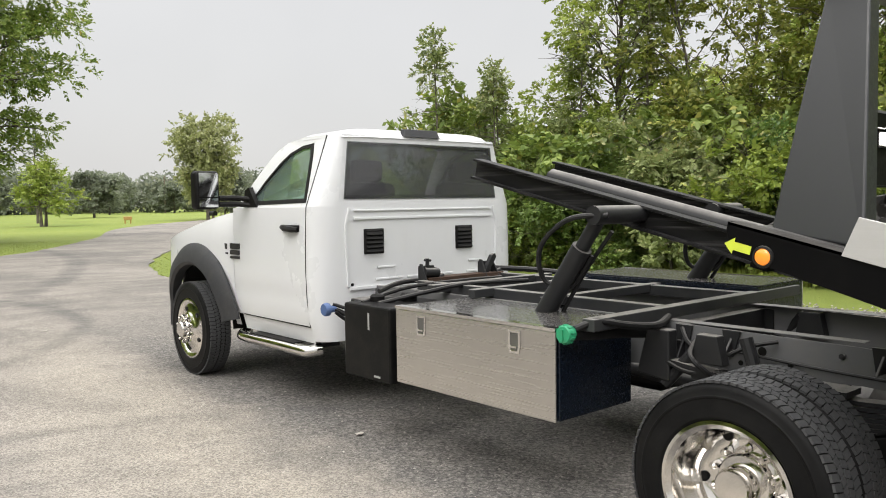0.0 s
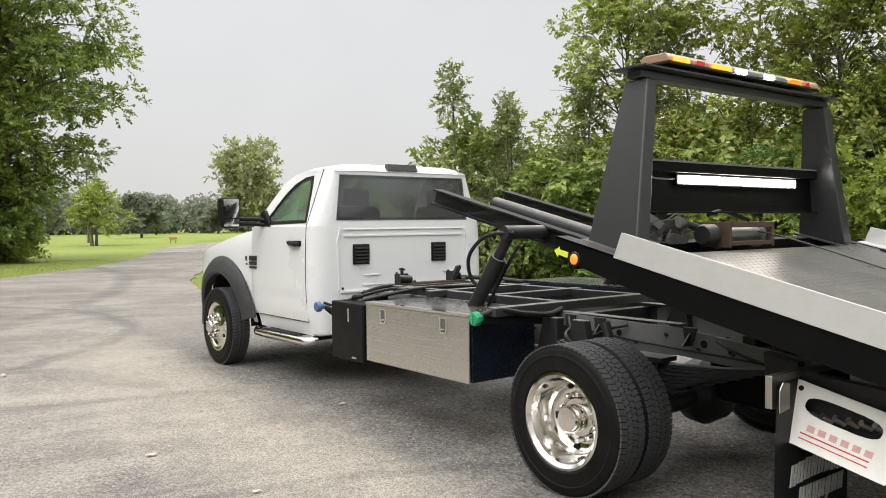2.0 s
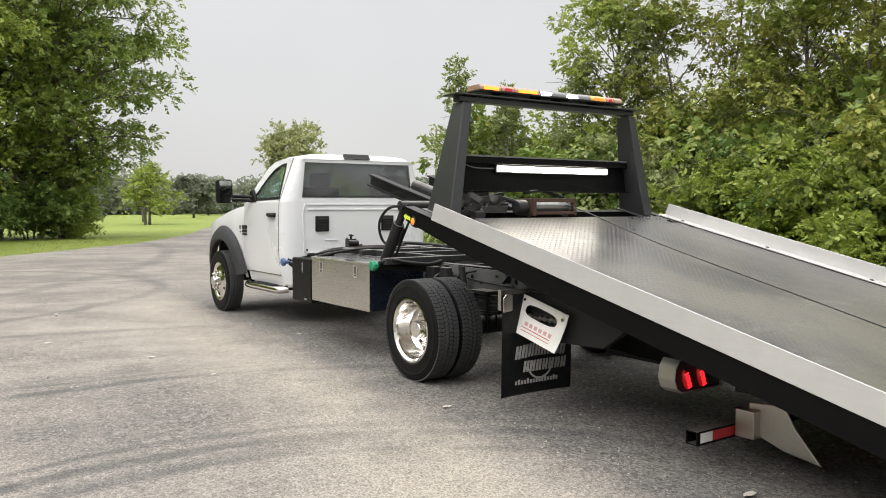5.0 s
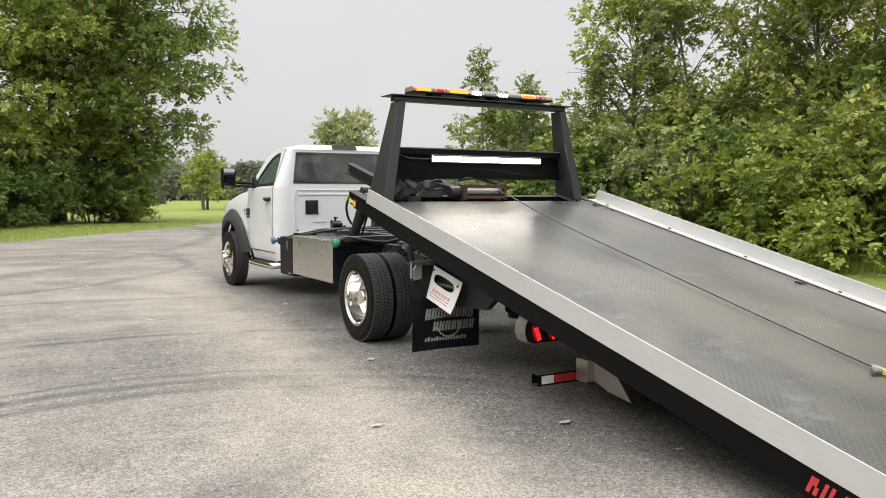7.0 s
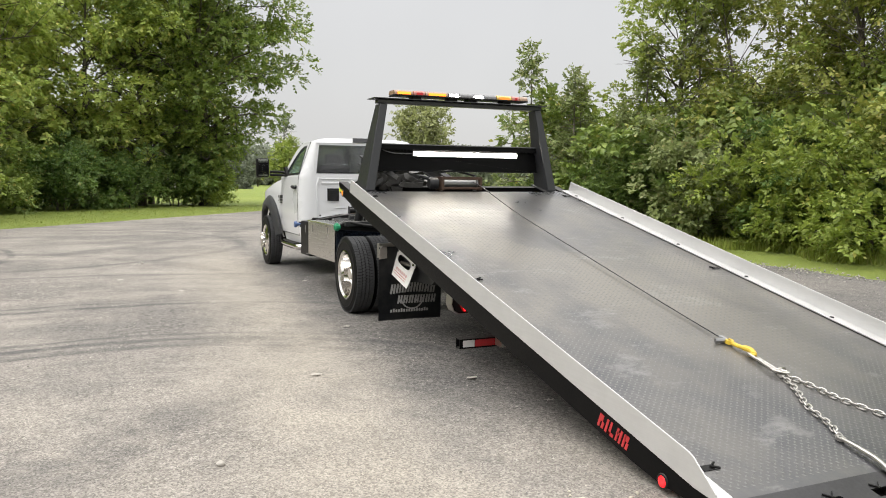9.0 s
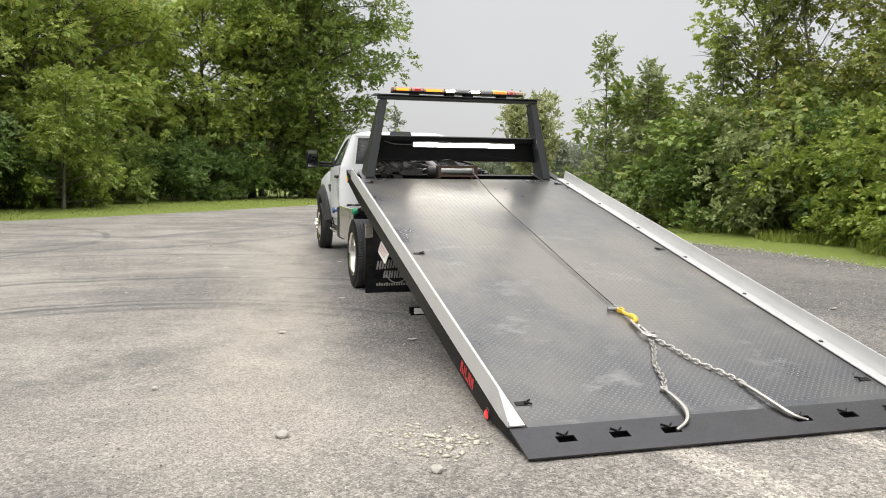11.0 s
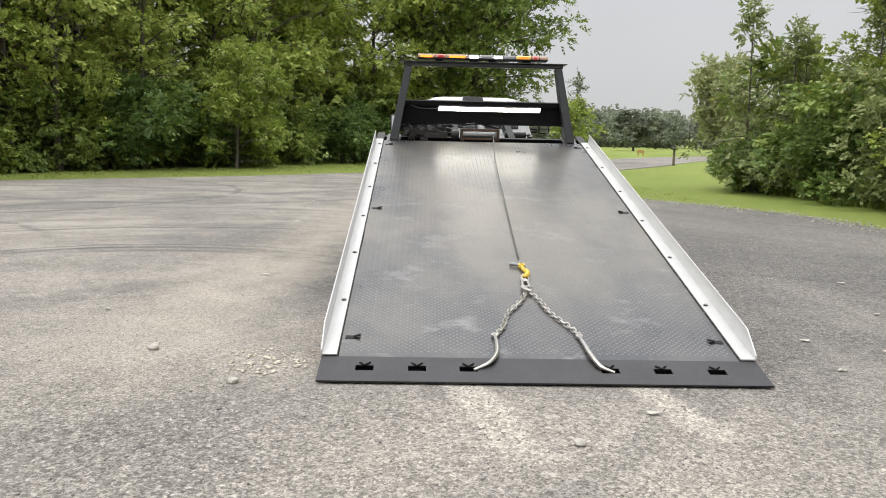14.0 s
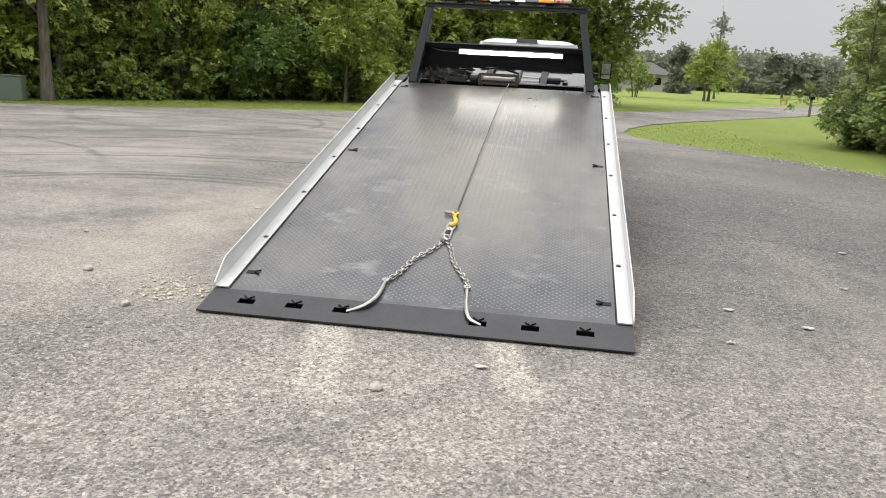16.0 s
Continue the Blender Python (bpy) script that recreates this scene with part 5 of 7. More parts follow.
# -- wheels --
def tyre_profile(R, w):
    return [(R - 0.14, -w * 0.42), (R - 0.10, -w * 0.5), (R - 0.060, -w * 0.5), (R - 0.056, -w * 0.515), (R - 0.050, -w * 0.515), (R - 0.046, -w * 0.5), (R - 0.03, -w * 0.49), (R - 0.018, -w * 0.46), (R - 0.006, -w * 0.42), (R, -w * 0.36), (R, -w * 0.20), (R - 0.009, -w * 0.19), (R - 0.009, -w * 0.165), (R, -w * 0.155), (R, -w * 0.015), (R - 0.009, -w * 0.01),
            (R - 0.009, w * 0.01), (R, w * 0.015), (R, w * 0.155), (R - 0.009, w * 0.165), (R - 0.009, w * 0.19), (R, w * 0.20), (R, w * 0.36), (R - 0.006, w * 0.42), (R - 0.018, w * 0.46), (R - 0.03, w * 0.49), (R - 0.046, w * 0.5), (R - 0.050, w * 0.515), (R - 0.056, w * 0.515), (R - 0.060, w * 0.5), (R - 0.10, w * 0.5), (R - 0.118, w * 0.515), (R - 0.125, w * 0.515), (R - 0.132, w * 0.49), (R - 0.14, w * 0.42)]


def wheel(name, label, x, y, s, front, rim_mat=M_CHROME, R=0.388, w=0.198):
    """A wheel with its outer face to side s."""
    root = empty(name, Matrix.Translation((x, y, R + lift(y))), truck)
    tagged(root, label)
    m = Matrix.Rotation(radians(90 * s), 4, "Y")
    bm = nb()
    lathe(bm, tyre_profile(R, w), 72, m)
    part("tyre", bm, M_RUBBER, root, "black worn tyre", True)
    # tread blocks at both shoulders and lug bars across
    bm = nb()
    for k in range(78):
        a = 2 * math.pi * (k + 0.5) / 78
        for h0, h1, tw, ph in ((-0.45, -0.205, 0.35, 0.0), (0.205, 0.45, -0.35, 0.5), (-0.185, -0.012, -0.75, 0.3), (0.012, 0.185, 0.75, 0.8)):
            hc = (h0 + h1) / 2 * w
            mm = m @ Matrix.Rotation(a + ph * 2 * math.pi / 78, 4, "Z")
            box(bm, R - 0.006, R + 0.0030, -0.0128, 0.0128, -(h1 - h0) / 2 * w, (h1 - h0) / 2 * w, mm @ Matrix.Translation((0, 0, hc)) @ Matrix.Rotation(tw * 0.5, 4, "X"))
    tagged(part("tread_pattern", bm, M_TREAD, root), kind="stuff")
    mr = m @ Matrix.Diagonal((0.93, 0.93, 1.0, 1.0))
    bm = nb()
    if front:
        prof = [(0.266, -0.09), (0.274, 0.075), (0.270, 0.098), (0.256, 0.101), (0.236, 0.090), (0.225, 0.080), (0.20, 0.084), (0.165, 0.092), (0.145, 0.105), (0.12, 0.126), (0.098, 0.130)]
    else:
        prof = [(0.266, -0.09), (0.274, 0.075), (0.270, 0.098), (0.256, 0.101), (0.236, 0.085), (0.226, 0.03), (0.218, -0.02), (0.20, -0.052), (0.175, -0.068), (0.15, -0.075), (0.098, -0.070)]
    lathe(bm, prof, 64, mr)
    part("rim", bm, rim_mat, root, "polished chrome rim" if rim_mat is M_CHROME else "", True)
    bm = nb()
    if front:
        hub = [(0.098, 0.125), (0.098, 0.140), (0.09, 0.148), (0.075, 0.150), (0.072, 0.175), (0.06, 0.186), (0, 0.190)]
    else:
        hub = [(0.112, -0.072), (0.112, -0.045), (0.105, -0.035), (0.078, -0.033), (0.076, 0.035), (0.066, 0.05), (0, 0.052)]
    lathe(bm, hub, 40, mr)
    part("hub_cap", bm, rim_mat, root, "chrome hub cap" if rim_mat is M_CHROME else "", True)
    zl = 0.128 if front else -0.06
    for k in range(10):
        a = 2 * math.pi * k / 10
        mm = mr @ Matrix.Rotation(a, 4, "Z") @ Matrix.Translation((0.115 if front else 0.131, 0, zl))
        bm = nb()
        lathe(bm, [(0.017, -0.01), (0.017, 0.018), (0.014, 0.034), (0.007, 0.040), (0, 0.041)], 10, mm)
        part("lug_nut", bm, rim_mat, root, "", True)
    for k in range(5):
        a = 2 * math.pi * (k + 0.35) / 5
        rr, zz = (0.185, 0.088) if front else (0.185, -0.064)
        bm = nb()
        lathe(bm, [(0, 0.004), (0.021, 0.004), (0.023, -0.004)], 14, mr @ Matrix.Rotation(a, 4, "Z") @ Matrix.Translation((rr, 0, zz + (0.0 if front else 0.004))))
        part("hand_hole", bm, M_TRIM, root)
    return root


WX = 0.07
for s in (-1, 1):
    wheel("front_wheel", "front wheel with a chrome rim", WX + s * 0.935, 10.636, s, True)
    wheel("outer_rear_wheel", "outer rear dual wheel with a deep chrome rim", 0.02 + s * 1.088, 5.65, s, False)
    wheel("inner_rear_wheel", "inner rear dual wheel", 0.02 + s * 0.872, 5.65, -s, False, M_FRAME)

# -- chassis --
for x in (-0.37, 0.44):
    bm = nb()
    s = 1 if x < 0 else -1
    xa, xb = (x, x + 0.07)
    web = xa if s > 0 else xb - 0.008
    prism(bm, [(4.15, 0.60), (4.15, 0.70), (5.1, 0.80), (5.5, 0.845), (6.6, 0.861), (11.3, 0.861), (11.3, 0.62), (6.7, 0.62), (6.2, 0.655), (5.5, 0.69), (4.7, 0.64)], "x", web, web + 0.008)
    box(bm, xa, xb, 5.5, 11.3, 0.8615, 0.8655)
    box(bm, xa, xb, 6.7, 11.3, 0.614, 0.619)
    fr = part("frame_rail", bm, M_RAIL, truck, "dusty black steel frame rail", bevel=0.002)
    for k in range(26):
        y = 4.95 + k * 0.21
        z = 0.80 if k % 2 and y > 5.4 else 0.735
        bm = nb()
        lathe(bm, [(0.013, -0.010), (0.013, 0.0), (0, 0.003)], 6, Matrix.Translation((x - 0.012 if s > 0 else x + 0.082, y, z)) @ Matrix.Rotation(radians(-90 * s), 4, "Y"))
        part("frame_bolt", bm, M_FRAME, fr)
    if s > 0:
        for y, z, r in ((5.92, 0.775, 0.020), (6.10, 0.80, 0.013), (6.22, 0.76, 0.017), (5.34, 0.77, 0.022), (5.18, 0.745, 0.014), (4.62, 0.69, 0.018), (6.02, 0.71, 0.012)):
            bm = nb()
            lathe(bm, [(0, 0.0012), (r, 0.0012), (r, 0.0)], 14, Matrix.Translation((x - 0.0006, y, z)) @ Matrix.Rotation(radians(-90), 4, "Y"))
            part("frame_hole", bm, M_TRIM, fr)
        for pts, r in (([(x - 0.015, 6.5, 0.78), (x - 0.02, 6.1, 0.765), (x - 0.018, 5.7, 0.74), (x - 0.02, 5.3, 0.725), (x - 0.015, 4.8, 0.70), (x - 0.02, 4.3, 0.66)], 0.007), ([(x - 0.03, 6.3, 0.84), (x - 0.09, 6.22, 0.78), (x - 0.10, 6.08, 0.74), (x - 0.06, 5.95, 0.80), (x - 0.02, 5.84, 0.83)], 0.010), ([(x - 0.02, 6.42, 0.82), (x - 0.12, 6.36, 0.72), (x - 0.13, 6.20, 0.66), (x - 0.06, 6.05, 0.68)], 0.009), ([(x - 0.02, 5.25, 0.80), (x - 0.08, 5.12, 0.77), (x - 0.07, 4.95, 0.72), (x - 0.02, 4.85, 0.70)], 0.009)):
            bm = nb()
            tube(bm, curve_pts(pts, 5), r, 7)
            part("brake_line", bm, M_HOSE, fr, "", True)
        for y, h in ((6.30, 0.17), (6.06, 0.12), (5.42, 0.10)):
            bm = nb()
            prism(bm, [(y - 0.045, 0.855), (y + 0.045, 0.855), (y + 0.03, 0.855 - h), (y - 0.01, 0.855 - h)], "x", x - 0.016, x - 0.004)
            prism(bm, [(x - 0.09, 0.855 - h), (x - 0.004, 0.855 - h * 0.2), (x - 0.004, 0.855 - h)], "y", y - 0.006, y + 0.006)
            part("frame_bracket", bm, M_FRAME, fr, bevel=0.003)
for y in (5.05, 6.35, 7.4, 8.4):
    bm = nb()
    box(bm, -0.36, 0.50, y, y + 0.07, 0.66, 0.84)
    part("frame_cross_member", bm, M_FRAME, truck, bevel=0.004)
# second low frame on top that carries the bed
for x in (-0.345, 0.435):
    bm = nb()
    box(bm, x, x + 0.06, 6.45, 8.35, 0.864, 0.925)
    part("bed_support_rail", bm, M_BAR, truck, bevel=0.004)
bm = nb()
box(bm, -0.93, 1.02, 6.40, 6.47, 0.868, 0.925)
part("cross_bar", bm, M_BAR, truck, "black square cross bar", bevel=0.005)
for y in (7.05, 7.62, 8.0):
    bm = nb()
    box(bm, -0.50, 0.62, y, y + 0.06, 0.88, 0.93)
    part("cross_bar", bm, M_BAR, truck, bevel=0.005)
bm = nb()
box(bm, -0.25, 0.47, 8.34, 8.44, 0.905, 0.935)
part("rusty_cross_beam", bm, M_RUST, truck, "rusty brown steel cross beam", bevel=0.004)
for x, lever in ((-0.20, 0), (0.36, 1)):
    lk = empty("bed_lock", None, truck)
    tagged(lk, "black bed lock bracket")
    bm = nb()
    box(bm, x - 0.085, x + 0.085, 8.32, 8.45, 0.898, 0.908)
    box(bm, x - 0.075, x + 0.06, 8.41, 8.425, 0.908, 1.015)
    prism(bm, [(8.33, 0.908), (8.41, 0.908), (8.41, 1.03), (8.385, 1.03)], "x", x - 0.075, x - 0.063)
    prism(bm, [(8.33, 0.908), (8.41, 0.908), (8.41, 1.0), (8.385, 1.0)], "x", x + 0.048, x + 0.060)
    part("bracket", bm, M_FRAME, lk, bevel=0.003)
    bm = nb()
    if lever:
        prism(bm, [(x - 0.09, 0.915), (x - 0.055, 0.905), (x + 0.045, 1.045), (x + 0.03, 1.07), (x + 0.005, 1.06)], "y", 8.35, 8.385)
    else:
        tube(bm, [(x - 0.068, 8.37, 0.975), (x + 0.055, 8.37, 0.965)], 0.032, 12)
        tube(bm, [(x - 0.02, 8.39, 1.0), (x - 0.02, 8.39, 1.065)], 0.014, 8)
        tube(bm, [(x - 0.045, 8.39, 1.055), (x + 0.01, 8.39, 1.05)], 0.009, 8)
    part("lock_lever" if lever else "lock_roller", bm, M_FRAME, lk, "", True)
    bm = nb()
    tube(bm, [(x + 0.066, 8.38, 0.93), (x + 0.11, 8.38, 0.945)], 0.017, 8)
    part("pin", bm, M_FRAME, lk, "", True)
for pts, r in (([(-0.9, 8.2, 0.84), (-0.5, 8.25, 0.90), (-0.1, 8.1, 0.93), (0.3, 8.2, 0.91)], 0.013),
               ([(-0.85, 8.1, 0.84), (-0.6, 7.95, 0.90), (-0.3, 7.9, 0.93), (0.2, 7.85, 0.92)], 0.014),
               ([(0.5, 8.5, 0.95), (0.75, 8.3, 0.93), (0.9, 8.0, 0.90)], 0.020),
               ([(-0.55, 8.5, 0.86), (-0.3, 8.55, 0.9), (0.1, 8.5, 0.9), (0.5, 8.55, 0.88)], 0.017)):
    bm = nb()
    tube(bm, curve_pts(pts, 6), r, 8)
    part("hose", bm, M_HOSE, truck, "black rubber hose", True)
bm = nb()
box(bm, -0.62, 0.72, 8.48, 8.74, 0.62, 0.80)
part("cab_mount_block", bm, M_FRAME, truck, bevel=0.01)
# lift cylinders
for x, s in ((-0.60, -1), (0.74, 1)):
    lc = empty("lift_cylinder", None, truck)
    a, b = Vector((x, 7.03, 0.80)), Vector((x, 6.62, 1.375))
    bm = nb()
    tube(bm, [a, a + (b - a) * 0.72], 0.052, 16)
    part("barrel", bm, M_FRAME, lc, "black hydraulic barrel", True)
    bm = nb()
    tube(bm, [a + (b - a) * 0.70, b], 0.036, 14)
    part("rod", bm, M_FRAME, lc, "", True)
    bm = nb()
    tube(bm, [(x - 0.06, b.y, b.z), (x + 0.34 * (1 if s < 0 else -1), b.y, b.z + 0.0)], 0.046, 16)
    part("pivot", bm, M_FRAME, lc, "", True)
    bm = nb()
    o = Vector((-0.07 * -s, 0, 0))
    tube(bm, curve_pts([b + Vector((-0.02, -0.06, 0.0)), b + Vector((-0.10, 0.12, -0.02)), b + Vector((-0.10, 0.30, -0.16)), b + Vector((-0.04, 0.33, -0.33)), b + Vector((0.02, 0.20, -0.36)), b + Vector((0.03, 0.08, -0.20))], 6), 0.013, 8)
    tube(bm, curve_pts([a + Vector((0.05, -0.08, 0.0)), a + (b - a) * 0.5 + Vector((0.06, -0.06, 0)), b + Vector((0.05, -0.03, -0.08))], 6), 0.011, 8)
    part("hydraulic_hose", bm, M_HOSE, lc, "", True)

# tool boxes
for s, x0, x1 in ((-1, -1.005, -0.46), (1, 0.55, 1.10)):
    tb = empty("tool_box", None, truck)
    tagged(tb, "tool box with a brushed stainless front")
    ya, yb = (6.545 if s < 0 else 6.42), 7.715
    zt = 0.868 if s < 0 else 0.948
    bm = nb()
    box(bm, x0 + (0.012 if s < 0 else 0), x1 - (0.012 if s > 0 else 0), ya, yb, 0.455, zt)
    part("box_body", bm, M_NAVY, tb, "glossy dark navy box body", bevel=0.004)
    bm = nb()
    box(bm, x0 + 0.004, x1 - 0.004, ya - 0.003, yb + 0.003, zt + 0.002, zt + 0.008)
    part("box_lid", bm, M_BOXTOP, tb, "", False, 0.002)
    bm = nb()
    xf = x0 if s < 0 else x1
    box(bm, min(xf, xf + s * 0.012), max(xf, xf + s * 0.012), ya + 0.004, yb - 0.004, 0.452, zt - 0.006)
    fr = part("box_door", bm, M_STEEL, tb, "brushed stainless box door", bevel=0.004)
    bm = nb()
    box(bm, min(xf - s * 0.03, xf + s * 0.012), max(xf - s * 0.03, xf + s * 0.012), ya + 0.002, yb - 0.002, zt + 0.0085, zt + 0.0125)
    box(bm, min(xf + s * 0.0125, xf + s * 0.016), max(xf + s * 0.0125, xf + s * 0.016), ya + 0.002, yb - 0.002, zt - 0.004, zt + 0.0125)
    part("lid_lip", bm, M_CHROME, tb, "bright metal lip")
    for y in (6.80, 7.49):
        xl = xf + s * 0.013
        bm = nb()
        ring_face(bm, [(xl, y - 0.038, 0.765), (xl, y - 0.03, 0.735), (xl, y + 0.03, 0.735), (xl, y + 0.038, 0.765), (xl, y + 0.038, 0.845), (xl, y - 0.038, 0.845)], [(xl, y - 0.026, 0.77), (xl, y - 0.02, 0.748), (xl, y + 0.02, 0.748), (xl, y + 0.026, 0.77), (xl, y + 0.026, 0.833), (xl, y - 0.026, 0.833)], (s * 0.004, 0, 0))
        box(bm, min(xl, xl + s * 0.012), max(xl, xl + s * 0.012), y - 0.02, y + 0.02, 0.762, 0.772)
        lt = part("latch", bm, M_CHROME, fr, "chrome paddle latch", bevel=0.001)
        bm = nb()
        box(bm, min(xl, xl + s * 0.002), max(xl, xl + s * 0.002), y - 0.026, y + 0.026, 0.75, 0.832)
        part("latch_cup", bm, M_CAST, fr)
# black fluid tank ahead of the near tool box, with its blue filler and lines
bm = nb()
box(bm, -0.97, -0.50, 7.83, 8.30, 0.40, 0.845)
tank = part("fluid_tank", bm, M_TRIM, truck, "black fluid tank with a dusty face", bevel=0.015)
bm = nb()
lathe(bm, [(0.045, 0), (0.045, 0.03), (0.035, 0.04), (0, 0.04)], 16, Matrix.Translation((-0.80, 8.18, 0.845)))
lathe(bm, [(0.055, 0), (0.055, 0.03), (0.04, 0.05), (0, 0.05)], 16, Matrix.Translation((-0.66, 8.05, 0.845)))
part("tank_cap", bm, M_TRIM, tank, "", True)
bm = nb()
box(bm, -0.973, -0.9705, 8.03, 8.045, 0.70, 0.80)
box(bm, -0.973, -0.9705, 7.93, 7.99, 0.425, 0.437)
part("tank_mark", bm, M_PRINT, tank)
bm = nb()
m = Matrix.Translation((-0.985, 8.45, 0.785)) @ Matrix.Rotation(radians(-90), 4, "Y")
lathe(bm, [(0.022, -0.05), (0.022, 0), (0.042, 0.0), (0.042, 0.025), (0.036, 0.035), (0, 0.036)], 14, m)
part("blue_filler_cap", bm, M_BLUE, truck, "blue filler cap", True)
bm = nb()
for k, (dy, dz) in enumerate(((0.02, 0.01), (-0.01, 0.0), (-0.03, -0.02), (0.0, 0.03))):
    tube(bm, curve_pts([(-0.95, 8.45 + dy, 0.785 + dz), (-0.86, 8.40, 0.73 + dz * 1.6), (-0.70, 8.34 + dy, 0.66 + dz * 2), (-0.52, 8.28, 0.66 + dz)], 5), 0.011, 7)
part("filler_hose", bm, M_HOSE, truck, "", True)
# green cap with filler neck at the box's rear corner
bm = nb()
m = Matrix.Translation((-0.985, 6.50, 0.858)) @ Matrix.Rotation(radians(-90), 4, "Y")
lathe(bm, [(0.028, -0.05), (0.028, 0.0), (0.042, 0.002), (0.042, 0.030), (0.037, 0.040), (0, 0.042)], 20, m)
for k in range(10):
    a = 2 * math.pi * k / 10
    box(bm, 0.038, 0.045, -0.005, 0.005, 0.004, 0.032, m @ Matrix.Rotation(a, 4, "Z"))
box(bm, -0.026, 0.026, -0.006, 0.006, 0.040, 0.052, m)
part("green_filler_cap", bm, M_GREEN, truck, "green fuel filler cap", True)
bm = nb()
tube(bm, curve_pts([(-0.96, 6.50, 0.858), (-0.82, 6.49, 0.845), (-0.60, 6.47, 0.83), (-0.36, 6.45, 0.80)], 6), 0.033, 12)
tube(bm, curve_pts([(-0.96, 6.48, 0.88), (-0.88, 6.42, 0.91), (-0.72, 6.38, 0.88), (-0.52, 6.36, 0.86), (-0.36, 6.40, 0.88)], 6), 0.018, 10)
tube(bm, curve_pts([(-0.40, 6.20, 0.82), (-0.62, 6.12, 0.76), (-0.55, 6.02, 0.66), (-0.40, 5.98, 0.62)], 6), 0.012, 8)
part("filler_neck", bm, M_HOSE, truck, "black rubber filler neck", True)

# rear axle, springs, hangers
bm = nb()
tube(bm, [(-0.95, 5.62, 0.41), (0.99, 5.62, 0.41)], 0.075, 16)
lathe(bm, [(0, -0.2), (0.12, -0.17), (0.19, -0.06), (0.2, 0.03), (0.14, 0.14), (0, 0.18)], 20, Matrix.Translation((0.05, 5.62, 0.42)) @ Matrix.Rotation(radians(90), 4, "X"))
part("rear_axle", bm, M_FRAME, truck, "", True)
for s in (-1, 1):
    bm = nb()
    x = 0.04 + s * 0.50
    for k in range(8):
        L = 0.78 - 0.07 * k
        pts = [(x, 5.62 + L * t, 0.655 - 0.022 * k + 0.06 * t * t) for t in (-1, -0.6, -0.2, 0.2, 0.6, 1)]
        for (xa, ya, za), (xb, yb, zb) in zip(pts, pts[1:]):
            plate(bm, [(x - 0.038, ya, za), (x + 0.038, ya, za), (x + 0.038, yb, zb), (x - 0.038, yb, zb)], (0, 0, -0.016))
    sp = part("leaf_spring", bm, M_FRAME, truck, "stack of steel spring leaves")
    bm = nb()
    for y in (5.54, 5.70):
        for dx in (-0.05, 0.05):
            tube(bm, [(x + dx, y, 0.38), (x + dx, y, 0.68)], 0.009, 6)
    box(bm, x - 0.07, x + 0.07, 5.5, 5.74, 0.665, 0.69)
    part("u_bolt", bm, M_FRAME, sp)
    for poly in ([(6.30, 0.60), (6.48, 0.62), (6.42, 0.84), (6.30, 0.84)], [(4.78, 0.60), (4.90, 0.64), (4.92, 0.80), (4.74, 0.76)]):
        bm = nb()
        prism(bm, poly, "x", x - 0.05, x + 0.02)
        part("spring_hanger", bm, M_FRAME, truck, "black cast spring hanger", bevel=0.008)
    for pts in ([(x - s * 0.03, 6.15, 0.82), (x + s * 0.02, 6.34, 0.58)], [(x, 5.95, 0.84), (x + s * 0.02, 5.82, 0.48)]):
        bm = nb()
        tube(bm, pts, 0.029, 10)
        part("shock_absorber", bm, M_FRAME, truck, "", True)
    bm = nb()
    prism(bm, [(6.00, 0.72), (6.16, 0.72), (6.13, 0.85), (6.03, 0.85)], "x", x - 0.10, x - 0.04)
    part("bump_stop_bracket", bm, M_FRAME, truck, bevel=0.006)

# unseen shaft, gear box and tank, added to block light under the truck
bm = nb()
tube(bm, [(0.05, 5.75, 0.43), (0.06, 7.9, 0.55)], 0.045, 14)
part("drive_shaft", bm, M_FRAME, truck, "black drive shaft, added unseen to darken the underside", True)
bm = nb()
lathe(bm, [(0, 0), (0.12, 0.0), (0.15, 0.2), (0.16, 0.6), (0.24, 0.85), (0.26, 1.3), (0, 1.3)], 16, Matrix.Translation((0.06, 7.9, 0.58)) @ Matrix.Rotation(radians(-90), 4, "X"))
part("gear_box", bm, M_FRAME, truck, "black gear box housing, added unseen to darken the underside", True)
bm = nb()
box(bm, 0.12, 0.42, 6.75, 7.75, 0.36, 0.60)
part("fuel_tank", bm, M_BLACK, truck, "black tank between the frame rails, added unseen to darken the underside", bevel=0.04)

bm = nb()
prism(bm, [(4.25, 0.42), (5.30, 0.47), (5.36, 0.78), (4.9, 0.78), (4.25, 0.62)], "x", -0.33, 0.42)
part("tow_boom_housing", bm, M_BLACK, truck, "black tow boom housing between the frame rails", bevel=0.02)

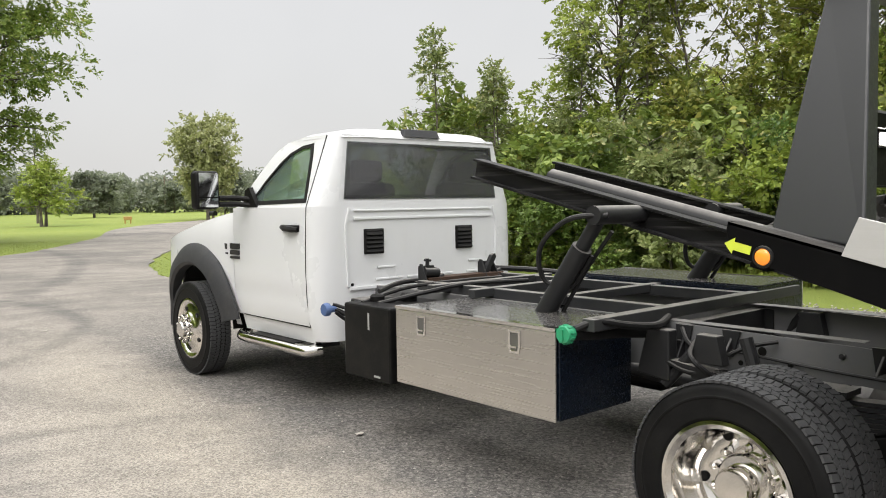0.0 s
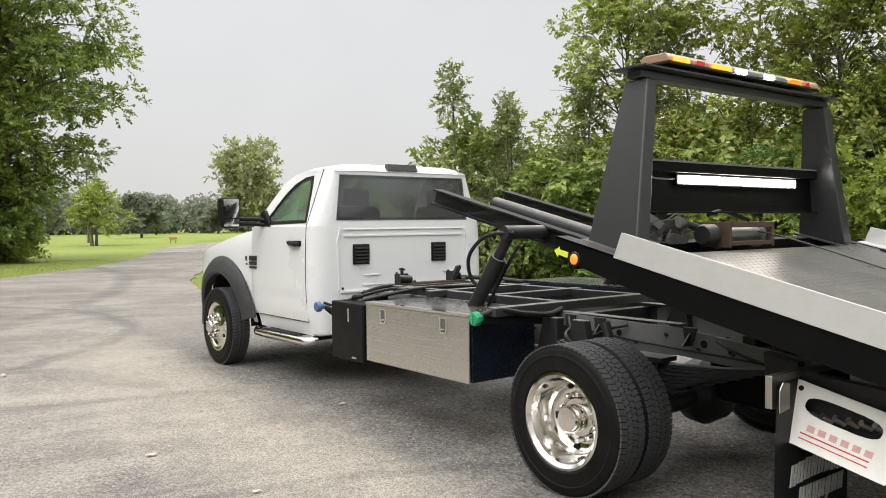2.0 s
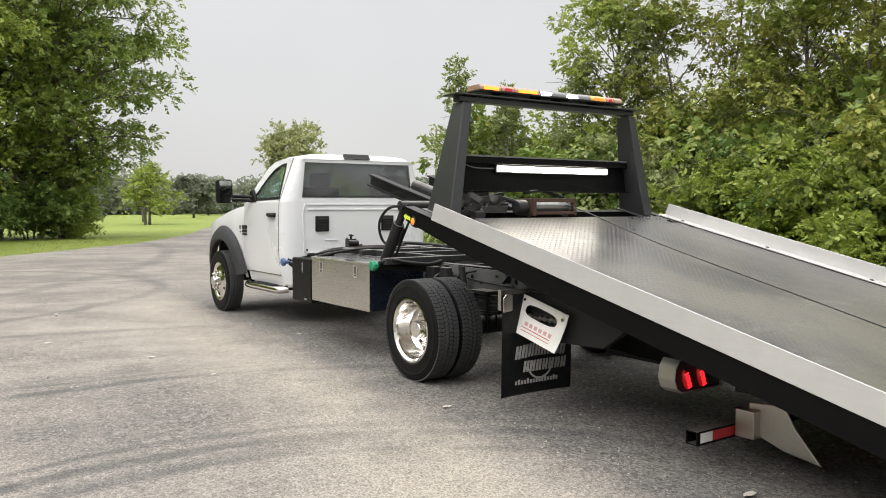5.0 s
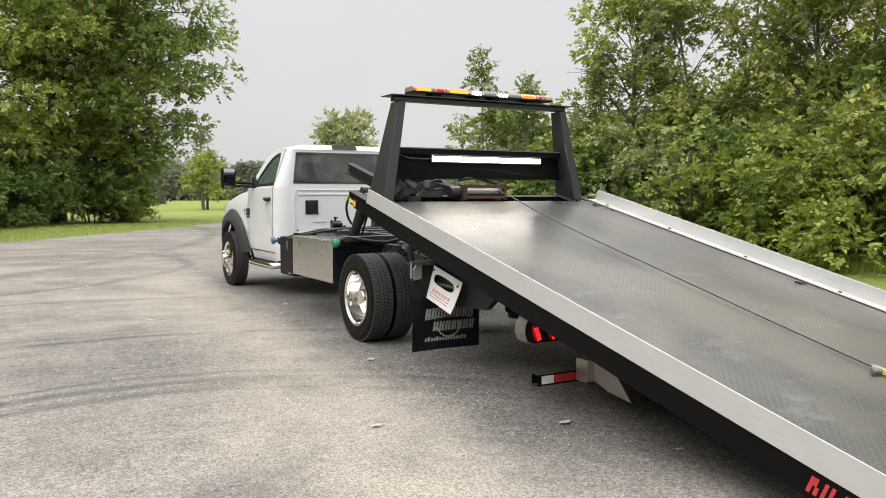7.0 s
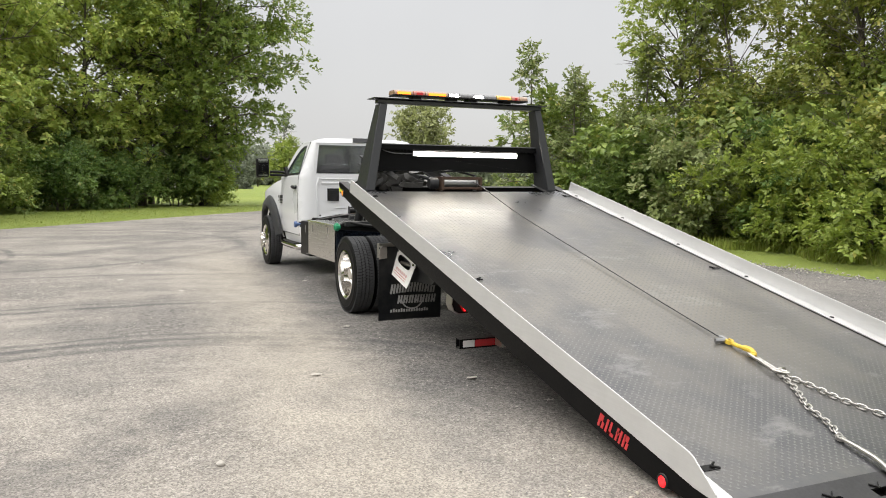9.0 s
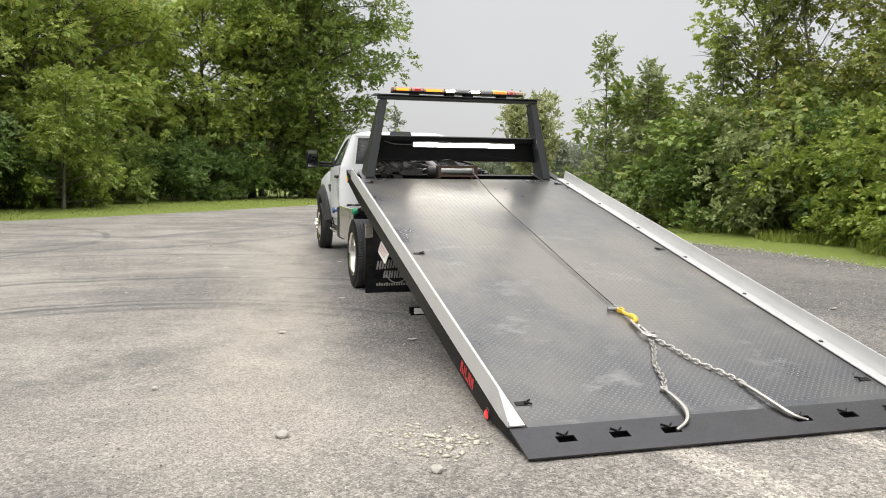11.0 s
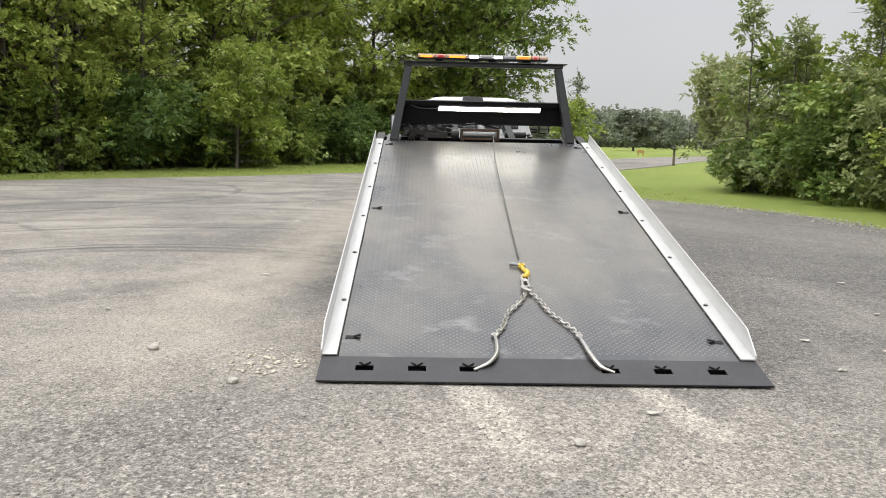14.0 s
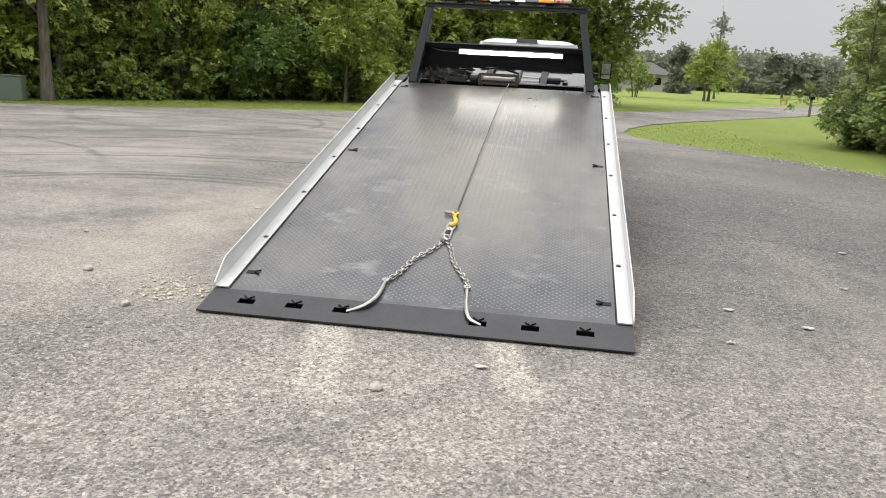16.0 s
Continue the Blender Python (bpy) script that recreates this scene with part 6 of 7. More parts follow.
# mud flaps with hangers
for s in (-1, 1):
    mf = empty("mud_flap", None, truck)
    tagged(mf, "black rubber mud flap with a pale printed mark")
    bm = nb()
    x0, x1 = (-1.22, -0.615) if s < 0 else (0.66, 1.23)
    cols = 7
    rows_ = [0.135, 0.25, 0.4, 0.55, 0.72, 0.80]
    g2 = [[bm.verts.new((x0 + (x1 - x0) * i / cols, 4.452 + 0.018 * math.sin(3.1 * i / cols) + 0.02 * (0.8 - z), z)) for i in range(cols + 1)] for z in rows_]
    for a, b in zip(g2, g2[1:]):
        for k in range(cols):
            bm.faces.new((a[k], a[k + 1], b[k + 1], b[k]))
    geom = bmesh.ops.solidify(bm, geom=bm.faces[:], thickness=0.008)
    flap = part("flap_sheet", bm, M_FLAP, mf, "", True)
    if s < 0:
        bm = nb()
        yf = 4.444

        def bar_(xa, xb, za, zb, sk=0.0):
            plate(bm, [(xa, yf + 0.02 * (0.8 - za), za), (xb, yf + 0.02 * (0.8 - za), za), (xb + sk, yf + 0.02 * (0.8 - zb), zb), (xa + sk, yf + 0.02 * (0.8 - zb), zb)], (0, 0.003, 0))
        for k in range(8):
            xa = -1.115 + 0.055 * k
            z0 = 0.375 + 0.012 * math.sin(math.pi * k / 7)
            bar_(xa, xa + 0.018, z0, z0 + 0.085, 0.014)
            bar_(xa + 0.028, xa + 0.044, z0, z0 + 0.085, 0.014)
            bar_(xa + 0.018, xa + 0.030, z0 + 0.030 + 0.02 * (k % 3), z0 + 0.048 + 0.02 * (k % 3), 0.004)
        for k in range(7):
            xa = -1.045 + 0.054 * k
            bar_(xa, xa + 0.017, 0.285, 0.358, 0.012)
            bar_(xa + 0.026, xa + 0.042, 0.285, 0.358, 0.012)
            bar_(xa + 0.017, xa + 0.028, 0.300 + 0.018 * (k % 3), 0.316 + 0.018 * (k % 3), 0.004)
        for k in range(15):
            bar_(-1.11 + 0.025 * k, -1.094 + 0.025 * k, 0.208, 0.208 + (0.032 if k in (1, 4, 10, 13) else 0.024))
        for k in range(13):
            a0, a1 = radians(190 + 12 * k), radians(202 + 12 * k)
            c0, c1 = (-0.91, 0.33), 0.115
            plate(bm, [(-0.90 + c1 * math.cos(a0), yf + 0.009, 0.345 + c1 * math.sin(a0)), (-0.90 + c1 * math.cos(a1), yf + 0.009, 0.345 + c1 * math.sin(a1)), (-0.90 + (c1 - 0.012) * math.cos(a1), yf + 0.009, 0.345 + (c1 - 0.012) * math.sin(a1)), (-0.90 + (c1 - 0.012) * math.cos(a0), yf + 0.009, 0.345 + (c1 - 0.012) * math.sin(a0))], (0, 0.002, 0))
        part("printed_mark", bm, M_PRINT, flap, "pale print of plain bars")
    bm = nb()
    box(bm, x0, x1, 4.47, 4.50, 0.70, 0.83)
    prism(bm, [(x0 - 0.005, 0.69), (x0 + 0.07, 0.70), (x0 + 0.07, 0.80), (x0 + 0.02, 0.81), (x0 - 0.005, 0.78)], "y", 4.434, 4.440)
    part("flap_hanger", bm, M_GALV if s < 0 else M_FRAME, mf, "bare steel flap hanger", bevel=0.003)
# white enamel plate with an oval slot beside the near flap
bm = nb()
tilt = Matrix.Translation((-1.06, 4.29, 0.632)) @ Matrix.Rotation(radians(13), 4, "X") @ Matrix.Rotation(radians(16), 4, "Y")


def oval(w, h, n=24):
    return [(w * math.copysign(abs(math.cos(2 * math.pi * k / n)) ** 0.55, math.cos(2 * math.pi * k / n)), h * math.copysign(abs(math.sin(2 * math.pi * k / n)) ** 0.75, math.sin(2 * math.pi * k / n))) for k in range(n)]


def rect(w, h, n=24):
    out = []
    for k in range(n):
        c, s_ = math.cos(2 * math.pi * k / n), math.sin(2 * math.pi * k / n)
        q = max(abs(c) / w, abs(s_) / h)
        out.append((c / q, s_ / q))
    return out


outer_, inner_ = rect(0.225, 0.125), [(y, z + 0.045) for y, z in oval(0.15, 0.040)]
ring_face(bm, [tilt @ Vector((0, y, z)) for y, z in outer_], [tilt @ Vector((0, y, z)) for y, z in inner_], (0.004, 0, 0))
ep = part("chain_holder_plate", bm, M_SIGNWHITE, truck, "white plate with an oval slot and red print")
bm = nb()
for z, h in ((-0.072, 0.005), (-0.092, 0.004)):
    plate(bm, [tilt @ Vector((-0.0008, y, zz)) for y, zz in ((-0.14, z), (0.13, z), (0.13, z + h), (-0.14, z + h))], (-0.0008, 0, 0))
part("red_print", bm, M_REDPRINT, ep)
bm = nb()
for k in range(6):
    y = 0.11 - 0.045 * k
    plate(bm, [tilt @ Vector((-0.0008, yy, zz)) for yy, zz in ((y, -0.055), (y - 0.03, -0.055), (y - 0.03, -0.03), (y, -0.03))], (-0.0008, 0, 0))
part("faded_print", bm, M_PINKPRINT, ep)
bm = nb()
prism(bm, [(3.62, 0.66), (3.80, 0.53), (4.5, 0.50), (4.5, 0.82), (3.62, 0.75)], "x", -0.99, -0.94)
part("holder_back", bm, M_FRAME, ep, "dusty black box side behind the plate")
bm = nb()
for k in range(6):
    tube(bm, [(-1.03, 4.42 - k * 0.05, 0.665), (-0.99, 4.40 - k * 0.05, 0.64)], 0.014, 8)
part("stored_chain", bm, M_CHAIN, ep, "", True)
bm = nb()
lathe(bm, [(0, 0.012), (0.012, 0.010), (0.014, 0.0)], 10, tilt @ Matrix.Translation((-0.001, -0.19, 0.085)) @ Matrix.Rotation(radians(-90), 4, "Y"))
part("bolt", bm, M_CHROME, ep, "", True)
bm = nb()
lathe(bm, [(0, 0.002), (0.011, 0.002), (0.011, 0.0)], 10, tilt @ Matrix.Translation((-0.001, 0.185, 0.095)) @ Matrix.Rotation(radians(-90), 4, "Y"))
part("bolt_hole", bm, M_TRIM, ep)

# under-deck gear at the tail: light brackets, outrigger bar, step bracket
for s in (-1, 1):
    tl = empty("tail_lamp_bracket", None, truck)
    tagged(tl, "galvanised bracket with two lit red tail lamps")
    bm = nb()
    xo, xi = (-1.085, -0.69) if s < 0 else (1.20, 0.82)
    c = 0.02 if s < 0 else -0.02
    loop = [(xo + c * 3, 0.385), (xi, 0.385), (xi, 0.565), (xo + c * 2, 0.565), (xo + c * 0.4, 0.52), (xo, 0.46), (xo + c, 0.41)]
    mx, mz = (xo + xi) / 2, 0.475
    small = [(mx + (px - mx) * 0.975, mz + (pz - mz) * 0.945) for px, pz in loop]
    ring_face(bm, [(px, 3.20, pz) for px, pz in loop], [(px, 3.20, pz) for px, pz in small], (0, 0.11, 0))
    part("bracket_rim", bm, M_GALV, tl)
    bm = nb()
    plate(bm, [(px, 3.216, pz) for px, pz in small], (0, 0.006, 0))
    part("bracket_plate", bm, M_FRAME, tl)
    for x in ((-0.985, -0.865) if s < 0 else (1.10, 0.98)):
        bm = nb()
        m = Matrix.Translation((x, 3.212, 0.452)) @ Matrix.Rotation(radians(90), 4, "X")
        vs = lathe(bm, [(0, 0.020), (0.028, 0.018), (0.038, 0.008), (0.04, 0)], 18, Matrix.Identity(4))
        bmesh.ops.transform(bm, matrix=m @ Matrix.Rotation(radians(20), 4, "Z") @ Matrix.Diagonal((0.62, 1.45, 1, 1)), verts=vs)
        lamp = part("tail_lamp", bm, M_RED, tl, "red oval tail lamp with lit stripes", True)
        bm = nb()
        for k in range(6):
            box(bm, -0.013, 0.013, -0.0415 + 0.015 * k, -0.0345 + 0.015 * k, 0.016, 0.0225, m @ Matrix.Rotation(radians(20), 4, "Z"))
        part("lit_stripes", bm, M_RED_LED, lamp)
ob_ = empty("outrigger_bar", None, truck)
tagged(ob_, "black square bar with red and white reflective tape")
bm = nb()
ring_face(bm, [(-1.08, 3.06, 0.150), (-1.08, 3.13, 0.150), (-1.08, 3.13, 0.222), (-1.08, 3.06, 0.222)], [(-1.08, 3.067, 0.157), (-1.08, 3.123, 0.157), (-1.08, 3.123, 0.215), (-1.08, 3.067, 0.215)], (2.3, 0, 0))
part("square_tube", bm, M_BLACK, ob_)
for xa, xb, mat in ((-1.055, -0.96, M_SIGNWHITE), (-0.955, -0.70, M_REDPRINT)):
    bm = nb()
    box(bm, xa, xb, 3.0575, 3.059, 0.162, 0.212)
    part("reflective_tape", bm, mat, ob_)
bm = nb()
prism(bm, [(2.60, 0.105), (2.80, 0.13), (2.98, 0.19), (3.0, 0.34), (2.80, 0.36), (2.74, 0.26)], "x", -0.745, -0.733)
box(bm, -0.80, -0.70, 2.93, 3.04, 0.165, 0.31)
part("bare_bracket", bm, M_GALV, ob_, "bare steel bracket", bevel=0.005)
bm = nb()
prism(bm, [(3.25, 0.37), (4.25, 0.42), (4.25, 0.60), (3.7, 0.56), (3.25, 0.46)], "x", -0.52, 0.66)
part("wheel_lift", bm, M_BLACK, truck, "black folded wheel lift under the bed", bevel=0.02)
bm = nb()
box(bm, -0.55, 0.65, 3.14, 3.22, 0.33, 0.43)
box(bm, -0.45, -0.38, 3.10, 4.3, 0.37, 0.45)
box(bm, 0.50, 0.57, 3.10, 4.3, 0.37, 0.45)
part("tail_cross_frame", bm, M_FRAME, truck, bevel=0.006)

# -- winch cable, hook and chain bridle lying on the deck --
def on_deck(x, u, h=0.0):
    return BED @ Vector((x, u, h))


cable = tagged(empty("winch_cable"), "thin dark steel winch cable lying along the deck", "cable")
bm = nb()
tube(bm, curve_pts([(0.13, 5.36, 1.38), on_deck(0.115, 5.25, 0.075), on_deck(0.075, 4.4, 0.040), on_deck(0.055, 3.2, 0.028), on_deck(0.042, 2.3, 0.018), on_deck(0.036, 1.62, 0.016)], 8), 0.0048, 7)
part("wire_rope", bm, M_FRAME, cable, "", True)
bridle = tagged(empty("chain_bridle"), "galvanised chain bridle with two long J hooks on the deck", "chain")


def link_mesh(bm, p, q, w, r, turn):
    """One oval chain link between two points."""
    p, q = Vector(p), Vector(q)
    d = (q - p)
    L = d.length
    d.normalize()
    up = (BED.to_3x3() @ Vector((0, 0, 1))).normalized()
    side = d.cross(up).normalized()
    nrm = side.cross(d)
    a = side * math.cos(turn) + nrm * math.sin(turn)
    pts = []
    for k in range(13):
        t = 2 * math.pi * k / 12
        pts.append((p + q) / 2 + d * ((L / 2 + r * 1.2) * math.copysign(abs(math.cos(t)) ** 0.7, math.cos(t))) + a * (w * math.copysign(abs(math.sin(t)) ** 0.8, math.sin(t))))
    tube(bm, pts, r, 6, False)


def chain(a, b, n, w=0.014, r=0.0048):
    for k in range(n):
        t0, t1 = k / n, (k + 1) / n
        sag = lambda t: Vector((0.012 * math.sin(9 * t), 0.006 * math.sin(14 * t), 0))
        bm = nb()
        link_mesh(bm, Vector(a).lerp(Vector(b), t0) + sag(t0), Vector(a).lerp(Vector(b), t1) + sag(t1), w, r, 0.55 if k % 2 else -0.65)
        part("chain_link", bm, M_CHAIN, bridle, "", True)


bm = nb()
hk = [on_deck(0.040, 1.57, 0.02), on_deck(0.042, 1.51, 0.025), on_deck(0.060, 1.46, 0.03), on_deck(0.062, 1.42, 0.03), on_deck(0.042, 1.385, 0.025), on_deck(0.018, 1.40, 0.022)]
tube(bm, curve_pts(hk, 5), [0.013] * 8 + [0.018] * 12 + [0.012] * 6, 9)
lathe(bm, [(0.012, -0.012), (0.026, -0.012), (0.026, 0.012), (0.012, 0.012)], 14, Matrix.Translation(on_deck(0.038, 1.585, 0.022)) @ Matrix.Rotation(TH, 4, "X"), True)
part("tow_hook", bm, M_YELLOW, cable, "yellow painted tow hook", True)
bm = nb()
tube(bm, [on_deck(0.030, 1.66, 0.018), on_deck(0.036, 1.60, 0.022)], 0.016, 8)
part("hook_shackle", bm, M_CAST, cable, "", True)
bm = nb()
tube(bm, [on_deck(-0.045, 1.62, 0.02), on_deck(0.03, 1.605, 0.02)], 0.014, 8)
part("shackle_pin", bm, M_CAST, cable, "", True)
for p, q in (((0.040, 1.41), (0.034, 1.32)), ((0.034, 1.33), (0.026, 1.17))):
    bm = nb()
    link_mesh(bm, on_deck(*p, 0.02), on_deck(*q, 0.02), 0.024, 0.009, 0.25)
    part("master_link", bm, M_CHAIN, bridle, "large bare steel master link", True)
top = on_deck(0.026, 1.165, 0.014)
JL = (on_deck(-0.240, 0.515, 0.014), on_deck(-0.238, 0.41, 0.020), on_deck(-0.247, 0.285, 0.022), on_deck(-0.295, 0.185, 0.016), on_deck(-0.385, 0.130, 0.0))
JR = (on_deck(0.266, 0.515, 0.014), on_deck(0.275, 0.42, 0.020), on_deck(0.292, 0.27, 0.022), on_deck(0.325, 0.155, 0.016), on_deck(0.395, 0.12, 0.0))
for k in range(4):
    bm = nb()
    link_mesh(bm, on_deck(0.0 + 0.02 * k, 1.20 - 0.012 * k, 0.03), on_deck(0.05 - 0.01 * k, 1.13 + 0.01 * k, 0.034), 0.016, 0.006, 0.4 * k)
    part("chain_link", bm, M_CHAIN, bridle, "", True)
chain(top, JL[0], 19)
chain(top, JR[0], 19)
for J in (JL, JR):
    bm = nb()
    pts = curve_pts(J, 6)
    n = len(pts)
    tube(bm, pts, [0.009 + 0.005 * math.sin(math.pi * min(1, k / n * 1.1)) for k in range(n)], 9)
    lathe(bm, [(0.009, -0.008), (0.022, -0.008), (0.022, 0.008), (0.009, 0.008)], 14, Matrix.Translation(J[0]) @ Matrix.Rotation(TH, 4, "X"), True)
    part("j_hook", bm, M_CHAIN, bridle, "long bare steel J hook", True)

# -- heap of straps and chains beside the winch --
straps = tagged(empty("strap_heap"), "heap of dark tie-down straps and binders behind the deck", "straps")
srng = random.Random(9)
for k in range(26):
    bm = nb()
    c = Vector((srng.uniform(-0.92, -0.42), srng.uniform(5.38, 5.62), 1.33 + 0.2 * srng.random() * (1 - k / 60)))
    pts = [c + Vector((srng.uniform(-0.16, 0.16), srng.uniform(-0.08, 0.08), srng.uniform(-0.05, 0.06))) for _ in range(4)]
    cp = curve_pts(pts, 5)
    w = srng.uniform(0.018, 0.03)
    prev = None
    for i, p in enumerate(cp):
        d = (cp[min(i + 1, len(cp) - 1)] - cp[max(i - 1, 0)]).normalized()
        sd = d.cross(Vector((0.2, 0.9, 0.4))).normalized() * w
        nn = sd.cross(d).normalized() * 0.004
        ring_ = [bm.verts.new(q) for q in (p - sd - nn, p + sd - nn, p + sd + nn, p - sd + nn)]
        if prev:
            for a in range(4):
                bm.faces.new((prev[a], prev[(a + 1) % 4], ring_[(a + 1) % 4], ring_[a]))
        prev = ring_
    part("strap", bm, M_STRAP if k % 4 else M_CAST, straps)

# ---- the woods ----
t_big = tree("broadleaf_tree", 11, 15.0, 4.7, 0.6, 100000, 0.105, M_LEAF, "tall dense green broadleaf tree at the road verge", "high", 1, 72, 0.30, 0.50, reach=(0.7, 1.0))
t_tall = tree("broadleaf_tree", 12, 11.0, 3.0, 1.2, 19000, 0.110, M_LEAF_HIGH, "tall green broadleaf tree at the wood's edge", "round", 1, 44, 0.18, 0.36)
t_olive = tree("broadleaf_tree", 13, 8.8, 2.5, 0.9, 24000, 0.066, M_LEAF_OLIVE, "olive green broadleaf tree in the wood", "slim", 2, 46, 0.11, 0.26)
t_green = tree("broadleaf_tree", 19, 8.6, 2.4, 0.9, 24000, 0.066, M_LEAF_BRIGHT, "green feathery broadleaf tree in the wood", "slim", 1, 48, 0.12, 0.26)
t_bush = tree("bush", 14, 3.4, 1.9, 0.15, 15000, 0.068, M_LEAF_BRIGHT, "dense leafy green bush at the wood's edge", "bush", 4, 32, 0.07, 0.28, "bush")
t_bushd = tree("bush", 15, 3.0, 2.0, 0.1, 19000, 0.072, M_LEAF_DEEP, "dense dark green bush at the wood's edge", "bush", 4, 32, 0.07, 0.28, "bush")
t_slim = tree("young_tree", 16, 5.3, 1.75, 0.4, 5000, 0.058, M_LEAF_PALE, "slender young tree with sparse pale leaves", "cone", 1, 44, 0.05, 0.17, clump=10)
t_pale = tree("bush", 17, 3.2, 1.6, 0.15, 11000, 0.072, M_LEAF_PALE, "pale green leafy bush at the wood's edge", "bush", 3, 30, 0.06, 0.26, "bush")
t_thin = tree("woodland_tree", 18, 10.0, 2.1, 3.0, 8000, 0.125, M_LEAF_HIGH, "thin-stemmed woodland tree with a high open crown", "round", 1, 30, 0.12, 0.38)
t_stem = tree("woodland_tree", 28, 11.5, 2.3, 2.6, 11000, 0.10, M_LEAF_HIGH, "tall pale-stemmed woodland tree with bare lower trunk", "round", 1, 30, 0.17, 0.38)
t_front = tree("broadleaf_tree", 30, 5.6, 2.3, 0.3, 17000, 0.085, M_LEAF_BRIGHT, "full light green tree at the front of the wood", "bush", 2, 40, 0.10, 0.30)
t_back = tree("woodland_tree", 20, 10.0, 3.0, 0.4, 9000, 0.17, M_LEAF_HIGH, "leafy tree deep in the wood", "round", 1, 34, 0.15, 0.50, clump=9)
t_backb = tree("bush", 25, 3.4, 2.2, 0.1, 9000, 0.115, M_LEAF, "green leafy bush deep in the wood", "bush", 3, 28, 0.07, 0.34, "bush", clump=10)

prng = random.Random(5)
# right-hand wood: a front of bushes, then taller trees
RIGHT_FRONT = [(8.5, 17.9), (9.2, 16.0), (9.6, 14.4), (10.0, 12.9), (10.3, 11.4), (10.4, 9.8), (10.5, 8.2), (10.6, 6.6), (10.8, 5.0), (11.0, 3.2), (11.2, 1.4), (11.4, -0.6), (11.8, -3), (12.2, -6)]
for i, (x, y) in enumerate(RIGHT_FRONT):
    src = (t_bushd, t_bush, t_bushd, t_pale, t_bush)[i % 5] if y > 5.5 else t_backb
    size = 0.54 if i < 2 else prng.uniform(0.75, 1.0)
    put(src, x + prng.uniform(-0.2, 0.5), y + prng.uniform(-0.4, 0.4), prng.uniform(0, 360), size, group="bushes at the wood's edge")
for i in range(13):
    y = 18.6 - i * 1.9
    put(t_backb, 12.4 + prng.uniform(-0.6, 0.9) + (0 if y < 14 else -1.6), y, prng.uniform(0, 360), prng.uniform(0.9, 1.2), group="bushes at the wood's edge")
for x, y, s in ((8.5, 18.4, 1.08), (9.2, 17.2, 0.92), (9.7, 17.6, 0.90), (10.7, 16.0, 1.10), (11.4, 14.6, 1.2), (9.9, 15.8, 0.7)):
    put(t_slim, x, y, prng.uniform(0, 360), s, group="young trees")
RIGHT_TALL = [(11.9, 15.2), (12.4, 13.2), (12.9, 11.2), (12.6, 9.4), (13.4, 7.6), (12.9, 5.8), (13.8, 3.8), (13.8, 1.6), (14.4, -0.8), (15, -3.4)]
for i, (x, y) in enumerate(RIGHT_TALL):
    put((t_green, t_olive, t_green, t_olive, t_olive)[i % 5] if y > 5 else t_back, x + prng.uniform(-0.4, 0.4), y + prng.uniform(-0.4, 0.4), prng.uniform(0, 360), prng.uniform(0.85, 1.08), group="trees of the roadside wood")
for i in range(11):
    put((t_back, t_thin, t_back)[i % 3], 16.3 + prng.uniform(-0.8, 1.6), 16.5 - i * 2.2, prng.uniform(0, 360), prng.uniform(0.45, 0.62), group="trees of the roadside wood")
for i in range(9):
    put(t_back, 20.5 + prng.uniform(-1, 2), 18 - i * 2.9, prng.uniform(0, 360), prng.uniform(0.4, 0.55), group="trees of the roadside wood")

# left-hand wood beyond the far verge
put(t_big, 2.1, 41.4, 40, 1.0)
LEFT_EDGE = [(-1.8, 38.8), (-4.6, 36.2), (-7.0, 33.4), (-8.9, 30.6), (-10.4, 27.8), (-11.8, 25.2), (-13.4, 22.6), (-15.0, 20.2), (-17.0, 17.8), (-19.2, 15.6), (-21.6, 13.4), (-24.5, 11.0), (-27.5, 8.4), (-31, 5.6)]
for i, (x, y) in enumerate(LEFT_EDGE):
    src = (t_bushd, t_bushd, t_backb, t_backb)[i % 4] if i < 9 else t_backb
    put(src, x, y, prng.uniform(0, 360), prng.uniform(0.75, 1.25) if y > 24 else prng.uniform(0.7, 1.0), group="bushes of the far wood")
    src = (t_tall, t_thin, t_tall, t_stem)[(i + i // 4) % 4] if i < 9 else t_back
    put(src, x - 2.0 + prng.uniform(-0.6, 0.6), y + 2.0 + prng.uniform(-0.6, 0.6), prng.uniform(0, 360), prng.uniform(0.95, 1.2), group="trees of the far wood")
    put((t_back, t_back, t_thin)[i % 3], x - 4.6 + prng.uniform(-0.8, 0.8), y + 4.6 + prng.uniform(-0.8, 0.8), prng.uniform(0, 360), prng.uniform(1.0, 1.3), group="trees of the far wood")
    put(t_backb, x - 3.2, y + 2.6, prng.uniform(0, 360), prng.uniform(1.2, 1.6), group="bushes of the far wood")
    if i % 2:
        put(t_back, x - 8.0 + prng.uniform(-1, 1), y + 8.0, prng.uniform(0, 360), prng.uniform(0.7, 0.95), group="trees of the far wood")
for x, y, s in ((-14.3, 17.6, 1.0), (-15.0, 19.3, 0.75), (-13.9, 21.8, 0.7), (-12.9, 22.9, 0.9), (-11.2, 26.2, 0.8)):
    put(t_stem, x, y, prng.uniform(0, 360), s, group="stems at the wood's edge")
for x, y, s in ((-8.2, 27.8, 0.95), (-12.4, 24.6, 0.8), (-15.9, 19.9, 1.0), (-17.6, 18.2, 1.25), (-19.6, 16.4, 1.1), (-22.0, 14.4, 1.3), (-24.8, 12.2, 1.2)):
    put(t_front, x, y, prng.uniform(0, 360), s, group="trees of the far wood")
put(t_tall, -1.0, 41.5, 70, 1.1, group="trees of the far wood")
put(t_back, -0.4, 44.5, 200, 1.1, group="trees of the far wood")
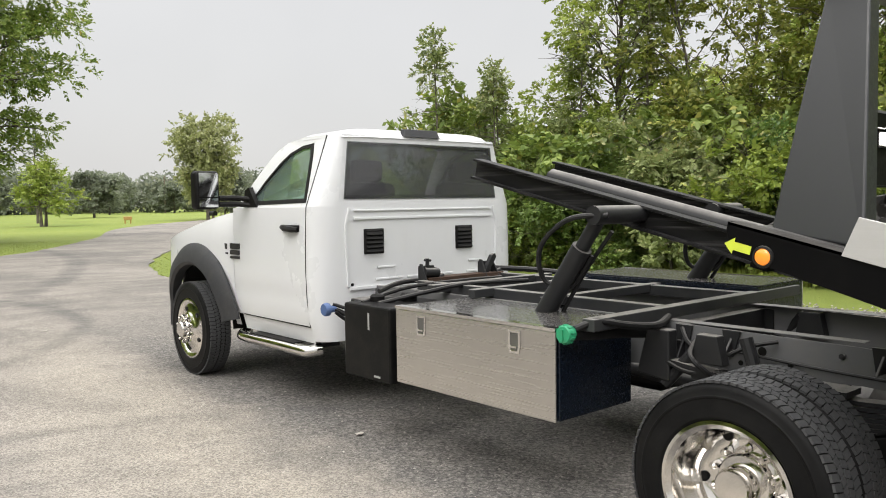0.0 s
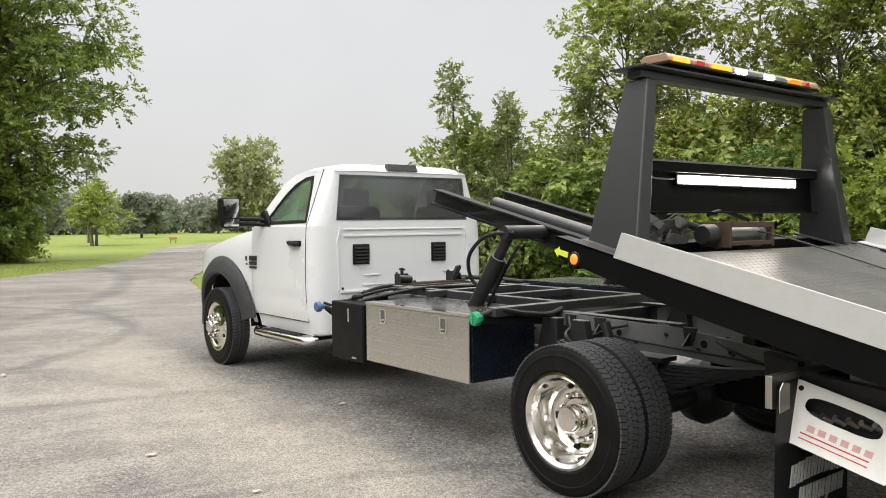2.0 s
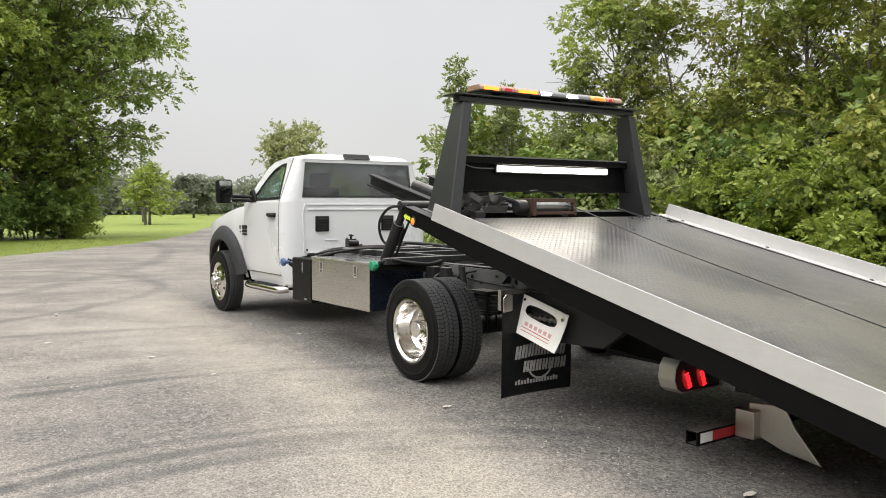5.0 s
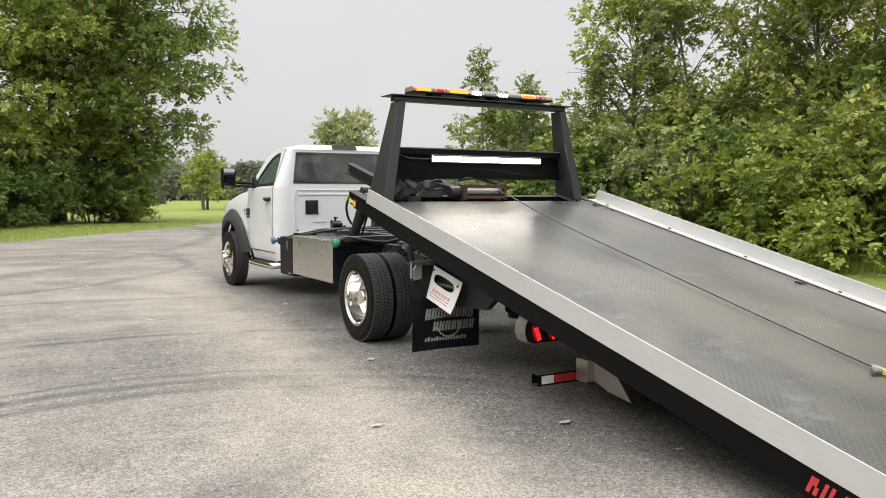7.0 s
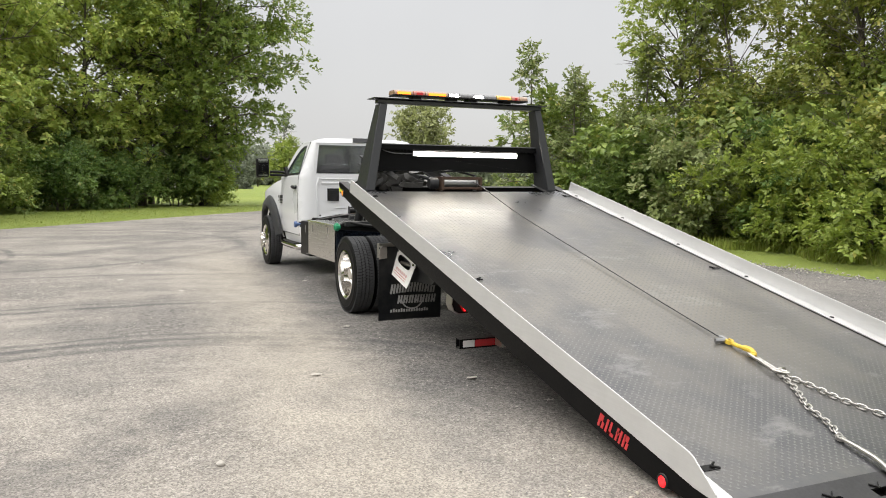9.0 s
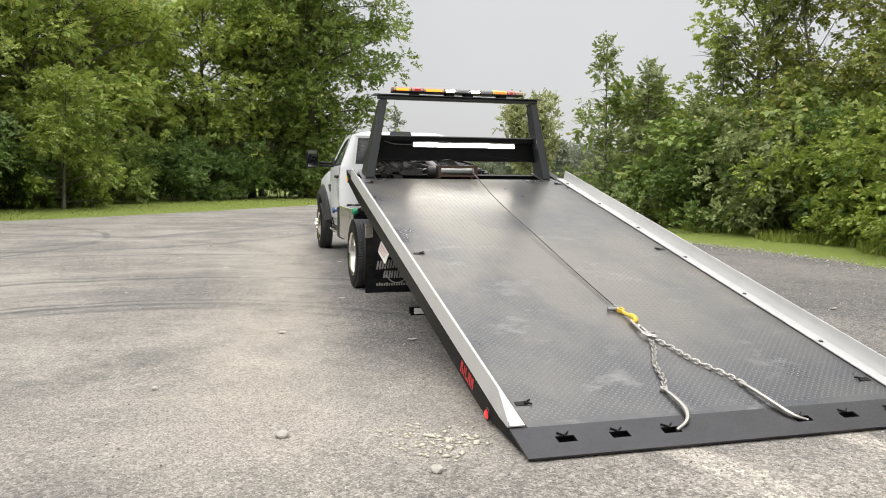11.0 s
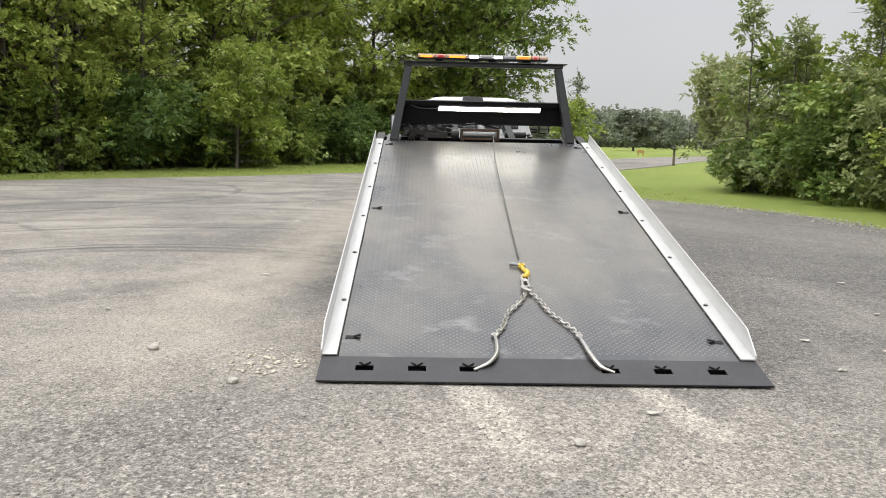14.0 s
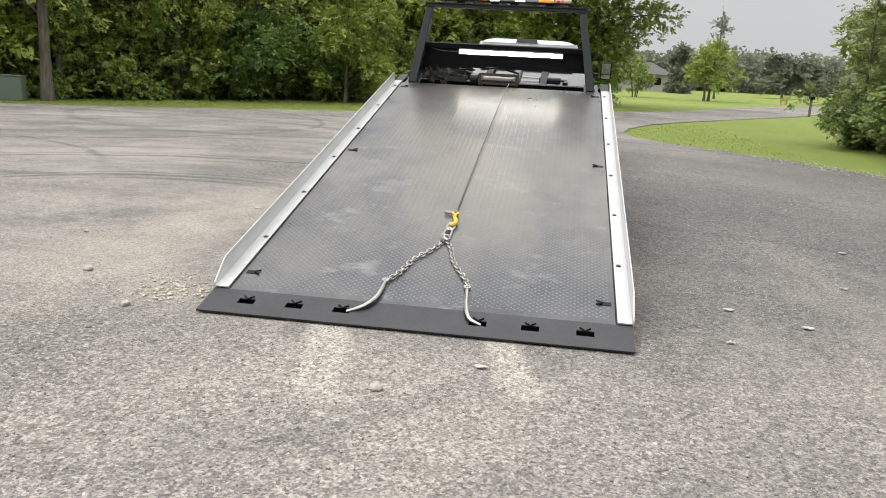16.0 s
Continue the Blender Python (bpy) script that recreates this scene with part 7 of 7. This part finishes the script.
put(t_bushd, 0.6, 41.4, 20, 1.0, group="bushes of the far wood")
put(t_bush, 2.5, 41.0, 120, 0.55, group="bushes of the far wood")

# lawn trees and the far distance
t_brown = tree("woodland_tree", 29, 3.4, 0.9, 1.9, 800, 0.11, M_LEAF_BROWN, "withered brown tree among the green ones", "round", 1, 14, 0.06, 0.3)
t_lawn = tree("lawn_tree", 21, 5.8, 2.3, 1.75, 8000, 0.115, M_LEAF_BRIGHT, "small lawn tree with full green crown and two stems", "cone", 2, 36, 0.18, 0.30, clump=10)
t_airy = tree("larch_tree", 22, 9.0, 2.4, 2.0, 1500, 0.15, M_NEEDLE, "thin airy larch with grey-green needles", "cone", 1, 26, 0.12, 0.30, clump=5)
t_round = tree("far_tree", 23, 9.5, 3.7, 1.6, 15000, 0.22, M_LEAF_MEADOW, "round full tree far across the lawn", "round", 1, 56, 0.22, 0.55, reach=(0.85, 1.0), clump=12)
t_dark = tree("far_tree", 26, 9.5, 4.4, 0.8, 9000, 0.30, M_LEAF_HAZED, "round hazy green tree far across the lawn", "round", 1, 40, 0.22, 0.6)
t_shrub = tree("lawn_shrub", 27, 4.0, 2.0, 0.8, 6000, 0.12, M_LEAF, "small many-stemmed tree on the lawn", "round", 4, 24, 0.12, 0.3)
t_spruce = tree("spruce_tree", 24, 8.0, 2.2, 0.3, 6000, 0.22, M_NEEDLE, "dark green spruce beside the house", "cone", 1, 44, 0.14, 0.28)
put(t_brown, -11.9, 27.9, 10, 1.0)
put(t_lawn, 13.4, 71.5, 15, 1.0)
put(t_airy, 16.5, 86.0, 0, 1.0, sz=1.12)
put(t_round, 31.2, 81.0, 50, 0.80, sz=1.04)
put(t_dark, 36.4, 88.0, 10, 0.62, sz=0.60, group="far trees")
for x, y, s, tall in ((46.0, 156.0, 0.8, 0.66), (62.0, 165.0, 0.8, 0.66), (27.0, 156.0, 0.62, 0.62), (31.5, 118.0, 0.74, 0.64)):
    put(t_dark, x, y, prng.uniform(0, 360), s, group="far trees", sz=tall)
put(t_shrub, 7.0, 72.0, 20, 0.9)
put(t_spruce, 16.6, 117.0, 0, 1.0)
for ob in (t_big, t_tall, t_olive, t_green, t_back, t_backb, t_bush, t_bushd, t_slim, t_pale, t_thin, t_brown, t_lawn, t_airy, t_round, t_spruce, t_dark, t_shrub, t_stem, t_front):
    drop_thing(ob)

# far belt of woods all round
rng = np.random.default_rng(77)
cs, ss = [], []
for k in range(330):
    ahead_ = k < 210
    a = rng.uniform(0.75, 1.75) if ahead_ else rng.uniform(1.75, 7.03)
    d = rng.uniform(170, 215)
    h = rng.uniform(6.5, 10.5)
    w = rng.uniform(3.0, 5.5)
    n = 520 if ahead_ else 200
    ball = rng.normal(size=(n, 3))
    ball /= np.linalg.norm(ball, axis=1)[:, None]
    ball *= rng.uniform(0.55, 1.05, n)[:, None]
    cs.append(np.array([d * math.cos(a), d * math.sin(a) + 20, h * 0.5]) + ball * np.array([w, w, h * 0.52]))
    ss.append(rng.uniform(0.42, 0.85, n) * (1.0 if ahead_ else 1.8))
lv, lf = leaves_at(np.vstack(cs), np.hstack(ss), rng)
tagged(mesh_np("far_woods", lv, lf, M_LEAF_HAZED), "hazy green belt of woods on the horizon", "woods", kind="stuff")

# grass blades and weeds along the verges
gr = np.random.default_rng(31)
gp, gs = [], []
px = gr.uniform(5.0, 13.0, 60000)
py = gr.uniform(-4.0, 20.0, 60000)
for x, y in zip(px, py):
    if not inside(x, y) and x > 9.0 + 0.4 * math.sin(y * 2.1) and gr.uniform() < np.interp(y, (15.0, 19.0), (1.0, 0.4)):
        gp.append((x, y))
for x, y in zip(gr.uniform(-16, 6, 26000), gr.uniform(14, 42, 26000)):
    if not inside(x, y) and y < 19 + 1.35 * (x + 12) + 9:
        gp.append((x, y))
gp = np.array(gp)
n = len(gp)
h = gr.uniform(0.012, 0.045, n) * np.where((gp[:, 0] > 8.5) & (gp[:, 1] < 20), 6.0, 1.0)
a = gr.uniform(0, 2 * math.pi, n)
w = 0.010 + 0.010 * gr.uniform(0, 1, n)
v = np.empty((n, 3, 3))
v[:, 0] = np.c_[gp[:, 0] - np.cos(a) * w, gp[:, 1] - np.sin(a) * w, np.full(n, -0.03)]
v[:, 1] = np.c_[gp[:, 0] + np.cos(a) * w, gp[:, 1] + np.sin(a) * w, np.full(n, -0.03)]
v[:, 2] = np.c_[gp[:, 0] + gr.normal(size=n) * 0.03, gp[:, 1] + gr.normal(size=n) * 0.03, h - 0.03]
tagged(mesh_np("verge_grass", v.reshape(-1, 3), np.arange(n * 3).reshape(n, 3), M_BLADE), "short green grass along the pavement's edge", "grass", kind="stuff")

# ---- loose stones, leaves and the small things of the place ----
sr = np.random.default_rng(41)
sv, sf = [], []
n_st = 15000
sx = np.concatenate([sr.uniform(-6.0, 5.5, n_st // 2), sr.normal(0.3, 2.2, n_st - n_st // 2)])
sy = np.concatenate([sr.uniform(-4.0, 13.0, n_st // 2), sr.normal(-1.2, 1.3, n_st - n_st // 2)])
size = sr.uniform(0.0035, 0.009, n_st) * np.where(sr.uniform(size=n_st) > 0.992, 1.7, 1.0)
# pale stones along the pavement's edge on the wood side
eg = np.array([(x, y) for x, y in outline if 3 < x < 8 and -1 < y < 15])
pk = sr.integers(0, len(eg), 1500)
sx = np.concatenate([sx, eg[pk, 0] + sr.normal(-0.12, 0.22, 1500)])
sy = np.concatenate([sy, eg[pk, 1] + sr.uniform(-0.5, 0.5, 1500)])
size = np.concatenate([size, sr.uniform(0.008, 0.028, 1500)])
ok = ~((np.abs(sx) < 1.27) & (sy > -0.02) & (sy < 0.7))
sx, sy, size = sx[ok], sy[ok], size[ok]
n = len(sx)
base_ = np.array([(1, 0, 0), (0, 1, 0), (-1, 0, 0), (0, -1, 0), (0, 0, 0.8), (0, 0, -0.5)], float)
rot = sr.uniform(0, 2 * math.pi, n)
vv = np.repeat(base_[None], n, 0) * sr.uniform(0.6, 1.35, (n, 6, 1)) * size[:, None, None]
cr, sn = np.cos(rot)[:, None], np.sin(rot)[:, None]
vx = vv[:, :, 0] * cr - vv[:, :, 1] * sn * 0.7
vy = vv[:, :, 0] * sn + vv[:, :, 1] * cr * 0.7
vv = np.stack([vx + sx[:, None], vy + sy[:, None], vv[:, :, 2] + (0.25 * size + np.array([lift(q) for q in sy]))[:, None]], -1)
fb = np.array([(0, 1, 4), (1, 2, 4), (2, 3, 4), (3, 0, 4), (1, 0, 5), (2, 1, 5), (3, 2, 5), (0, 3, 5)])
ff = (fb[None] + (np.arange(n) * 6)[:, None, None]).reshape(-1, 3)


def stone_mat():
    a = Mat("loose_gravel", (0.4, 0.37, 0.33), 0.9)
    isl = a.t.nodes.new("ShaderNodeNewGeometry").outputs["Random Per Island"]
    a.color(a.ramp(isl, (0.0, (0.20, 0.192, 0.18)), (0.45, (0.33, 0.31, 0.275)), (0.85, (0.38, 0.355, 0.31)), (1.0, (0.50, 0.47, 0.42))))
    return a.m


M_STONE = stone_mat()
tagged(mesh_np("loose_gravel", vv.reshape(-1, 3), ff, M_STONE), "loose pale gravel scattered over the asphalt", "gravel", kind="stuff")

# pale chips of broken stone spilled beside the tail plate
M_CHIP = paint("pale_stone_chips", (0.52, 0.48, 0.39), 0.9, 0.0, 0.4, 30.0, (0.36, 0.33, 0.28))
n = 170
ox, oy = sr.normal(-1.58, 0.20, n), sr.normal(0.40, 0.17, n)
cs_ = sr.uniform(0.006, 0.022, n) * np.exp(-((ox + 1.58) ** 2 + (oy - 0.40) ** 2) * 3)
ok = ox < -1.29
ox, oy, cs_ = ox[ok], oy[ok], cs_[ok]
n = len(ox)
cv = base_[None] * sr.uniform(0.5, 1.5, (n, 6, 1)) * cs_[:, None, None] * np.array([1.25, 0.8, 0.6])
tw_ = sr.uniform(0, 2 * math.pi, n)[:, None]
cv = np.stack([cv[:, :, 0] * np.cos(tw_) - cv[:, :, 1] * np.sin(tw_) + ox[:, None], cv[:, :, 0] * np.sin(tw_) + cv[:, :, 1] * np.cos(tw_) + oy[:, None], cv[:, :, 2] + 0.2 * cs_[:, None]], -1)
tagged(mesh_np("stone_chips", cv.reshape(-1, 3), (fb[None] + (np.arange(n) * 6)[:, None, None]).reshape(-1, 3), M_CHIP), "small spill of pale stone chips beside the tail plate", "gravel", kind="stuff")

# single pale stones and withered leaves that lie about
M_LITTER = paint("withered_leaf", (0.46, 0.43, 0.38), 0.8, 0.0, 0.3, 40.0)
M_PEBBLE = paint("pale_stone", (0.40, 0.375, 0.335), 0.85, 0.0, 0.4, 40.0)
lr = random.Random(3)
LITTER = [(-0.95, 8.18), (-1.41, 4.80), (-2.56, 7.74), (-2.35, 6.70), (-0.93, 2.05), (-1.24, 14.05), (-1.15, 2.71), (-2.13, 3.18), (0.455, -0.425), (1.80, 0.36), (1.92, 1.05), (2.34, 0.79), (2.9, 1.9), (3.3, 3.2), (-3.2, 9.1)]
for x, y in LITTER:
    bm = nb()
    L = lr.uniform(0.025, 0.042)
    tw = lr.uniform(0, 6.28)
    out = []
    for k in range(10):
        t = 2 * math.pi * k / 10
        rr = L * (1 + 0.35 * math.sin(5 * t + tw))
        out.append((x + rr * math.cos(t + tw), y + 0.55 * rr * math.sin(t + tw), lift(y) + 0.006 + 0.010 * abs(math.sin(2 * t + tw))))
    plate(bm, out, (0, 0, 0.0025))
    tagged(part("fallen_leaf", bm, M_LITTER), "pale withered leaf lying on the asphalt", "leaf", "fallen leaves")
for x, y, r in ((-2.315, 0.64, 0.035), (-1.677, 0.0, 0.03), (0.02, -0.82, 0.03), (-2.8, 11.3, 0.03), (-1.0, 5.9, 0.02), (-3.0, 1.7, 0.022), (3.6, 1.4, 0.03)):
    bm = nb()
    bmesh.ops.create_icosphere(bm, subdivisions=2, radius=r)
    for v in bm.verts:
        v.co *= 1 + 0.35 * noise.noise(v.co * 40 + Vector((x, y, 0)))
        v.co.z *= 0.6
        v.co += Vector((x, y, lift(y) + r * 0.45))
    tagged(part("stone", bm, M_PEBBLE), "pale loose stone on the asphalt", "stone", "loose stones")

# mailbox on its post
M_WOODPOST = paint("weathered_post", (0.16, 0.13, 0.10), 0.85, 0.0, 0.4, 12.0)
mb = tagged(empty("mailbox", Matrix.Translation((14.2, 43.0, -0.03))), "dark mailbox on a wooden post beside the road", "mailbox")
bm = nb()
box(bm, -0.06, 0.06, -0.06, 0.06, 0, 0.95)
part("post", bm, M_WOODPOST, mb, bevel=0.008)
bm = nb()
prism(bm, [(-0.12, 0.95), (0.12, 0.95), (0.12, 1.10), (0.08, 1.17), (0.0, 1.19), (-0.08, 1.17), (-0.12, 1.10)], "y", -0.26, 0.26)
part("box", bm, M_TRIM, mb, bevel=0.01)

# orange marker block at the road's edge
mk = tagged(empty("road_marker", Matrix.Translation((20.6, 73.8, -0.03))), "low ochre marker box on short legs at the verge", "marker")
M_ORANGE = paint("ochre_paint", (0.46, 0.27, 0.09), 0.5, 0.0, 0.15, 6.0)
bm = nb()
box(bm, -0.32, 0.32, -0.15, 0.15, 0.32, 0.62)
part("box", bm, M_ORANGE, mk, bevel=0.02)
bm = nb()
box(bm, -0.28, -0.20, -0.05, 0.05, 0, 0.33)
part("leg", bm, M_ORANGE, mk)
bm = nb()
box(bm, 0.20, 0.28, -0.05, 0.05, 0, 0.33)
part("leg", bm, M_ORANGE, mk)

# utility cabinet and white marker boards by the far verge
M_CABINET = paint("grey_green_cabinet", (0.13, 0.16, 0.13), 0.55, 0.0, 0.2, 6.0)
uc = tagged(empty("utility_cabinet", Matrix.Translation((-14.95, 17.0, -0.03)) @ Matrix.Rotation(radians(20), 4, "Z") @ Matrix.Diagonal((0.72, 0.72, 0.95, 1))), "low grey-green utility cabinet at the verge", "cabinet")
bm = nb()
box(bm, -0.42, 0.42, -0.35, 0.35, 0, 0.72)
part("body", bm, M_CABINET, uc, bevel=0.03)
bm = nb()
box(bm, -0.45, 0.45, -0.38, 0.38, 0.72, 0.76)
part("lid", bm, M_CABINET, uc, bevel=0.01)
for i, (x, y) in enumerate(((-15.45, 16.45), (-15.85, 16.2))):
    bm = nb()
    box(bm, x - 0.14, x + 0.14, y - 0.03, y + 0.03, -0.03, 0.72)
    tagged(part("marker_board", bm, M_SIGNWHITE, bevel=0.02), "white upright marker board beside the utility cabinet", "marker", "marker boards")

# house beyond the lawn
M_WALL = paint("pale_siding", (0.34, 0.325, 0.29), 0.8, 0.0, 0.15, 2.0)
M_ROOF = paint("grey_shingle", (0.10, 0.095, 0.09), 0.9, 0.0, 0.3, 5.0)
hs = tagged(empty("house", Matrix.Translation((15.5, 124.0, -0.03)) @ Matrix.Rotation(radians(-12), 4, "Z")), "low pale house with a grey hip roof beyond the lawn", "house")
bm = nb()
box(bm, -9, 0.4, 0, 8, 0, 2.6)
part("wall", bm, M_WALL, hs)
bm = nb()
vs = [bm.verts.new(p) for p in ((-9.5, -0.5, 2.6), (0.9, -0.5, 2.6), (0.9, 8.5, 2.6), (-9.5, 8.5, 2.6), (-6.0, 4, 4.4), (-2.4, 4, 4.4))]
for f in ((0, 1, 5, 4), (1, 2, 5), (2, 3, 4, 5), (3, 0, 4), (3, 2, 1, 0)):
    bm.faces.new([vs[i] for i in f])
part("roof", bm, M_ROOF, hs)
for x in (-7.5, -4.2, -1.4):
    bm = nb()
    box(bm, x, x + 1.0, -0.03, 0.02, 1.0, 2.1)
    part("window", bm, M_TRIM, hs, "dark window", bevel=0.01)

# utility pole far along the road
up_ = tagged(empty("utility_pole", Matrix.Translation((60.1, 165.0, 0))), "thin wooden utility pole far along the road", "pole")
bm = nb()
tube(bm, [(0, 0, -0.05), (0, 0, 7.5)], [0.16, 0.10], 8)
part("shaft", bm, M_WOODPOST, up_)
bm = nb()
box(bm, -1.0, 1.0, -0.06, 0.06, 6.7, 6.85)
part("crossarm", bm, M_WOODPOST, up_)
